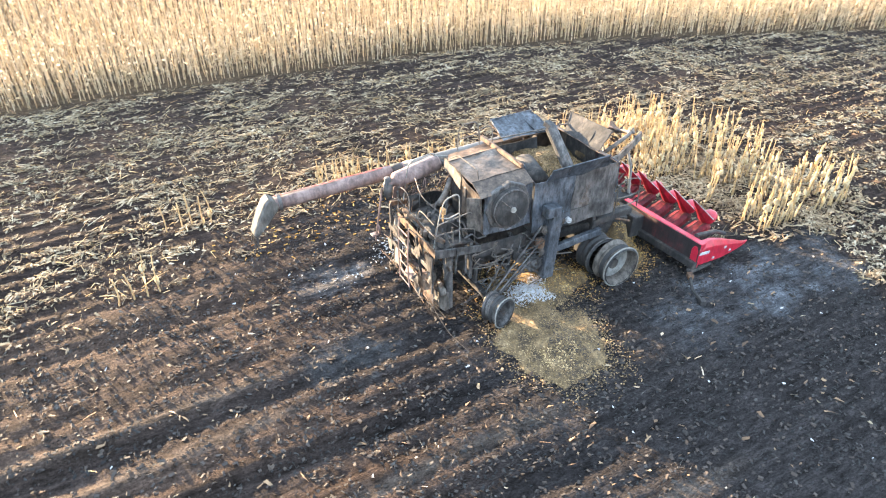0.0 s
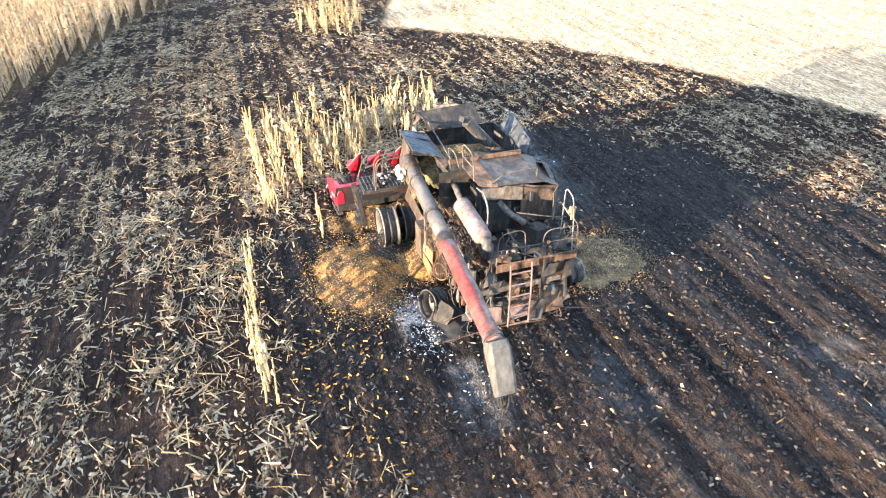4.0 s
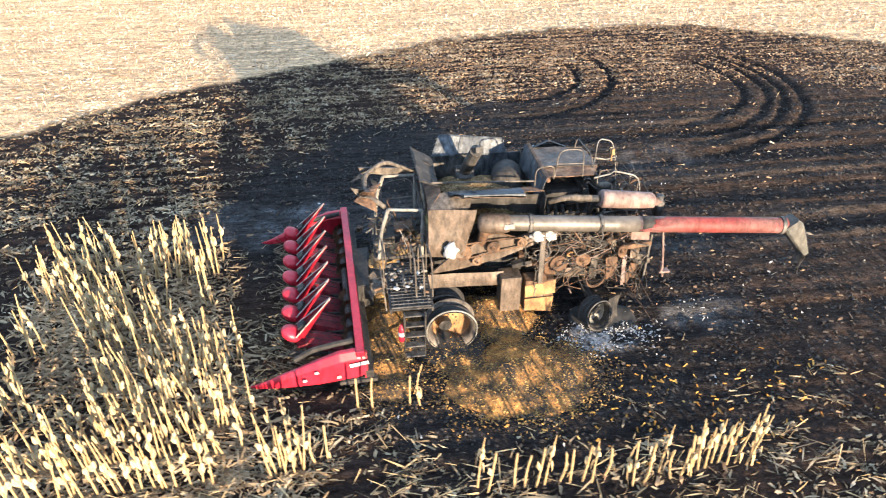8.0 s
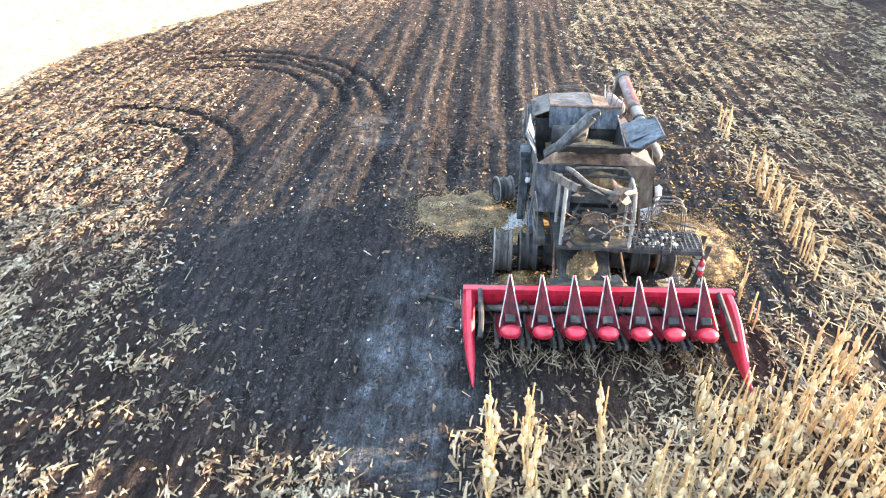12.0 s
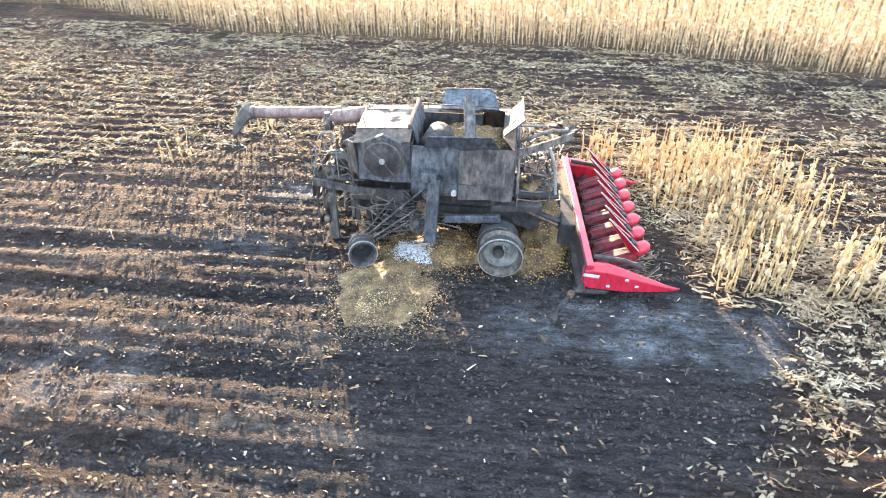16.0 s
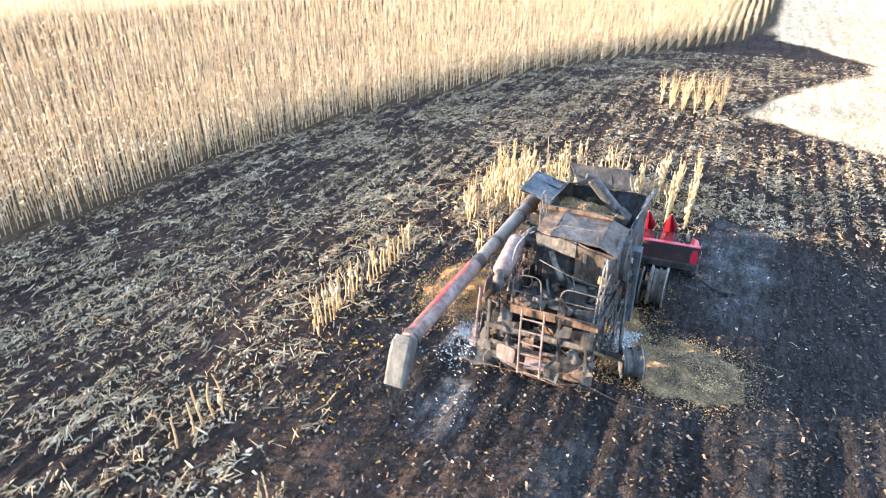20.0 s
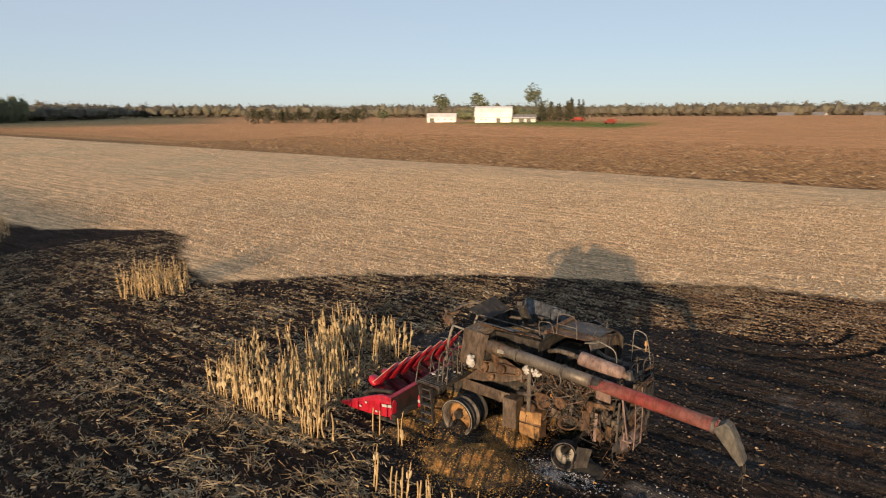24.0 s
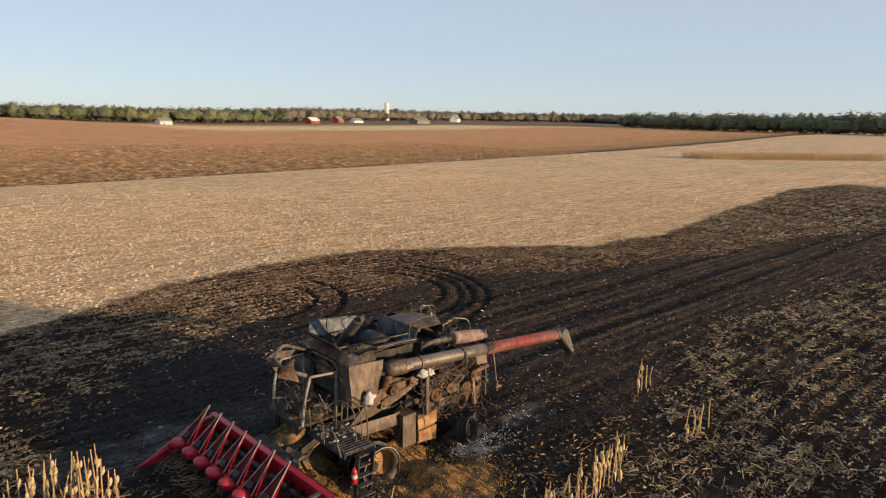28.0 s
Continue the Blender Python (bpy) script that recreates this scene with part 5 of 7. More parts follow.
def row_hood(w):
    """A folded snout on its domed hinge: a red half-cone pointing up and back."""
    bm = bmesh.new()
    rings = []
    for i in range(8):
        p = math.pi * i / 7
        rings.append([bm.verts.new((2.12 + 0.24 * math.sin(p) * math.cos(q) - 0.10 * math.cos(p), w + 0.25 * math.sin(p) ** 0.7 * math.sin(q), 1.04 - 0.20 * math.cos(p))) for q in [k * math.tau / 14 for k in range(14)]])
    for ra, rb in zip(rings, rings[1:]):
        for k in range(14):
            bm.faces.new([ra[k], ra[(k + 1) % 14], rb[(k + 1) % 14], rb[k]])
    bmesh.ops.remove_doubles(bm, verts=bm.verts[:], dist=0.004)
    dome = part("snout_base", bm, RED, head, "", True)
    # the snout: V-section shell, open towards the front
    bm = bmesh.new()
    base, tip = Vector((1.98, w, 1.10)), Vector((1.08, w, 1.98))
    back = Vector((-0.70, 0, -0.55)).normalized()
    rows = []
    for i in range(7):
        t = i / 6
        p = base.lerp(tip, t)
        half, deep = 0.25 * (1 - t) + 0.014, 0.24 * (1 - t) ** 1.1 + 0.015
        rows.append([bm.verts.new(p + Vector((0, s * half, 0)) + back * d) for s, d in ((-1, 0), (-0.72, deep * 0.75), (0, deep), (0.72, deep * 0.75), (1, 0))])
    for a, b in zip(rows, rows[1:]):
        for k in range(4):
            bm.faces.new([a[k], a[k + 1], b[k + 1], b[k]])
    bmesh.ops.solidify(bm, geom=bm.faces[:], thickness=0.012)
    snout = part("snout", bm, RED, head)
    # inner sheet in darker red puts shade into the snout's hollow
    bm = bmesh.new()
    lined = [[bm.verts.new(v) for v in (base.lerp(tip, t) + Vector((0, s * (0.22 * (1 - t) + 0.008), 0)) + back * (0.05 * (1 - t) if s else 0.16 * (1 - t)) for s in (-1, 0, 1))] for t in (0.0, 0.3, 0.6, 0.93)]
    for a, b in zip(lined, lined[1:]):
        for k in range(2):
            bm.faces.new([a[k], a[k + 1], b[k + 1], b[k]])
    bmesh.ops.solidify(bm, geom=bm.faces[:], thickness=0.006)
    part("snout_shade", bm, HOLLOW_RED, snout, "hollow underside, shade put into its darker red")
    bm = bmesh.new()
    for s in (-1, 1):
        tube(bm, [base + Vector((0.02, s * 0.26, 0)), tip + Vector((0.02, s * 0.018, 0))], 0.016, 5)
    part("edge_strip", bm, WORN, snout, "worn pale edge")
    bm = bmesh.new()
    bx(bm, (1.86, w, 1.24), (0.18, 0.24, 0.10), (0, 35, 0))
    part("hinge", bm, CHAR, snout)
    # row unit below
    bm = bmesh.new()
    vault = []
    for f, half, z in ((0.86, 0.34, 0.58), (1.2, 0.335, 0.74), (1.5, 0.32, 0.86), (1.8, 0.29, 0.95), (2.02, 0.22, 0.93)):
        vault.append([bm.verts.new((f + RNG.normal(0, 0.008), w + half * c, z - drop + RNG.normal(0, 0.006))) for c, drop in ((-1, 0.20), (-0.85, 0.07), (-0.4, 0.0), (0.4, 0.0), (0.85, 0.07), (1, 0.20))])
    for a, b in zip(vault, vault[1:]):
        for k in range(5):
            bm.faces.new([a[k], a[k + 1], b[k + 1], b[k]])
    bmesh.ops.solidify(bm, geom=bm.faces[:], thickness=0.012)
    hood = part("row_hood", bm, SINGED, head)
    bm = bmesh.new()
    for s in (-1, 1):
        tube(bm, [(0.95, w + s * 0.12, 0.64), (1.75, w + s * 0.10, 0.945)], 0.012, 5)
    part("seam", bm, SOOTED, hood)
    for s in (-1, 1):
        part("deck_plate", bx(bmesh.new(), (1.5, w + s * 0.3, 0.55), (1.4, 0.09, 0.14), (0, -8, 0)), CHAR, head)


for k in range(7):
    row_hood((k - 3) * 0.772)


def end_divider(side):
    bm = bmesh.new()
    w = side * (HW - 0.05)
    prof = [(0.05, 0.26, 0.45, 1.04), (0.25, 0.32, 0.38, 1.14), (0.7, 0.32, 0.34, 1.11), (1.2, 0.28, 0.28, 0.94), (1.7, 0.23, 0.24, 0.72), (2.1, 0.20, 0.22, 0.56), (2.4, 0.13, 0.20, 0.42), (2.7, 0.07, 0.20, 0.32), (2.86, 0.02, 0.24, 0.28)]
    rings = []
    for f, wide, z0, z1 in prof:
        o = w - side * 0.10 - side * max(0, f - 1.2) * 0.06
        rings.append([bm.verts.new(p) for p in ((f, o + wide * 0.5, z0), (f, o + wide * 0.5, z0 + (z1 - z0) * 0.75), (f, o + wide * 0.2, z1), (f, o - wide * 0.2, z1), (f, o - wide * 0.5, z0 + (z1 - z0) * 0.75), (f, o - wide * 0.5, z0))])
    for a, b in zip(rings, rings[1:]):
        for k in range(6):
            bm.faces.new([a[k], a[(k + 1) % 6], b[(k + 1) % 6], b[k]])
    bm.faces.new(rings[0])
    bm.faces.new(rings[-1])
    bmesh.ops.bevel(bm, geom=bm.edges[:], offset=0.015, segments=1, affect="EDGES")
    d = part("end_divider", bm, RED, head)
    bm = bmesh.new()
    tube(bm, arc_path([(0.35, w - side * 0.38, 1.18), (1.3, w - side * 0.40, 1.02), (1.75, w - side * 0.36, 0.80)]), 0.07, 7)
    part("divider_auger", bm, CHAR, d)
    bm = bmesh.new()
    bx(bm, (0.25, w + side * 0.113, 0.85), (0.45, 0.01, 0.10), (0, 8, 0), 0)
    part("pale_mark", bm, WHITE, d, "plain white bar where lettering stands")
    for f, z in ((1.25, 0.72), (1.55, 0.5), (0.75, 0.5)):
        bm = bmesh.new()
        bx(bm, (f, w + side * (0.105 - 0.05 * max(0, f - 1.2)), z), (0.10, 0.012, 0.07), (0, 8, 0), 0)
        part("sticker", bm, WHITE, d)
    bm = bmesh.new()
    bx(bm, (0.3, w, 0.26), (0.9, 0.2, 0.1))
    part("skid", bm, CHAR, d)


end_divider(-1)
end_divider(1)

for ob in head.children:
    if ob.name.split(".")[0] in ("back_panel", "rear_skin", "top_beam", "rear_beam", "trough", "auger_shaft", "auger_flight", "end_divider"):
        ob.location.x += 0.32
n = 480
u, v = RNG.uniform(1.3, 2.55, n), RNG.uniform(-2.9, 2.9, n)
v = v + 0.12 * np.sin(v * math.tau / 0.785)
x, y = 14.0 + u * math.cos(radians(3.0)) - v * math.sin(radians(3.0)), 14.0 + u * math.sin(radians(3.0)) + v * math.cos(radians(3.0))
b = turned(RNG.uniform(-0.7, 0.7, n), RNG.normal(-0.25, 0.4, n), RNG.normal(0, 0.4, n), np.stack([RNG.uniform(0.15, 0.75, n), RNG.uniform(0.012, 0.03, n), RNG.uniform(0.01, 0.03, n)], -1))
tagged(new("caught_straw", scatter("caught_straw", STICK_T, STICK_F, {"xyz": np.stack([x, y, RNG.uniform(0.06, 0.5, n)], -1), "basis": b}, RESIDUE)), "tangled straw caught under the folded snouts", "crop residue", kind="stuff")

# a charred driveline thrown out beside the header
shaft = thing("driveline_shaft", (13.95, 10.0, 0.0), "charred steel driveline lying on the wet ash", "shaft", "", 62)
bm = bmesh.new()
tube(bm, arc_path([(-0.5, -0.08, 0.07), (0.0, 0.05, 0.10), (0.5, -0.05, 0.2)]), 0.05, 8)
part("tube", bm, CHAR, shaft)
part("yoke", bx(bmesh.new(), (-0.55, -0.08, 0.08), (0.2, 0.16, 0.16)), CHAR, shaft)
part("yoke", bx(bmesh.new(), (0.55, -0.05, 0.22), (0.2, 0.16, 0.16)), RUST, shaft)

# ---- the burnt harvester: u ahead, v to its left, z up ----
har = thing("combine_harvester", (10.0, 13.9, 0.0), "burnt-out combine harvester, rusted and ash grey, on bare rims", "combine")


rnd = random.Random(5)


FIXED = ("muffler", "manifold_pipe", "air_cleaner", "hood_corner", "hood_rear", "hood_slot")
LEVEL = {"tail": True}


def hp(name, mat, build, label="", parent=None, smooth_shade=False):
    """A part of the harvester; the tail behind the hood is short and its deck high."""
    bm = bmesh.new()
    build(bm)
    if LEVEL["tail"] and name not in FIXED:
        for v in bm.verts:
            if v.co.x < -2.2:
                v.co.z += 0.24 * min(max(v.co.z - 1.2, 0.0), 1.0) * min((-2.2 - v.co.x) * 4, 1.0)
                v.co.x = -2.2 + (v.co.x + 2.2) * 0.72
    return part(name, bm, mat, parent or har, label, smooth_shade)


# chassis and threshing body
for s in (-1, 1):
    hp("chassis_rail", CHAR, lambda b: bx(b, (-0.2, s * 0.85, 1.25), (5.6, 0.16, 0.26)))
hp("threshing_body", CHAR, lambda b: (bx(b, (-0.4, 0, 1.55), (4.6, 1.5, 1.0), (0, 0, 0), 0.05), bx(b, (1.6, 0, 1.9), (1.4, 1.7, 0.7), (0, 0, 0), 0.05)))
hp("front_axle", CHAR, lambda b: (tube(b, [(2.15, -2.3, 0.66), (2.15, 2.3, 0.66)], 0.17, 10), bx(b, (2.15, 0, 0.85), (0.5, 1.7, 0.5)), [bx(b, (2.15, s * 0.95, 0.75), (0.6, 0.35, 0.7)) for s in (-1, 1)]))
hp("rear_axle", CHAR, lambda b: (tube(b, [(-1.97, -2.1, 0.55), (-1.97, 2.1, 0.55)], 0.11, 8), bx(b, (-1.97, 0, 0.8), (0.35, 1.2, 0.4))))


def rim(name, centre, out, r, width, mat, disc, label, tilt=(0, 0)):
    """A bare wheel rim with flanges and dished disc, and the burnt belt round it."""
    d = Vector((tilt[0], out, tilt[1])).normalized()
    w = width / 2
    prof = [(r * 0.80, -w * 0.85), (r, -w), (r * 1.0, -w * 0.82), (r * 0.86, -w * 0.7), (r * 0.82, 0), (r * 0.86, w * 0.7), (r * 1.0, w * 0.82), (r, w), (r * 0.93, w), (r * 0.80, w * 0.6), (r * 0.77, 0), (r * 0.80, -w * 0.85)]
    ob = hp(name, mat, lambda b: lathe(b, prof, centre, d, 36), label, None, True)
    hp("disc", disc, lambda b: lathe(b, [(r * 0.79, -w * 0.2), (r * 0.66, -w * 0.85), (r * 0.45, -w * 0.95), (r * 0.36, -w * 0.75), (r * 0.18, -w * 0.7), (r * 0.17, -w * 0.45), (0.01, -w * 0.43)], centre, d, 28), "", ob, True)
    def flange(b):
        side = d.orthogonal().normalized()
        up = d.cross(side)
        tube(b, [Vector(centre) + d * (w * 0.98) + (side * math.cos(a) + up * math.sin(a)) * r * 0.985 for a in [k * math.tau / 40 for k in range(41)]], 0.022, 6, None, False)
    hp("rim_flange", PALE if mat is not CHAR else STEEL, flange, "", ob, True)
    def bolts(b):
        side = d.orthogonal().normalized()
        up = d.cross(side)
        for k in range(10):
            a = k * math.tau / 10
            p = Vector(centre) + d * (-w * 0.78) + (side * math.cos(a) + up * math.sin(a)) * r * 0.28
            tube(b, [p, p + d * 0.045], 0.022, 6)
    hp("wheel_bolts", STEEL, bolts, "", ob)
    def rags(b):
        rnd = random.Random(int(centre[0] * 31 + centre[1] * 17))
        for k in range(3):
            off = (-0.4 + 0.4 * k) * width
            ph = rnd.uniform(0, 6)
            lathe(b, [(r * (0.90 + 0.06 * math.sin(ph + j * 0.9)), off + j * width * 0.06) for j in range(4)] , Vector(centre), d, 30)
    hp("burnt_belt", RUBBER, rags, "black remains of a burnt tyre", ob)
    return ob


for s in (-1, 1):
    rim("wheel_rim", (2.12 - 0.1 * s, s * 2.28, 0.67), s, 0.66, 0.52, ASHY, ORANGE if s > 0 else PALE, "bare dual rim, outer, heat-scaled")
    rim("wheel_rim", (2.12, s * 1.55, 0.64), s, 0.62, 0.50, CHAR, CHAR, "bare dual rim, inner, blackened")
rim("rear_rim", (-1.97, -2.25, 0.47), -1, 0.45, 0.55, STEEL, CHAR, "bare grey rear rim sunk in ash", (0.35, 0.05))
rim("rear_rim", (-2.0, 2.0, 0.40), 1, 0.44, 0.45, CHAR, PALE, "blackened rear rim tipped over in white ash", (-0.30, 0.22))
hp("side_plate", CHAR, lambda b: sheet(b, [(-2.9, 1.9, 0.12), (-2.3, 2.2, 0.1), (-2.4, 1.9, 0.75), (-3.0, 1.7, 0.7)], 0.02, 5, 0.1, 4), "bent rusty plate")

# grain tank: walls, shoulders, flared extensions
def tank_wall(name, quad, mat, seed, warp=0.05, label="", n=10):
    return hp(name, mat, lambda b: sheet(b, quad, 0.018, n, warp, seed), label)


R0, L0, BK, FR = -1.55, 1.62, -0.5, 2.45
tank_wall("tank_side", [(BK, R0, 2.15), (0.85, R0, 2.1), (0.85, R0 + 0.02, 3.64), (BK, R0 + 0.02, 3.64)], BLUED, 1)
tank_wall("tank_side", [(0.86, R0 - 0.01, 2.0), (FR, R0, 2.05), (FR, R0 + 0.02, 3.64), (0.86, R0 + 0.01, 3.64)], STEEL, 2)
tank_wall("tank_side", [(BK, 0.9, 2.3), (1.4, 0.95, 2.3), (1.4, 1.05, 3.64), (BK, 1.0, 3.64)], CHAR, 4)
tank_wall("tank_corner_panel", [(1.62, L0 + 0.02, 2.3), (FR + 0.05, L0 + 0.04, 2.4), (FR + 0.02, L0 - 0.1, 3.66), (1.30, L0 + 0.02, 3.66)], BRONZE, 5, 0.05, "browned corner panel")
tank_wall("tank_shoulder", [(FR, L0 - 0.12, 3.64), (1.45, L0 - 0.12, 3.64), (1.3, 0.95, 3.81), (2.1, 0.95, 3.81)], ASHY, 6, 0.03)
tank_wall("tank_shoulder", [(1.45, 1.25, 3.80), (BK, 1.15, 3.80), (-0.2, 0.93, 3.80), (1.4, 0.93, 3.80)], RUST, 61, 0.03)
tank_wall("tank_inner_side", [(1.62, 1.55, 2.35), (1.45, 1.5, 3.64), (1.4, 1.05, 3.64), (1.4, 0.95, 2.3)], CHAR, 62, 0.02)
tank_wall("tank_front", [(FR, R0, 2.2), (FR, -0.55, 2.15), (FR, -0.55, 3.64), (FR, R0, 3.64)], BLUED, 7)
tank_wall("tank_front", [(FR, 0.75, 2.15), (FR, L0, 2.5), (FR, L0 - 0.1, 3.64), (FR, 0.75, 3.64)], BRONZE, 8)
tank_wall("tank_front", [(FR - 0.06, -0.6, 2.5), (FR - 0.06, 0.8, 2.5), (FR - 0.06, 0.8, 3.62), (FR - 0.06, -0.6, 3.62)], CHAR, 9, 0.02)
hp("window_frame", ASHY, lambda b: (tube(b, arc_path([(FR + 0.05, -0.66, 2.62), (FR + 0.05, -0.66, 3.58), (FR + 0.05, 0.92, 3.60), (FR + 0.05, 0.96, 2.62)]), 0.035, 6)), "bent frame of the burnt rear window")
tank_wall("tank_shoulder", [(FR, R0, 3.64), (FR, L0 - 0.1, 3.64), (2.1, 0.95, 3.81), (2.1, -1.05, 3.80)], RUST, 10, 0.03)
tank_wall("tank_rear", [(BK, L0 - 0.3, 2.2), (BK, R0, 2.15), (BK, R0, 3.7), (BK, L0 - 0.3, 3.7)], CHAR, 11)
def window_grain(b):
    bmesh.ops.create_icosphere(b, subdivisions=3, radius=1.0)
    for v in b.verts:
        k = 1 + 0.35 * noise.noise(v.co * 1.9)
        v.co = Vector((FR + 0.02 + v.co.x * 0.09, 0.22 + v.co.y * 0.52 * k, 3.2 + v.co.z * 0.26 * k))


hp("window_grain", SCORCHED, window_grain, "yellow grain showing through the burnt rear window", None, True)
tank_wall("tank_floor", [(BK, R0, 2.5), (FR, R0, 2.5), (FR, L0 - 0.2, 2.5), (BK, L0 - 0.2, 2.5)], CHAR, 12)
for name, quad, mat, seed in (
        ("tank_extension", [(0.1, 0.95, 3.81), (1.95, 0.95, 3.81), (1.66, 1.82, 4.17), (0.18, 1.85, 4.13)], BLUED, 21),
        ("tank_extension", [(2.05, R0 + 0.03, 3.62), (-0.12, R0 + 0.03, 3.62), (-0.02, -1.66, 4.00), (1.80, -1.84, 4.13)], BLUED, 22),
        ("tank_extension", [(-0.40, -1.05, 3.45), (-0.40, 0.95, 3.45), (-0.56, 1.05, 4.02), (-0.56, -1.08, 4.03)], BLUED, 23),
        ("tank_extension", [(2.12, 0.6, 3.81), (2.12, -1.0, 3.81), (2.68, -0.85, 4.26), (2.62, 1.05, 4.22)], CHAR, 24)):
    ext = tank_wall(name, quad, mat, seed, 0.05, "scorched grain tank extension flared outward")
    a, b_, c, d = [Vector(q) for q in quad]
    for t in (0.02, 0.35, 0.68, 0.98):
        hp("stiffener", mat, lambda b: tube(b, [a.lerp(b_, t), d.lerp(c, t)], 0.022, 5), "", ext)
    hp("stiffener", mat, lambda b: tube(b, [d, c], 0.025, 5), "", ext)
hp("tank_lip", RUST, lambda b: bx(b, (-0.60, 0.0, 4.03), (0.10, 2.15, 0.13), (0, 12, 0), 0.02), "rusted lip between tank and hood")
hp("tank_lip", RUST, lambda b: sheet(b, [(0.12, 0.99, 3.76), (1.96, 0.99, 3.76), (1.68, 1.85, 4.13), (0.16, 1.88, 4.09)], 0.012, 8, 0.05, 21), "rusted underside of the flap")
hp("tank_brace", ASHY, lambda b: tube(b, [(-0.3, 0.9, 3.95), (2.3, 0.75, 4.0)], 0.022, 6))
hp("cross_auger", STEEL, lambda b: (tube(b, [(1.18, -1.05, 3.3), (1.04, -0.05, 4.42)], 0.17, 12), bx(b, (1.03, 0.0, 4.48), (0.22, 0.3, 0.16), (20, 0, 15)), bx(b, (1.2, -1.0, 3.3), (0.5, 0.4, 0.4), (40, 0, 0))), "bent fill auger standing in the tank")
hp("auger_cover", CHAR, lambda b: sheet(b, [(0.0, -0.9, 3.1), (1.4, -0.3, 3.35), (1.3, 0.2, 3.45), (-0.1, -0.2, 3.2)], 0.02, 6, 0.1, 30), "collapsed dark cover")
hp("drum", CHAR, lambda b: lathe(b, [(0.05, -0.5), (0.42, -0.5), (0.42, 0.5), (0.05, 0.5)], (0.1, -0.45, 3.3), (0.2, 1, 0.1), 24), "", None, True)

# engine hood with the rotary screen
HB, HF, HR, HLft = -2.15, -0.52, -1.52, 0.25
hp("hood_side", BLUED, lambda b: sheet(b, [(HB + 0.1, HR, 2.5), (HF, HR, 2.45), (HF, HR + 0.04, 3.74), (HB + 0.1, HR + 0.02, 3.66)], 0.02, 8, 0.03, 31))
hp("hood_top", BRONZE, lambda b: (sheet(b, [(HB, HR, 3.66), (HF, HR, 3.74), (HF, -1.02, 3.95), (HB, -1.02, 3.88)], 0.02, 6, 0.02, 30), sheet(b, [(HB, -1.02, 3.88), (HF, -1.02, 3.95), (HF, HLft, 4.0), (HB, HLft, 3.95)], 0.02, 8, 0.04, 32)), "buckled browned engine hood")
hp("hood_top", RUST, lambda b: sheet(b, [(HB, HLft + 0.01, 3.94), (HF, HLft + 0.01, 3.98), (HF, 0.78, 3.96), (HB + 0.25, 0.70, 3.90)], 0.02, 6, 0.04, 33))
for v, z in ((HLft, 3.96), (-1.02, 3.89)):
    hp("hood_seam", CHAR, lambda b: tube(b, [(HB, v, z), (HF, v, z + 0.06)], 0.016, 5))
hp("hood_rear", BRONZE, lambda b: sheet(b, [(HB + 0.08, -0.45, 2.75), (HB + 0.1, HR, 2.5), (HB, HR, 3.66), (HB, -0.45, 3.88)], 0.02, 6, 0.05, 34))
hp("hood_slot", SHADE, lambda b: bx(b, (HB - 0.01, -0.72, 3.45), (0.05, 0.10, 0.34), (0, 2, 0)), "dark slot in the hood")
hp("hood_rear", ASHY, lambda b: sheet(b, [(HB + 0.05, 0.62, 3.55), (HB + 0.05, -0.45, 3.42), (HB, -0.45, 3.88), (HB + 0.1, 0.70, 3.90)], 0.02, 6, 0.08, 36), "torn edge of the hood")
core_ = hp("radiator", CHAR, lambda b: bx(b, (-1.75, 0.15, 3.0), (0.15, 1.1, 1.05)))
for k in range(10):
    hp("fin", CHAR, lambda b: bx(b, (-1.84, -0.35 + k * 0.11, 3.0), (0.03, 0.03, 1.0)), "", core_)
hp("hood_corner", ASHY, lambda b: sheet(b, [(HB + 0.1, HR, 2.6), (HB - 0.26, HR + 0.26, 2.75), (HB - 0.28, HR + 0.28, 3.62), (HB, HR, 3.66)], 0.02, 4, 0.02, 35))
SZ = 3.22
hp("screen_housing", STEEL, lambda b: lathe(b, [(0.50, 0.03), (0.70, 0.03), (0.72, 0.0), (0.72, -0.1)], (-1.30, HR, SZ), (0, -1, 0), 8), "eight-sided housing of the air screen")
scr = hp("rotary_screen", CHAR, lambda b: lathe(b, [(0.01, 0.24), (0.10, 0.25), (0.12, 0.21), (0.48, 0.20), (0.53, 0.18), (0.56, 0.10), (0.57, -0.06)], (-1.30, HR, SZ), (0, -1, 0.02), 36), "round black air screen", None, True)
hp("screen_rim", STEEL, lambda b: tube(b, [(-1.30 + 0.545 * math.cos(a), HR - 0.17, SZ + 0.545 * math.sin(a)) for a in [k * math.tau / 32 for k in range(33)]], 0.02, 5, None, False), "", scr)
hp("screen_hub", PALE, lambda b: lathe(b, [(0.01, 0.29), (0.08, 0.29), (0.09, 0.2)], (-1.30, HR, SZ), (0, -1, 0.02), 14), "", scr)
hp("screen_bar", ASHY, lambda b: [tube(b, [(-1.30 - math.cos(a) * 0.5, HR - 0.225, SZ - math.sin(a) * 0.5), (-1.30 + math.cos(a) * 0.1, HR - 0.225, SZ + math.sin(a) * 0.1)], 0.014, 4) for a in (5.5, 2.2)], "", scr)
hp("engine_block", CHAR, lambda b: (bx(b, (-1.3, 0.1, 2.85), (1.2, 0.8, 1.1), (0, 0, 0), 0.06), [tube(b, [(-1.8 + k * 0.2, 0.55, 3.0), (-1.8 + k * 0.2, 0.75, 2.8)], 0.05, 6) for k in range(6)]))
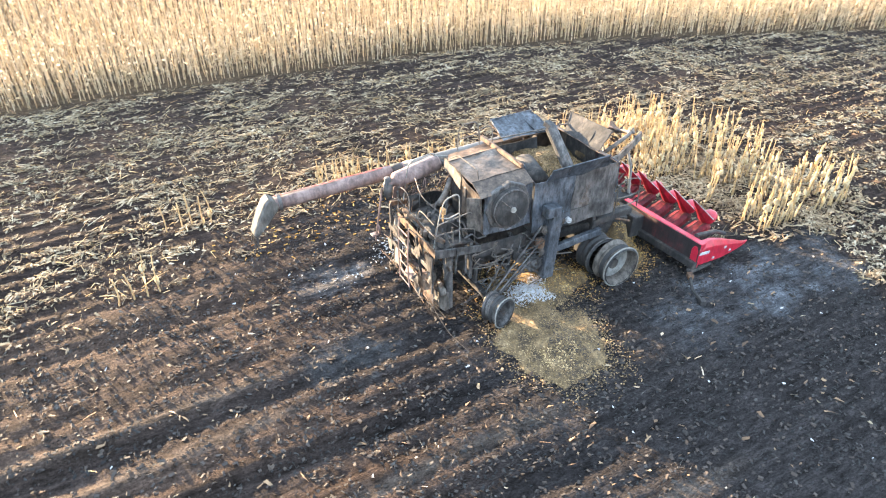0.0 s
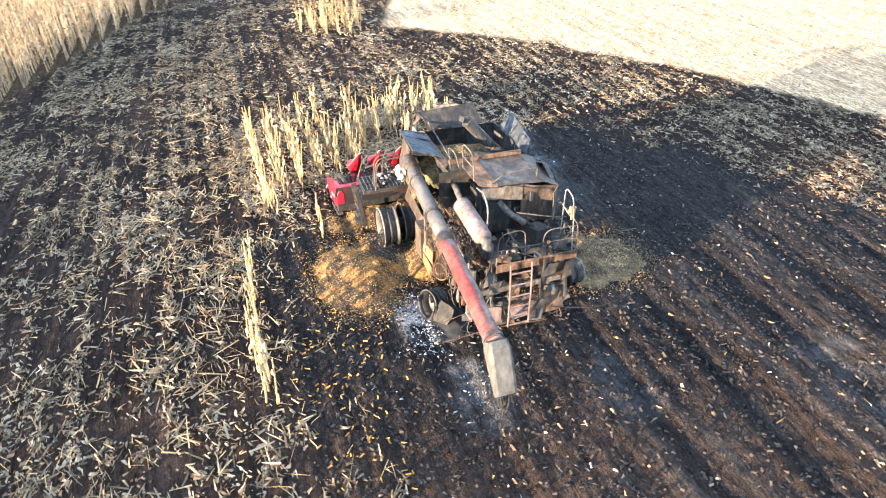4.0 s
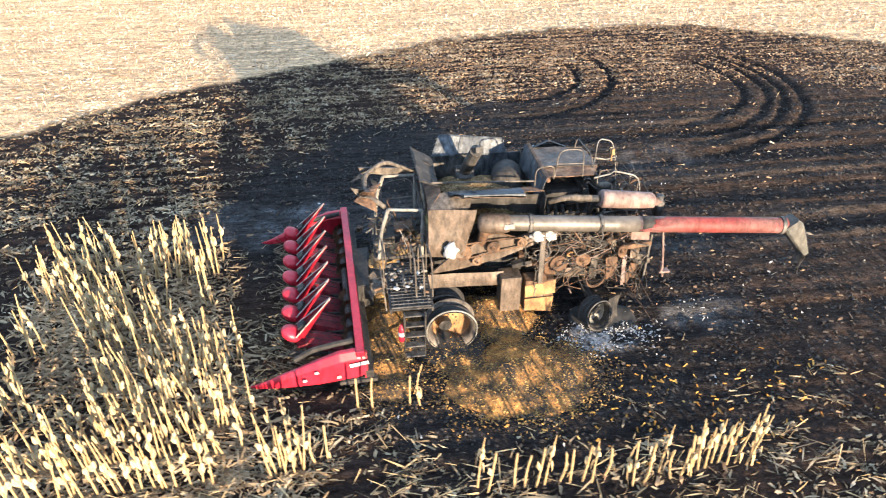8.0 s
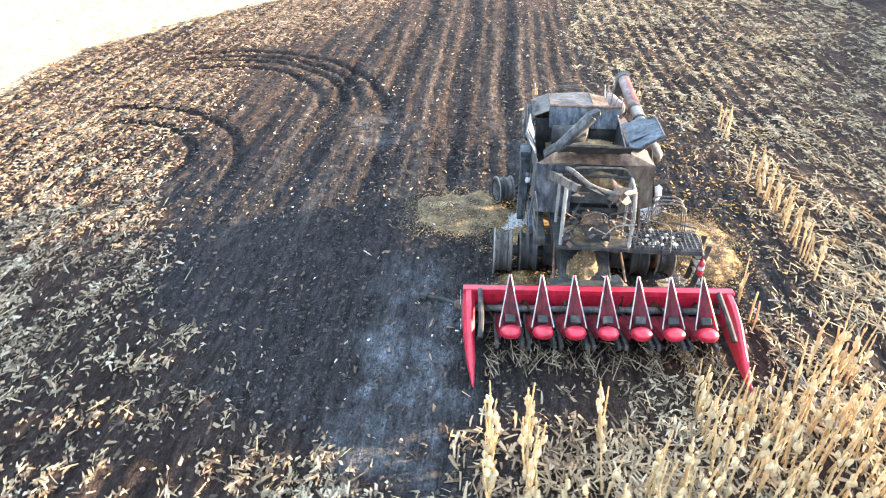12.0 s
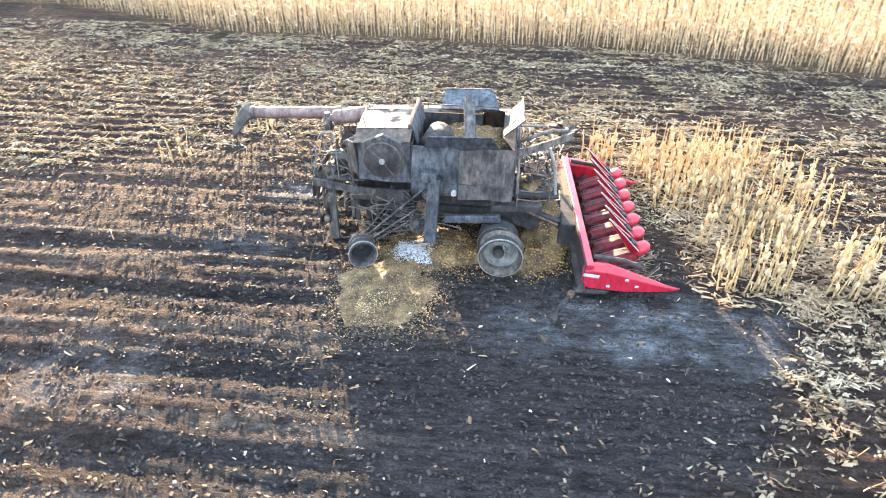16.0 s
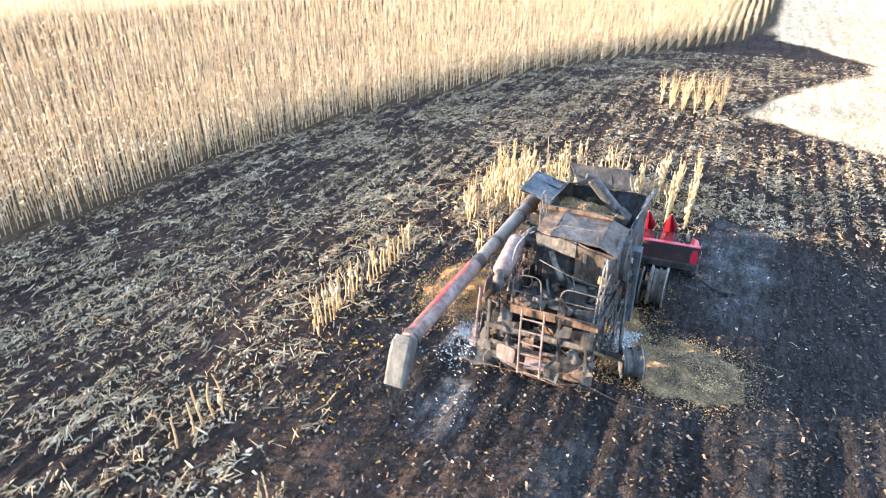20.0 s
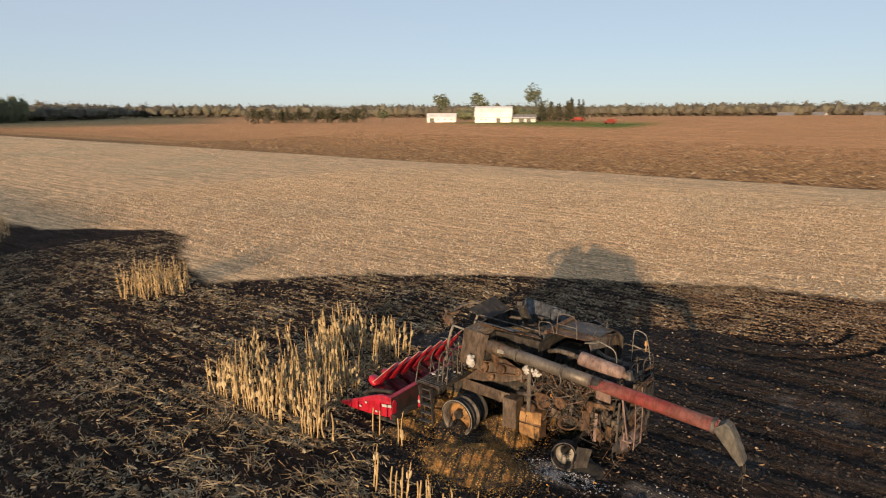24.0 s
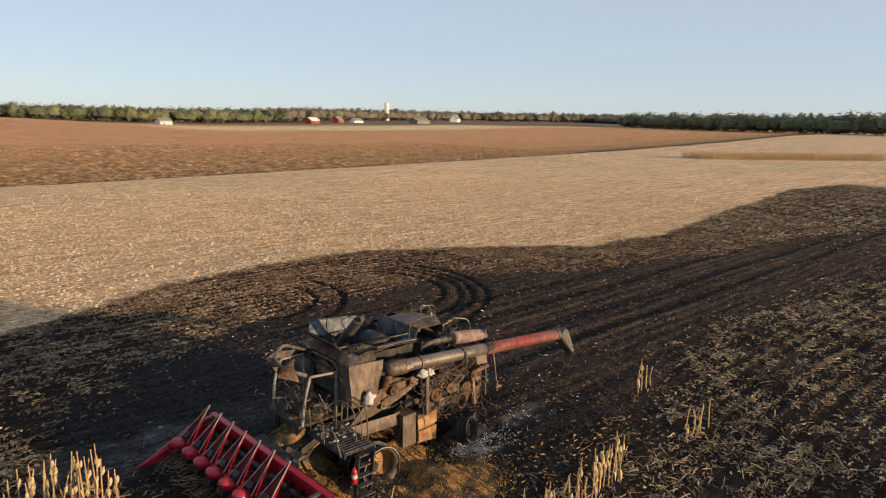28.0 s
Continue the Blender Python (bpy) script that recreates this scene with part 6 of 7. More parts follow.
for pts in ([(-0.7, 0.95, 3.35), (-1.1, 1.05, 3.5), (-1.75, 1.15, 3.5)], [(-2.1, 0.2, 3.45), (-2.35, 0.0, 3.2), (-2.75, -0.3, 3.05)]):
    hp("manifold_pipe", ASHY, lambda b: tube(b, arc_path(pts), 0.08, 9), "scaled exhaust pipe", None, True)

# rear deck, rails and ladder
hp("rear_deck", CHAR, lambda b: sheet(b, [(-2.2, -1.45, 2.2), (-2.2, -0.1, 2.2), (-3.55, -0.1, 2.18), (-3.9, -1.45, 2.16)], 0.04, 8, 0.05, 37), "sooty rear deck plate")
hp("rear_deck", STEEL, lambda b: sheet(b, [(-2.6, 0.0, 2.1), (-2.6, 0.8, 2.1), (-3.7, 0.8, 2.05), (-3.7, 0.0, 2.08)], 0.04, 6, 0.06, 38), "buckled deck plate")
hp("deck_edge", STEEL, lambda b: bx(b, (-3.05, -1.48, 2.1), (1.9, 0.06, 0.22)))
hp("deck_edge", RUST, lambda b: bx(b, (-3.98, -0.35, 2.1), (0.06, 2.3, 0.2)))
hp("rear_bin", CHAR, lambda b: (bx(b, (-2.9, -0.7, 2.42), (0.7, 0.5, 0.4), (3, 4, 12)), tube(b, [(-3.3, -1.0, 2.3), (-2.5, -0.2, 2.9)], 0.05, 7)), "charred box on the deck")
def rail(pts, r=0.017, mat=ASHY, name="hand_rail", label=""):
    return hp(name, mat, lambda b: tube(b, arc_path(pts, 4), r, 6), label)
rail([(-2.3, -1.46, 2.25), (-2.35, -1.46, 3.1), (-3.3, -1.46, 3.0), (-3.95, -1.46, 2.95), (-3.95, -1.46, 2.2)])
rail([(-3.95, -1.46, 2.65), (-3.1, -1.46, 2.62), (-2.3, -1.46, 2.65)])
rail([(-3.97, -1.4, 2.95), (-3.97, -0.5, 3.0), (-3.97, -0.45, 2.2)])
rail([(-3.97, 0.0, 2.2), (-3.97, 0.05, 3.15), (-3.97, 0.75, 3.1), (-3.97, 0.8, 2.2)])
rail([(-3.97, -1.4, 2.6), (-3.97, 0.78, 2.62)])
rail([(-0.85, 0.75, 3.95), (-0.9, 0.8, 4.72), (-1.55, 0.75, 4.68), (-1.6, 0.72, 3.9)])
rail([(-0.88, 0.77, 4.32), (-1.58, 0.74, 4.28)])
rail([(-1.9, -0.95, 3.9), (-1.95, -0.95, 4.2), (-2.0, 0.0, 4.22), (-2.0, 0.4, 3.95)])
rail([(-0.3, 0.9, 3.8), (-0.28, 1.0, 4.35), (-0.75, 0.95, 4.38), (-0.8, 0.85, 3.95)])
rail([(-1.9, 0.75, 3.85), (-2.6, 0.8, 3.78), (-3.4, 0.9, 3.65), (-3.6, 1.0, 2.4)], 0.022, PALE)
rail([(-3.4, -1.3, 3.0), (-3.9, -0.6, 3.35), (-3.6, 0.2, 3.5)], 0.018)
for v in (-0.15, 0.45):
    rail([(-4.15, v, 2.2), (-4.25, v, 1.4), (-4.22, v, 0.45)], 0.028, PINK, "ladder_stile")
for k in range(6):
    hp("ladder_rung", PINK, lambda b: tube(b, [(-4.22, -0.15, 0.5 + k * 0.3), (-4.22, 0.45, 0.5 + k * 0.3)], 0.022, 6))
hp("rear_crossmember", ASHY, lambda b: bx(b, (-3.95, 0.2, 1.55), (0.12, 2.6, 0.12)))
hp("rear_crossmember", RUST, lambda b: bx(b, (-3.9, 0.2, 0.95), (0.10, 2.2, 0.12)))
for v, m in ((-1.25, STEEL), (-0.55, CHAR), (0.85, ASHY), (1.4, STEEL)):
    hp("rear_post", m, lambda b: bx(b, (-3.92 + rnd.gauss(0, 0.04), v, 1.55), (0.09, 0.08, 1.25), (rnd.gauss(0, 4), rnd.gauss(0, 4), 0)))
for k in range(16):
    c = Vector((-3.95 + rnd.gauss(0, 0.12), rnd.uniform(-1.5, 1.6), rnd.uniform(0.45, 1.9)))
    e = [Vector((rnd.gauss(0, 0.05), sy * rnd.uniform(0.08, 0.28), sz * rnd.uniform(0.06, 0.25))) for sy, sz in ((-1, -1), (1, -1), (1, 1), (-1, 1))]
    hp("torn_sheet", rnd.choice((ASHY, RUST, CHAR, STEEL)), lambda b: sheet(b, [c + o for o in e], 0.012, 4, 0.12, 60 + k))
hp("rear_panel", PINK, lambda b: sheet(b, [(-4.1, 0.62, 0.62), (-4.0, 1.12, 0.66), (-3.95, 1.15, 1.12), (-4.05, 0.6, 1.08)], 0.02, 5, 0.05, 81), "bare heat-bleached plate")
hp("rear_panel", PINK, lambda b: sheet(b, [(-4.0, -0.5, 0.62), (-4.15, 0.3, 0.6), (-3.7, 0.35, 1.0), (-3.6, -0.5, 1.02)], 0.02, 6, 0.08, 82), "bleached sheet hanging from the tail")
hp("rear_panel", STEEL, lambda b: sheet(b, [(-3.6, -1.25, 0.3), (-3.5, -0.85, 0.35), (-3.3, -0.85, 0.85), (-3.4, -1.3, 0.8)], 0.02, 5, 0.06, 83), "bent grey plate hanging low")
hp("rear_panel", RUST, lambda b: sheet(b, [(-4.0, -1.3, 0.55), (-4.05, -0.4, 0.5), (-3.95, -0.45, 1.15), (-3.9, -1.2, 1.2)], 0.02, 6, 0.12, 41), "torn rusty sheet")
hp("rear_panel", ASHY, lambda b: sheet(b, [(-4.05, 0.55, 0.45), (-3.9, 1.35, 0.6), (-3.85, 1.3, 1.2), (-4.0, 0.6, 1.1)], 0.02, 6, 0.15, 42), "torn pale sheet")
hp("rear_leg", STEEL, lambda b: bx(b, (-3.3, -1.3, 1.2), (0.3, 0.16, 1.9)))
hp("rear_leg", STEEL, lambda b: bx(b, (-2.4, -1.35, 1.65), (0.16, 0.12, 1.1)))
hp("foot_casting", ASHY, lambda b: bx(b, (-3.4, -1.25, 0.55), (0.34, 0.3, 0.6), (0, 12, 20)))
hp("muffler", PINK, lambda b: lathe(b, [(0.02, -0.75), (0.20, -0.75), (0.235, -0.70), (0.235, 0.65), (0.2, 0.72), (0.12, 0.74), (0.12, 0.95)], (-2.7, 1.17, 3.38), (-1, -0.05, -0.16), 20), "pale scaled muffler drum", None, True)
hp("exhaust_pipe", STEEL, lambda b: tube(b, arc_path([(-1.95, 1.2, 3.5), (-1.6, 1.0, 3.4), (-1.3, 0.6, 3.1)]), 0.09, 8))
hp("air_cleaner", STEEL, lambda b: lathe(b, [(0.02, -0.25), (0.13, -0.25), (0.15, 0.1), (0.10, 0.16), (0.10, 0.3), (0.02, 0.3)], (-3.62, 1.12, 3.12), (0, 0, 1), 14), "", None, True)

for k in range(44):
    c = (rnd.uniform(-3.85, -2.3), rnd.uniform(-1.45, 0.9), rnd.choice((rnd.uniform(2.2, 2.4), rnd.uniform(1.1, 2.0))))
    hp("deck_scrap", rnd.choice((CHAR, RUST, ASHY, STEEL, BRONZE)), lambda b: bx(b, c, (rnd.uniform(0.06, 0.4), rnd.uniform(0.05, 0.3), rnd.uniform(0.03, 0.22)), (rnd.uniform(-30, 30), rnd.uniform(-30, 30), rnd.uniform(0, 90))))
for k in range(16):
    a = Vector((rnd.uniform(-3.9, -2.3), rnd.uniform(-1.5, 0.6), rnd.uniform(2.15, 2.35)))
    e = a + Vector((rnd.gauss(0, 0.5), rnd.gauss(0, 0.4), rnd.uniform(0.0, 0.6)))
    hp("bent_pipe", rnd.choice((ASHY, STEEL, RUST)), lambda b: tube(b, arc_path([a, (a + e) / 2 + Vector((0, 0, rnd.uniform(-0.1, 0.3))), e], 4), rnd.choice((0.015, 0.025, 0.04)), 6))
for u, v, z, s in ((-3.75, -0.95, 1.15, 0.22), (-3.85, -0.55, 0.85, 0.17), (-3.6, -1.3, 0.95, 0.19), (-3.7, 0.4, 1.0, 0.18)):
    hp("scaled_casting", ASHY, lambda b: lathe(b, [(0.02, -s), (s * 0.5, -s * 0.9), (s * 0.8, -s * 0.3), (s * 0.6, s * 0.2), (s * 0.75, s * 0.6), (s * 0.3, s), (0.02, s)], (u, v, z), (rnd.gauss(0, 1), rnd.gauss(0, 1), rnd.gauss(0, 1)), 9), "ash-pale melted casting", None, True)
for u in (-3.6, -3.1, -2.7, -1.6, -0.8):
    hp("deck_brace", STEEL, lambda b: bx(b, (u, -1.47, 1.75), (0.07, 0.07, 0.7), (rnd.gauss(0, 5), rnd.gauss(0, 5), 0)))

# right side: lift leg, drives and rods
hp("elevator_leg", BLUED, lambda b: (bx(b, (0.12, -1.72, 1.68), (0.36, 0.26, 2.2), (0, 4, 0)), bx(b, (0.04, -1.72, 2.80), (0.46, 0.3, 0.3), (0, 4, 0))), "blue-grey clean grain elevator")
hp("side_beam", BLUED, lambda b: bx(b, (1.3, -1.5, 1.35), (1.7, 0.16, 0.22), (0, -4, 0)))
hp("side_beam", CHAR, lambda b: bx(b, (2.6, -1.35, 1.75), (1.5, 0.3, 0.2), (0, -2, 0)))
for u, z, r, mat in ((-0.05, 2.15, 0.13, ASHY), (-0.2, 1.75, 0.16, RUST), (-0.05, 1.45, 0.15, ASHY), (-0.35, 1.1, 0.26, STEEL), (-0.9, 1.55, 0.2, CHAR), (0.5, 2.3, 0.09, ASHY), (0.75, 2.25, 0.08, WHITE)):
    hp("drive_pulley", mat, lambda b: lathe(b, [(0.02, 0.1), (r * 0.35, 0.1), (r * 0.4, 0.04), (r * 0.85, 0.03), (r, 0.07), (r * 0.92, 0.0), (r, -0.07), (0.02, -0.07)], (u, -1.62, z), (0, -1, 0), 18), "", None, True)
for a, b_ in (((-1.9, -1.9, 0.75), (-0.15, -1.6, 2.3)), ((-1.7, -1.9, 0.7), (0.0, -1.6, 1.9)), ((-1.6, -1.85, 0.6), (-0.3, -1.6, 1.4)), ((-2.0, -1.7, 0.7), (-1.0, -1.5, 2.0))):
    hp("steering_rod", STEEL, lambda b: tube(b, [a, b_], 0.03, 6))
for u in (-2.2, -1.1, 1.9):
    hp("frame_post", CHAR, lambda b: bx(b, (u, -1.4, 1.6), (0.12, 0.12, 1.3)))
hp("lower_shield", CHAR, lambda b: sheet(b, [(-2.3, -1.5, 1.8), (-0.6, -1.5, 1.75), (-0.6, -1.5, 2.2), (-2.3, -1.5, 2.2)], 0.02, 8, 0.05, 44))

def lump(b, c, r, seed):
    """A melted, uneven casting."""
    made = bmesh.ops.create_icosphere(b, subdivisions=3 if max(r) > 0.1 else 1, radius=1.0)["verts"]
    for v in made:
        k = 1 + 0.55 * noise.noise(v.co * 1.6 + Vector((seed, 0, 0))) + 0.25 * noise.noise(v.co * 4.0 + Vector((0, seed, 0)))
        v.co = Vector(c) + Vector((v.co.x * r[0], v.co.y * r[1], v.co.z * r[2])) * k


# left side: belts, pulleys, battery box, hoses
hp("side_shield", BRONZE, lambda b: sheet(b, [(0.5, 1.5, 1.25), (2.5, 1.5, 1.3), (2.5, 1.42, 1.68), (0.5, 1.42, 1.62)], 0.02, 6, 0.05, 45))
hp("tool_box", BRONZE, lambda b: bx(b, (0.34, 1.5, 1.05), (0.54, 0.5, 1.08)), "grey battery box")
fuel = hp("fuel_box", RUST, lambda b: bx(b, (-0.46, 1.45, 0.88), (0.78, 0.42, 1.0)), "orange-rusted box with loose lids")
hp("box_lid", ORANGE, lambda b: sheet(b, [(-0.88, 1.70, 0.96), (-0.06, 1.69, 0.90), (-0.06, 1.67, 1.24), (-0.88, 1.68, 1.38)], 0.02, 4, 0.03, 71), "loose orange lid", fuel)
hp("box_lid", ORANGE, lambda b: sheet(b, [(-0.82, 1.73, 0.36), (-0.08, 1.73, 0.48), (-0.06, 1.69, 0.84), (-0.84, 1.69, 0.86)], 0.02, 4, 0.04, 72), "loose orange lid", fuel)
for u, z, r in ((1.61, 2.40, 0.22), (0.84, 2.50, 0.17), (0.10, 2.58, 0.13), (-0.93, 1.84, 0.24), (1.25, 2.12, 0.13)):
    hp("belt_pulley", RUST, lambda b: lathe(b, [(0.02, 0.12), (r * 0.3, 0.12), (r * 0.32, 0.05), (r * 0.8, 0.04), (r, 0.08), (r * 0.9, 0.0), (r, -0.08), (0.02, -0.08)], (u, 1.54, z), (0, 1, 0), 20), "", None, True)
hp("body_backing", CHAR, lambda b: sheet(b, [(-3.5, 0.85, 0.9), (0.9, 0.85, 0.9), (0.9, 0.85, 2.7), (-3.5, 0.85, 2.6)], 0.02, 8, 0.1, 73), "soot-black inner side")
def guard(b):
    """A long tapered belt guard with its raised triangular middle."""
    outline = [(2.45, 1.72), (1.9, 2.22), (1.35, 2.52), (0.95, 2.86), (0.7, 2.86), (0.3, 2.62), (-0.95, 3.0), (-1.05, 2.82), (-0.2, 2.38), (0.6, 2.06), (1.6, 1.82)]
    faces = [[b.verts.new((u, v, z)) for u, z in outline] for v in (1.40, 1.46)]
    b.faces.new(faces[0])
    b.faces.new(faces[1][::-1])
    for k in range(len(outline)):
        m = (k + 1) % len(outline)
        b.faces.new([faces[0][k], faces[0][m], faces[1][m], faces[1][k]])


hp("drive_plate", BRONZE, guard, "long browned belt guard plate")
for pts in ([(1.61, 1.56, 2.62), (0.84, 1.56, 2.70), (0.1, 1.56, 2.71)], [(1.61, 1.56, 2.18), (0.84, 1.56, 2.32), (0.1, 1.56, 2.45)], [(1.75, 1.5, 2.25), (0.86, 1.5, 2.92), (0.2, 1.5, 2.68)]):
    hp("drive_belt", RUST, lambda b: tube(b, arc_path(pts), 0.02, 5))
hp("pale_housing", WHITE, lambda b: lump(b, (1.95, 1.80, 2.62), (0.19, 0.15, 0.21), 3.0), "melted white housing", None, True)
hp("pale_housing", WHITE, lambda b: (lump(b, (-0.30, 1.66, 2.80), (0.20, 0.13, 0.13), 7.0), lump(b, (-0.62, 1.62, 2.74), (0.15, 0.12, 0.12), 11.0)), "white scaled pump body", None, True)
rail([(-2.9, -1.4, 2.2), (-2.95, -1.4, 3.7), (-3.55, -1.4, 3.6), (-3.75, -1.38, 3.1), (-3.95, -1.35, 2.2)], 0.02, PALE)
rail([(-2.95, -1.4, 3.1), (-3.4, -1.4, 3.02), (-3.75, -1.38, 3.1)], 0.017, PALE)
hp("work_lamp", ORANGE, lambda b: (bx(b, (-3.6, -1.38, 3.28), (0.13, 0.16, 0.18), (8, 0, 15)), bx(b, (-3.6, -1.38, 3.1), (0.05, 0.06, 0.25))), "scorched yellowish work lamp")
hp("prop_post", ASHY, lambda b: bx(b, (-0.41, 1.72, 2.15), (0.13, 0.08, 1.6), (0, 1, 0)), "pale upright strut")

for k in range(150):
    u0, z0 = rnd.uniform(-3.2, -0.5), rnd.uniform(1.4, 2.9)
    v0 = rnd.uniform(0.95, 1.62)
    pts = [(u0, v0, z0)]
    for j in range(rnd.randint(3, 6)):
        u0 = max(-3.8, min(-0.3, u0 + rnd.gauss(0, 0.35)))
        v0 = max(0.8, min(1.72, v0 + rnd.gauss(0, 0.16)))
        z0 = max(0.9, min(3.0, z0 + rnd.gauss(-0.06, 0.28)))
        pts.append((u0, v0, z0))
    hp("hose", rnd.choice((STEEL, RUST, ASHY, CHAR, CHAR, RUST, PINK)), lambda b: tube(b, arc_path(pts, 4), rnd.choice((0.006, 0.009, 0.011, 0.016)), 5))
for u, v, z, w, h, m in ((-0.75, 1.55, 1.75, 0.28, 0.6, RUST), (-1.35, 1.5, 1.45, 0.4, 0.35, BRONZE), (-1.9, 1.6, 1.6, 0.16, 0.75, ASHY), (-2.5, 1.5, 1.5, 0.35, 0.5, RUST), (-3.0, 1.55, 1.35, 0.14, 0.8, PINK), (-3.35, 1.45, 1.75, 0.3, 0.3, BRONZE), (-2.2, 1.4, 2.2, 0.45, 0.25, CHAR), (-1.1, 1.4, 2.25, 0.35, 0.3, CHAR), (-3.5, 1.3, 1.2, 0.3, 0.45, RUST)):
    hp("torn_plate", m, lambda b: sheet(b, [(u - w / 2, v, z - h / 2), (u + w / 2, v + rnd.gauss(0, 0.06), z - h / 2 + rnd.gauss(0, 0.05)), (u + w / 2 + rnd.gauss(0, 0.04), v - 0.04, z + h / 2), (u - w / 2, v + rnd.gauss(0, 0.05), z + h / 2)], 0.014, 4, 0.06, u))
for u, z, r in ((-1.55, 1.95, 0.2), (-2.75, 1.95, 0.16), (-0.45, 1.45, 0.17)):
    hp("belt_pulley", RUST, lambda b: lathe(b, [(0.02, 0.1), (r * 0.3, 0.1), (r * 0.32, 0.04), (r * 0.8, 0.03), (r, 0.07), (r * 0.9, 0.0), (r, -0.07), (0.02, -0.07)], (u, 1.62, z), (0.1, 1, 0), 18), "", None, True)
for k in range(9):
    c = Vector((rnd.uniform(-2.4, 0.1), rnd.uniform(1.35, 1.75), rnd.uniform(1.35, 2.35)))
    r, turns = rnd.uniform(0.10, 0.30), rnd.uniform(0.7, 1.6)
    tip, ph = rnd.uniform(-0.5, 0.5), rnd.uniform(0, 6)
    ring = [c + Vector((r * math.cos(ph + a), tip * r * math.cos(a) + 0.05 * a / 6, r * (0.7 + 0.05 * k % 0.3) * math.sin(ph + a))) for a in [j * turns * math.tau / 22 for j in range(23)]]
    hp("coiled_hose", rnd.choice((ASHY, PALE, ORANGE, RUST, STEEL, CHAR)), lambda b: tube(b, ring, rnd.choice((0.010, 0.014, 0.018)), 5))
for k in range(60):
    u0, z0, v0 = rnd.uniform(-3.8, 0.2), rnd.uniform(1.0, 2.4), rnd.uniform(0.85, 1.5)
    s = (rnd.uniform(0.05, 0.4), rnd.uniform(0.04, 0.2), rnd.uniform(0.04, 0.3))
    hp("bracket", rnd.choice((RUST, ASHY, CHAR, STEEL)), lambda b: bx(b, (u0, v0, z0), s, (rnd.uniform(-20, 20), rnd.uniform(-25, 25), rnd.uniform(-15, 15))))
for k in range(24):
    v0, z0 = rnd.uniform(-1.3, 1.5), rnd.uniform(0.5, 2.0)
    pts = [(-3.9 + rnd.gauss(0, 0.12), v0 + rnd.gauss(0, 0.22) * j, max(0.25, z0 - 0.18 * j + rnd.gauss(0, 0.12))) for j in range(5)]
    hp("wire", rnd.choice((RUST, ASHY, CHAR)), lambda b: tube(b, arc_path(pts, 3), 0.012, 5))
for k in range(26):
    v0, z0 = rnd.uniform(-1.5, -1.75), rnd.uniform(1.0, 2.2)
    u0 = rnd.uniform(-2.2, 0.3)
    pts = [(u0 + rnd.gauss(0, 0.2) * j, v0, max(0.4, z0 - 0.16 * j + rnd.gauss(0, 0.1))) for j in range(5)]
    hp("cable", rnd.choice((STEEL, CHAR, ASHY)), lambda b: tube(b, arc_path(pts, 3), rnd.choice((0.012, 0.02)), 5))

LEVEL["tail"] = False
# unloading auger folded back, with its spout
A0, A1 = Vector((1.15, 1.76, 3.36)), Vector((-6.60, 2.15, 2.90))
def along(t):
    return A0.lerp(A1, t)
aug = hp("unloading_auger", TUBE, lambda b: tube(b, [along(t) for t in (0.0, 0.1, 0.2, 0.3, 0.4, 0.5)], 0.20, 20), "grey scorched auger tube turning red at its end", None, True)
def red_skin(b):
    ax = (A1 - A0).normalized()
    s = ax.cross(Vector((0, 0, 1))).normalized()
    up = s.cross(ax)
    rows = []
    for i in range(7):
        ring = []
        for k in range(21):
            a = radians(-125 + 11 * k) + (0.10 * math.sin(i * 2.3) if k in (0, 20) else 0)
            t0 = 0.545 + 0.035 * math.sin(a - 0.6) + 0.012 * math.sin(5 * a) + 0.008 * math.sin(9 * a + 1)
            p = along(t0 + (1 - t0) * i / 6)
            ring.append(b.verts.new(p + (s * math.cos(a) + up * math.sin(a)) * 0.206))
        rows.append(ring)
    for p, q in zip(rows, rows[1:]):
        for k in range(20):
            b.faces.new([p[k], p[k + 1], q[k + 1], q[k]])
    bmesh.ops.solidify(b, geom=b.faces[:], thickness=0.004)


hp("auger_tube_end", PINK, lambda b: tube(b, [along(t) for t in (0.5, 0.75, 1.0)], 0.199, 20), "bleached tube end", aug, True)
hp("red_paint", FADED, red_skin, "scorched red paint", aug, True)
for t in (0.148, 0.375, 0.985):
    hp("tube_flange", STEEL, lambda b: tube(b, [along(t - 0.006), along(t + 0.006)], 0.235, 20), "", aug)
hp("auger_elbow", BRONZE, lambda b: lathe(b, [(0.02, 0.0), (0.14, 0.02), (0.21, 0.07), (0.245, 0.18), (0.25, 0.55), (0.235, 0.72), (0.21, 0.78)], A0 + Vector((0.15, 0, 0)), A1 - A0, 20), "rusted elbow drum", aug, True)
hp("tube_scorch", CHAR, lambda b: tube(b, [along(0.508), along(0.53), along(0.552)], 0.202, 20, 0.2015), "black scorch where the paint begins", aug, True)
hp("label_plate", PALE, lambda b: bx(b, along(0.075) + Vector((0, 0.245, 0.03)), (0.26, 0.02, 0.13), (8, 0, 2), 0.03), "blank oval plate", aug)
hp("tube_chain", STEEL, lambda b: tube(b, [along(0.375) + Vector((0.03 * math.sin(k), 0.235, 0.1 - 0.07 * k)) for k in range(9)], 0.022, 5), "hanging chain", aug)
hp("pink_panel", PINK, lambda b: (sheet(b, [(-3.27, 1.62, 2.42), (-2.77, 1.62, 2.46), (-2.77, 1.60, 2.84), (-3.24, 1.60, 2.80)], 0.03, 5, 0.03, 84)), "bleached pinkish panel", har)
hp("tail_post", PINK, lambda b: tube(b, arc_path([(-3.6, 1.6, 2.85), (-3.75, 1.62, 2.0), (-3.9, 1.6, 1.15)]), 0.03, 6), "", har)
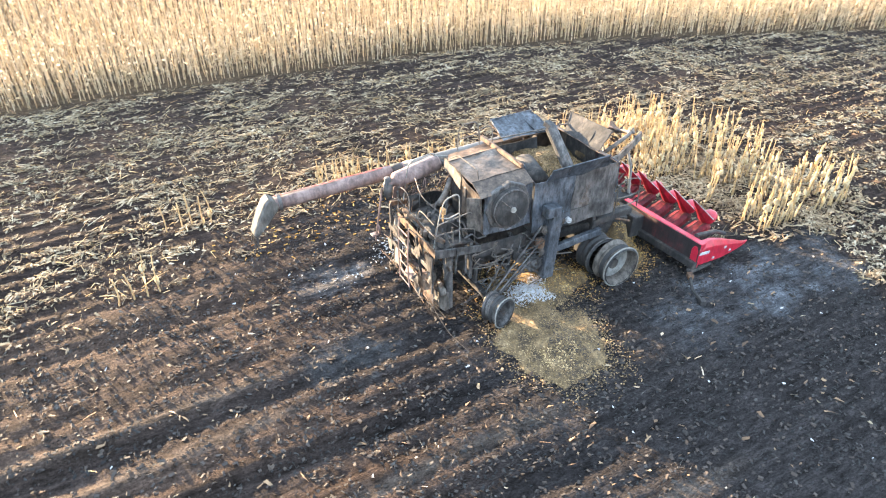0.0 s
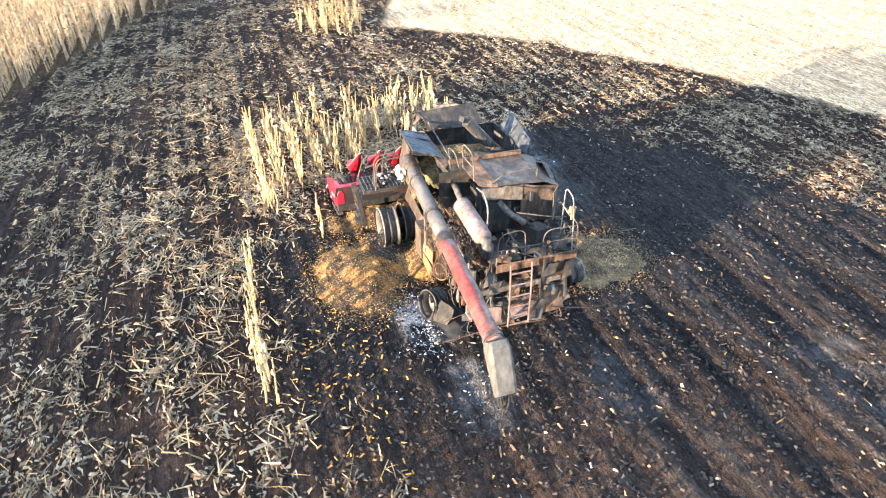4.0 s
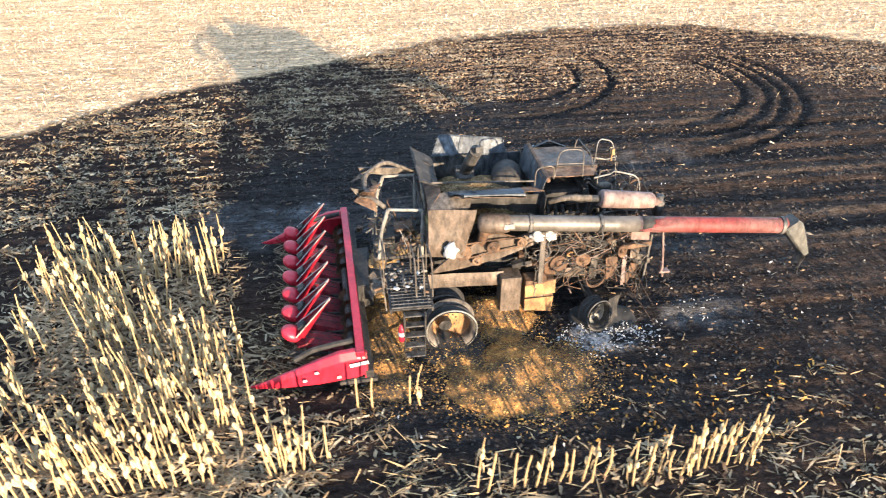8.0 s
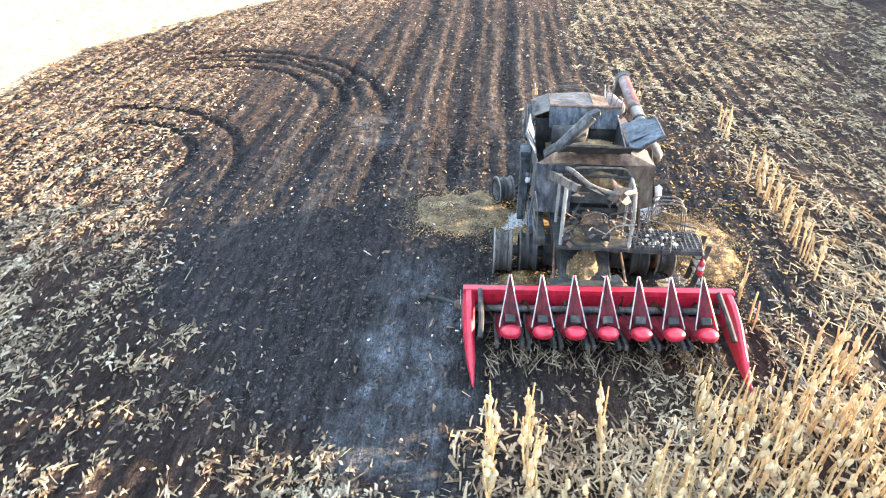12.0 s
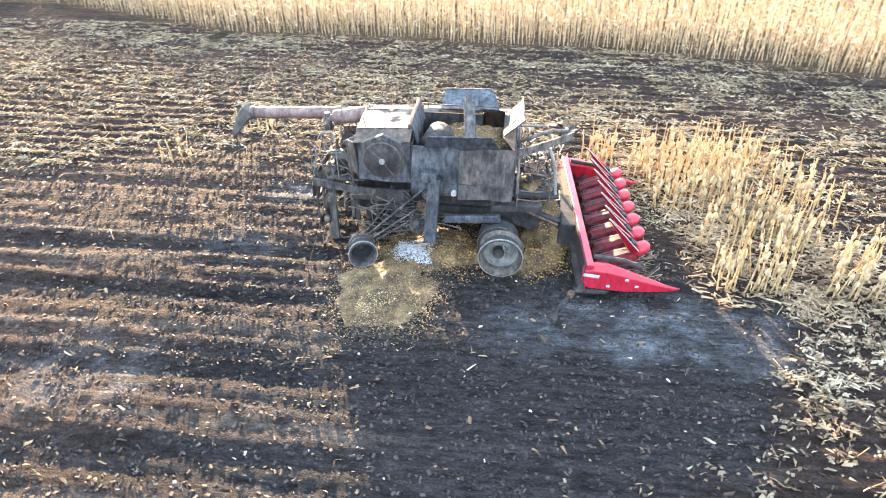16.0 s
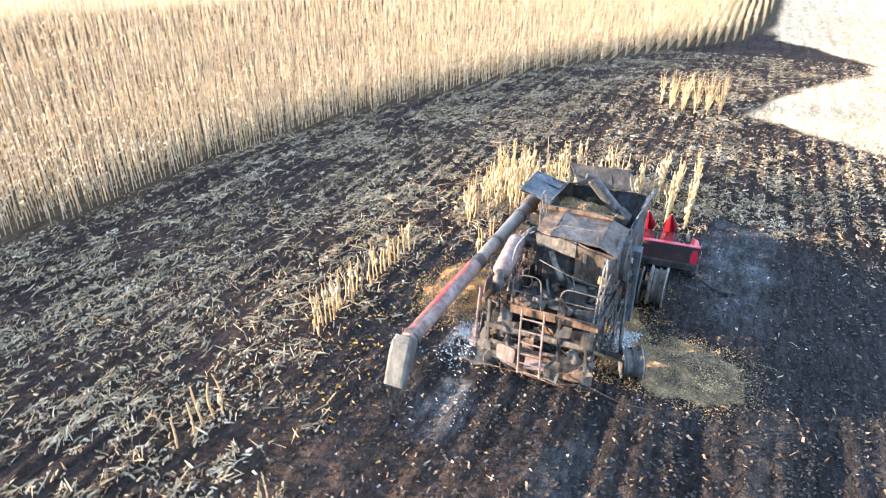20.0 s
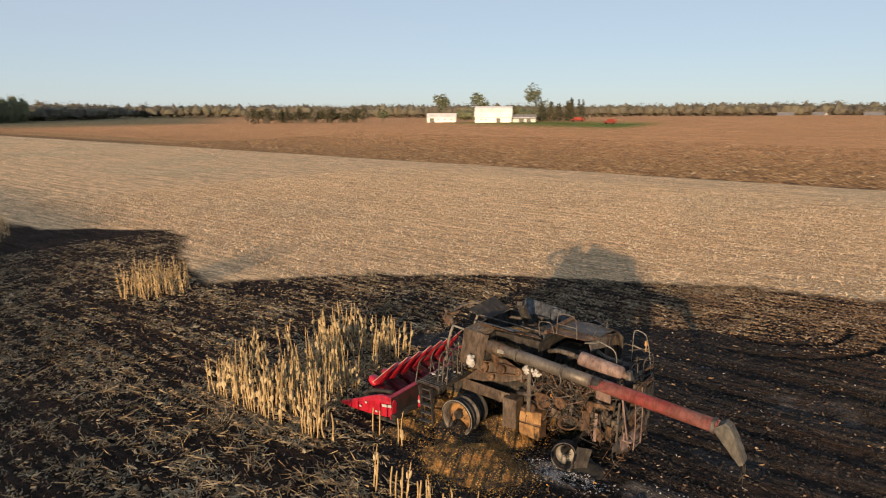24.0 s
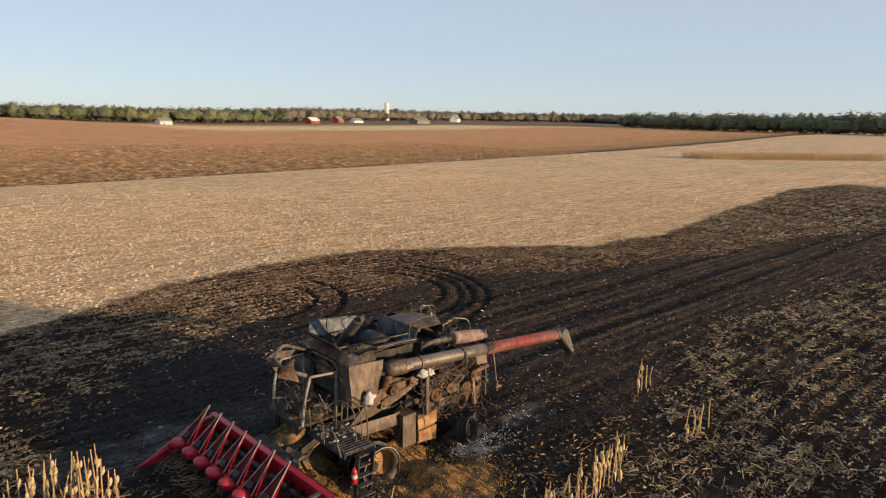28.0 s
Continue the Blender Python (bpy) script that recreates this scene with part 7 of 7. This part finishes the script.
hp("tail_step", PINK, lambda b: (bx(b, (-3.88, 1.62, 1.36), (0.3, 0.2, 0.05)), bx(b, (-3.78, 1.62, 1.48), (0.05, 0.2, 0.3))), "", har)
hp("side_arm", RUST, lambda b: bx(b, (-3.0, 1.6, 2.25), (0.75, 0.1, 0.14), (0, 6, 0)), "", har)
hp("auger_foot", RUST, lambda b: tube(b, arc_path([(1.05, 1.7, 3.25), (1.1, 1.45, 2.75), (1.1, 1.2, 2.2)]), 0.13, 14), "rusted upright", aug, True)
def spout(b):
    d = Vector((-0.62, 0, -0.78))
    up = Vector((-0.78, 0, 0.62))
    rows = []
    for o, w, h in ((-0.16, 0.21, 0.20), (0.02, 0.24, 0.23), (0.3, 0.245, 0.20), (0.65, 0.24, 0.145), (0.98, 0.235, 0.08)):
        c = A1 + Vector((-0.14, 0.02, 0.0)) + d * o - up * (0.20 - h) * 0.5
        rows.append([b.verts.new(c + Vector((0, 1, 0)) * w * sx + up * h * sz) for sx, sz in ((1, -0.75), (1, 0.75), (0.75, 1), (-0.75, 1), (-1, 0.75), (-1, -0.75), (-0.75, -1), (0.75, -1))])
    for p, q in zip(rows, rows[1:]):
        for k in range(8):
            b.faces.new([p[k], p[(k + 1) % 8], q[(k + 1) % 8], q[k]])
    b.faces.new(rows[0])
    bmesh.ops.solidify(b, geom=b.faces[:], thickness=0.015)
hp("spout", PALE, spout, "pale flat-sided discharge spout", aug)
for k in range(7):
    v = 2.0 + 0.05 * k
    hp("spout_string", CHAR, lambda b: tube(b, arc_path([(-7.30, v, 2.14), (-7.33 + rnd.gauss(0, 0.04), v + rnd.gauss(0, 0.04), 1.87), (-7.30 + rnd.gauss(0, 0.06), v + rnd.gauss(0, 0.06), 1.4 + rnd.uniform(0, 0.3))], 3), 0.012, 5), "", aug)
hp("spout_rag", CHAR, lambda b: sheet(b, [(-7.25, 2.02, 2.17), (-7.30, 2.3, 2.17), (-7.35, 2.26, 1.72), (-7.25, 2.1, 1.62)], 0.012, 5, 0.1, 48), "charred rubber flap hanging", aug)

# the burnt cab: floor, posts, roof band
hp("cab_floor", CHAR, lambda b: (bx(b, (3.1, -0.05, 1.92), (1.5, 1.9, 0.1)), bx(b, (3.3, 0.1, 2.1), (0.6, 0.6, 0.3), (5, 5, 10))), "ash-covered cab floor")
def post(pts, r=0.04, mat=PALE):
    return hp("cab_post", mat, lambda b: tube(b, arc_path(pts, 3), r, 7))
post([(3.75, -0.85, 1.95), (3.65, -0.85, 2.9), (3.45, -0.82, 3.45)], 0.05)
post([(3.72, 0.9, 1.95), (3.62, 0.92, 2.8), (3.42, 0.9, 3.4)], 0.05)
post([(2.6, -0.9, 1.95), (2.58, -0.9, 3.4)], 0.045)
post([(2.6, 0.95, 1.95), (2.55, 0.95, 3.35)], 0.045)
post([(3.42, 0.9, 3.4), (2.55, 0.95, 3.35)], 0.04)
post([(3.45, -0.82, 3.45), (2.58, -0.9, 3.4)], 0.04)
post([(2.58, -0.9, 3.4), (2.55, 0.95, 3.35)], 0.04, CHAR)
hp("cab_roof_band", ASHY, lambda b: tube(b, arc_path([(2.5, -0.75, 3.55), (3.4, -0.75, 3.95), (3.95, -0.3, 3.78), (3.95, 0.3, 3.6), (3.5, 0.85, 3.45)]), 0.06, 8), "melted curved roof edge", None, True)
hp("cab_roof_arm", ASHY, lambda b: sheet(b, [(2.4, -1.2, 3.2), (4.05, -0.65, 3.68), (4.1, -0.6, 3.88), (2.4, -1.2, 3.45)], 0.07, 6, 0.03, 39), "pale twisted roof strut")
for k in range(10):
    c = Vector((3.95 + rnd.gauss(0, 0.10), rnd.uniform(-0.6, 0.5), 3.65 + rnd.gauss(0, 0.1)))
    hp("roof_scrap", rnd.choice((ASHY, RUST, CHAR)), lambda b: sheet(b, [c + Vector((rnd.gauss(0, 0.12), rnd.gauss(0, 0.12), rnd.gauss(0, 0.12))) + o for o in (Vector((-0.1, -0.1, 0)), Vector((0.1, -0.1, 0)), Vector((0.1, 0.1, -0.1)), Vector((-0.1, 0.1, -0.1)))], 0.012, 3, 0.06, k))
hp("seat_frame", RUST, lambda b: (bx(b, (3.0, 0.0, 2.35), (0.5, 0.5, 0.08), (5, 8, 0)), [tube(b, [(3.0 + s * 0.2, 0.2 * t, 2.0), (3.0, 0, 2.32)], 0.02, 5) for s in (-1, 1) for t in (-1, 1)]))
hp("steering_column", CHAR, lambda b: (tube(b, [(3.6, 0.05, 1.95), (3.45, 0.05, 2.6)], 0.05, 7), tube(b, [(3.45 + 0.1 * math.cos(a), 0.05 + 0.2 * math.sin(a), 2.65 - 0.05 * math.cos(a)) for a in [k * math.tau / 14 for k in range(15)]], 0.014, 5, None, False)))
for k in range(46):
    c = (rnd.uniform(2.5, 3.85), rnd.uniform(-0.85, 0.9), 2.0 + rnd.uniform(0, 0.25))
    hp("cab_debris", rnd.choice((CHAR, ASHY, RUST, STEEL)), lambda b: bx(b, c, (rnd.uniform(0.04, 0.24), rnd.uniform(0.04, 0.2), rnd.uniform(0.02, 0.12)), (rnd.uniform(-40, 40), rnd.uniform(-40, 40), rnd.uniform(0, 90))))
for k in range(44):
    c = (rnd.uniform(2.6, 3.6), rnd.uniform(0.95, 2.4), 1.86 + rnd.uniform(0, 0.08))
    hp("platform_scrap", rnd.choice((PALE, WHITE, ASHY, RUST, CHAR)), lambda b: lump(b, c, (rnd.uniform(0.02, 0.09), rnd.uniform(0.02, 0.08), rnd.uniform(0.015, 0.05)), k))
for k in range(26):
    a = Vector((rnd.uniform(2.5, 3.9), rnd.uniform(-0.9, 1.2), rnd.uniform(2.05, 2.5)))
    e = a + Vector((rnd.gauss(0, 0.3), rnd.gauss(0, 0.35), rnd.uniform(-0.2, 0.7)))
    hp("cab_wire", rnd.choice((ASHY, PALE, RUST, CHAR)), lambda b: tube(b, arc_path([a, (a + e) / 2 + Vector((rnd.gauss(0, 0.12), rnd.gauss(0, 0.12), 0.1)), e], 4), rnd.choice((0.008, 0.012, 0.02)), 5))
# right-hand cab rail
rail([(2.6, -1.5, 1.85), (2.6, -1.55, 3.0), (3.5, -1.5, 2.9), (3.55, -1.45, 1.85)])
for z in (2.1, 2.4):
    rail([(2.6, -1.52, z), (3.1, -1.52, z - 0.04), (3.55, -1.47, z)])
# entry platform with its grating, rails and steps on the left
plat = hp("entry_platform", CHAR, lambda b: (bx(b, (3.05, 1.93, 1.78), (0.95, 1.96, 0.05)), bx(b, (2.55, 1.93, 1.74), (0.06, 1.96, 0.14)), bx(b, (3.55, 1.93, 1.74), (0.06, 1.96, 0.14))), "perforated entry platform")
for k in range(16):
    hp("grating_bar", STEEL, lambda b: bx(b, (3.05, 1.0 + k * 0.124, 1.82), (0.95, 0.025, 0.04)), "", plat)
for k in range(8):
    hp("grating_bar", STEEL, lambda b: bx(b, (2.63 + k * 0.12, 1.93, 1.82), (0.02, 1.9, 0.03)), "", plat)
for u in (2.55, 2.75, 2.95):
    rail([(u, 1.5, 1.8), (u, 1.55, 2.85), (u - 0.05, 2.4, 2.8), (u - 0.05, 2.5, 1.8)], 0.02)
rail([(3.55, 1.1, 1.8), (3.6, 1.1, 2.75), (3.65, 1.9, 2.6), (3.65, 2.0, 1.8)])
rail([(3.6, 1.8, 1.8), (3.75, 1.9, 2.5), (3.7, 2.6, 2.45), (3.65, 2.85, 1.75)])
for u in (2.75, 3.25):
    hp("step_side", CHAR, lambda b: bx(b, (u, 3.0, 1.08), (0.04, 0.16, 1.45), (-8, 0, 0)))
for k in range(5):
    hp("step_tread", STEEL, lambda b: bx(b, (3.0, 2.90 + k * 0.045, 1.62 - k * 0.28), (0.48, 0.2, 0.035)))
ext = hp("fire_extinguisher", RED, lambda b: lathe(b, [(0.01, -0.24), (0.07, -0.23), (0.08, -0.2), (0.08, 0.16), (0.06, 0.21), (0.025, 0.23), (0.025, 0.28), (0.01, 0.28)], (3.32, 3.0, 1.14), (0, 0, 1), 14), "red extinguisher with a white band", None, True)
hp("label_band", WHITE, lambda b: lathe(b, [(0.082, -0.06), (0.084, -0.05), (0.084, 0.05), (0.082, 0.06)], (3.32, 3.0, 1.14), (0, 0, 1), 14), "", ext)
hp("lamp_arm", STEEL, lambda b: tube(b, arc_path([(3.0, 2.0, 2.3), (3.2, 2.2, 2.4), (3.2, 2.65, 2.3)]), 0.03, 6))

# feeder house
hp("feeder_house", CHAR, lambda b: (bx(b, (3.1, -0.1, 0.95), (2.2, 1.35, 0.65), (0, 18, 0), 0.04), bx(b, (4.22, -0.1, 0.68), (0.5, 1.9, 0.75), (0, 6, 0), 0.03)), "blackened feeder house")
for s in (-1, 1):
    hp("lift_cylinder", STEEL, lambda b: tube(b, [(2.4, s * 0.5, 0.7), (3.7, s * 0.55, 0.55)], 0.07, 8))
    hp("feeder_drive", RUST, lambda b: tube(b, [(2.3, s * 0.85, 1.6), (3.9, s * 0.95, 0.95)], 0.04, 6))
hp("plate_scrap", ASHY, lambda b: sheet(b, [(3.9, 0.3, 1.15), (4.2, 0.6, 0.95), (4.0, 1.1, 0.8), (3.7, 0.8, 1.1)], 0.015, 4, 0.1, 50))


# ---- spilled grain and ash heaps ----
HEAPS = [("black soot heaped round the front rims", 12.2, 16.1, 1.1, 0.9, 0.3), ("black soot and burnt rubber at the rear rim", 7.6, 15.6, 0.8, 0.6, 0.14), ("scorched yellow grain heap beside the rear rim", 8.95, 10.0, 1.35, 1.75, 0.26), ("scorched orange grain spilled under the harvester", 10.0, 12.5, 1.9, 1.3, 0.34), ("golden grain spread beside the front rims", 10.7, 17.5, 2.1, 1.4, 0.42), ("bright orange grain piled beneath the body", 10.7, 15.3, 1.2, 1.0, 0.70), ("husks and grain heaped behind the header", 13.7, 15.2, 0.95, 2.6, 0.5), ("scorched olive grain piled over the feeder house", 13.55, 13.85, 1.35, 1.25, 1.75), ("scorched husks heaped under the feeder house", 13.2, 12.3, 1.0, 0.9, 0.5)]


def heap_at(h, x, y):
    """How far a place lies inside a heap (1 at its rim) and the heap's height there."""
    _, px, py, rx, ry, tall = h
    q = np.hypot((x - px) / rx, (y - py) / ry) + 0.22 * wave(x, y, 1.7, px) + 0.12 * wave(x, y, 4.3, py)
    return q, tall * np.clip(1 - q, 0, 1) ** 1.2 + 0.05 * wave(x, y, 5.0, px) * (q < 1)


def loose(name, at, rx, ry, h, mat, label, category, seed, n=36):
    """A low uneven pile above a given level."""
    u, v = np.meshgrid(np.linspace(-1, 1, n), np.linspace(-1, 1, n))
    q = np.hypot(u, v) + 0.3 * wave(u * 2, v * 2, 1.5, seed)
    z = at[2] + h * np.clip(1 - q, 0, 1) ** 0.8 + 0.05 * wave(u * rx, v * ry, 6.0, seed) - 0.12 * smooth(0.85, 1.2, q)
    k = np.arange(n * n).reshape(n, n)
    f = np.stack([k[:-1, :-1], k[:-1, 1:], k[1:, 1:], k[1:, :-1]], -1).reshape(-1, 4)
    f = f[(q.ravel()[f] < 1.15).all(1)]
    return tagged(new(name, fast_mesh(name, np.stack([at[0] + u * rx, at[1] + v * ry, z], -1).reshape(-1, 3), f, (mat,), True)), label, category, kind="stuff")


x, y = pick(9000, 8.6, 10.6, 11.4, 13.1, lambda x, y: smooth(1.2, 0.2, np.hypot((x - 9.55) / 0.6, (y - 12.25) / 0.5) + 0.5 * wave(x, y, 4.0, 2.0)))
flakes = lie(x, y, 0.02 + 0.09 * RNG.random(len(x)) ** 2, RNG.uniform(0.02, 0.055, len(x)), 0.05)
flakes["xyz"][:, 2] += np.max([np.clip(heap_at(h, x, y)[1], 0, 2) for h in HEAPS], axis=0)
tagged(new("ash_drift", scatter("ash_drift", SCRAP_T, SCRAP_F, flakes, WHITE)), "white ash flakes lying on the scorched grain", "ash", kind="stuff")
for h in HEAPS:
    lab, px, py, rx, ry, tall = h
    n = 60
    u, v = np.meshgrid(np.linspace(px - 1.5 * rx, px + 1.5 * rx, n), np.linspace(py - 1.5 * ry, py + 1.5 * ry, n))
    q, z = heap_at(h, u, v)
    k = np.arange(n * n).reshape(n, n)
    f = np.stack([k[:-1, :-1], k[:-1, 1:], k[1:, 1:], k[1:, :-1]], -1).reshape(-1, 4)
    f = f[(q.ravel()[f] < 1.1).all(1)]
    z = ground_height(u, v) + 0.02 + z - 0.1 * smooth(0.85, 1.1, q)
    me = fast_mesh("grain_heap", np.stack([u, v, z], -1).reshape(-1, 3), f, (RUBBER if "soot" in lab else SCORCHED if "scorched" in lab else GRAIN,), True)
    tagged(new("soot_heap" if "soot" in lab else "grain_heap", me), lab, "soot" if "soot" in lab else "grain", kind="stuff")


def kernel_zone(x, y):
    z = 0 * x
    for h in HEAPS[2:]:
        z = np.maximum(z, smooth(1.5, 0.7, heap_at(h, x, y)[0]))
    return z


def kernels(name, n, zone, mat, label):
    x, y = pick(n, 6, 17, 6.5, 20.5, zone)
    p = lie(x, y, RNG.uniform(0.018, 0.055, len(x)), RNG.uniform(0.018, 0.04, len(x)), 0.015, 0, 0.8)
    top = 0 * x
    for h in HEAPS:
        top = np.maximum(top, heap_at(h, x, y)[1])
    p["xyz"][:, 2] += top
    tagged(new(name, scatter(name, STICK_T, STICK_F, p, mat)), label, "grain", kind="stuff")


kernels("loose_kernels", 70000, lambda x, y: kernel_zone(x, y) * (np.hypot(x - 8.9, y - 9.9) > 2.4), KERNEL, "loose orange kernels strewn over the heaps")
kernels("dull_kernels", 80000, lambda x, y: kernel_zone(x, y) * (np.hypot(x - 8.9, y - 9.9) < 2.6), DULL, "dull scorched kernels on the outer heap")
kernels("pale_kernels", 60000, lambda x, y: smooth(1.1, 0.5, np.hypot((x - 8.75) / 0.7, (y - 9.6) / 0.45) + 0.4 * wave(x, y, 3.0, 1.0)), STRAW, "pale dusty kernels on top of the heap")
kernels("charred_crumbs", 80000, lambda x, y: kernel_zone(x, y) * smooth(0.0, 0.6, wave(x, y, 1.9, 7.0)), MUD, "charred black crumbs over the grain")
loose("tank_grain", (11.0, 14.0, 3.05), 1.5, 1.3, 0.5, OLIVE, "olive scorched grain in the open tank", "grain", 8.0)
loose("cab_grain", (13.15, 13.95, 1.95), 0.68, 0.85, 0.2, SCORCHED, "scorched grain and ash over the cab floor", "grain", 5.0)
n = 9000
u, v = RNG.normal(11.0, 0.62, n), RNG.normal(14.0, 0.55, n)
keep = (np.abs(u - 11.0) < 1.25) & (np.abs(v - 14.0) < 1.1)
u, v = u[keep], v[keep]
p = lie(u, v, RNG.uniform(0.02, 0.06, len(u)), RNG.uniform(0.02, 0.045, len(u)), 0.0, 0, 0.8)
q = np.hypot((u - 11.0) / 1.5, (v - 14.0) / 1.3) + 0.3 * wave((u - 11.0) / 0.75, (v - 14.0) / 0.65, 1.5, 8.0)
p["xyz"][:, 2] = 3.07 + 0.5 * np.clip(1 - q, 0, 1) ** 0.8 + 0.05 * wave(u - 11.0, v - 14.0, 6.0, 8.0)
tagged(new("tank_kernels", scatter("tank_kernels", STICK_T, STICK_F, p, DULL)), "dull kernels on the grain left in the tank", "grain", kind="stuff")
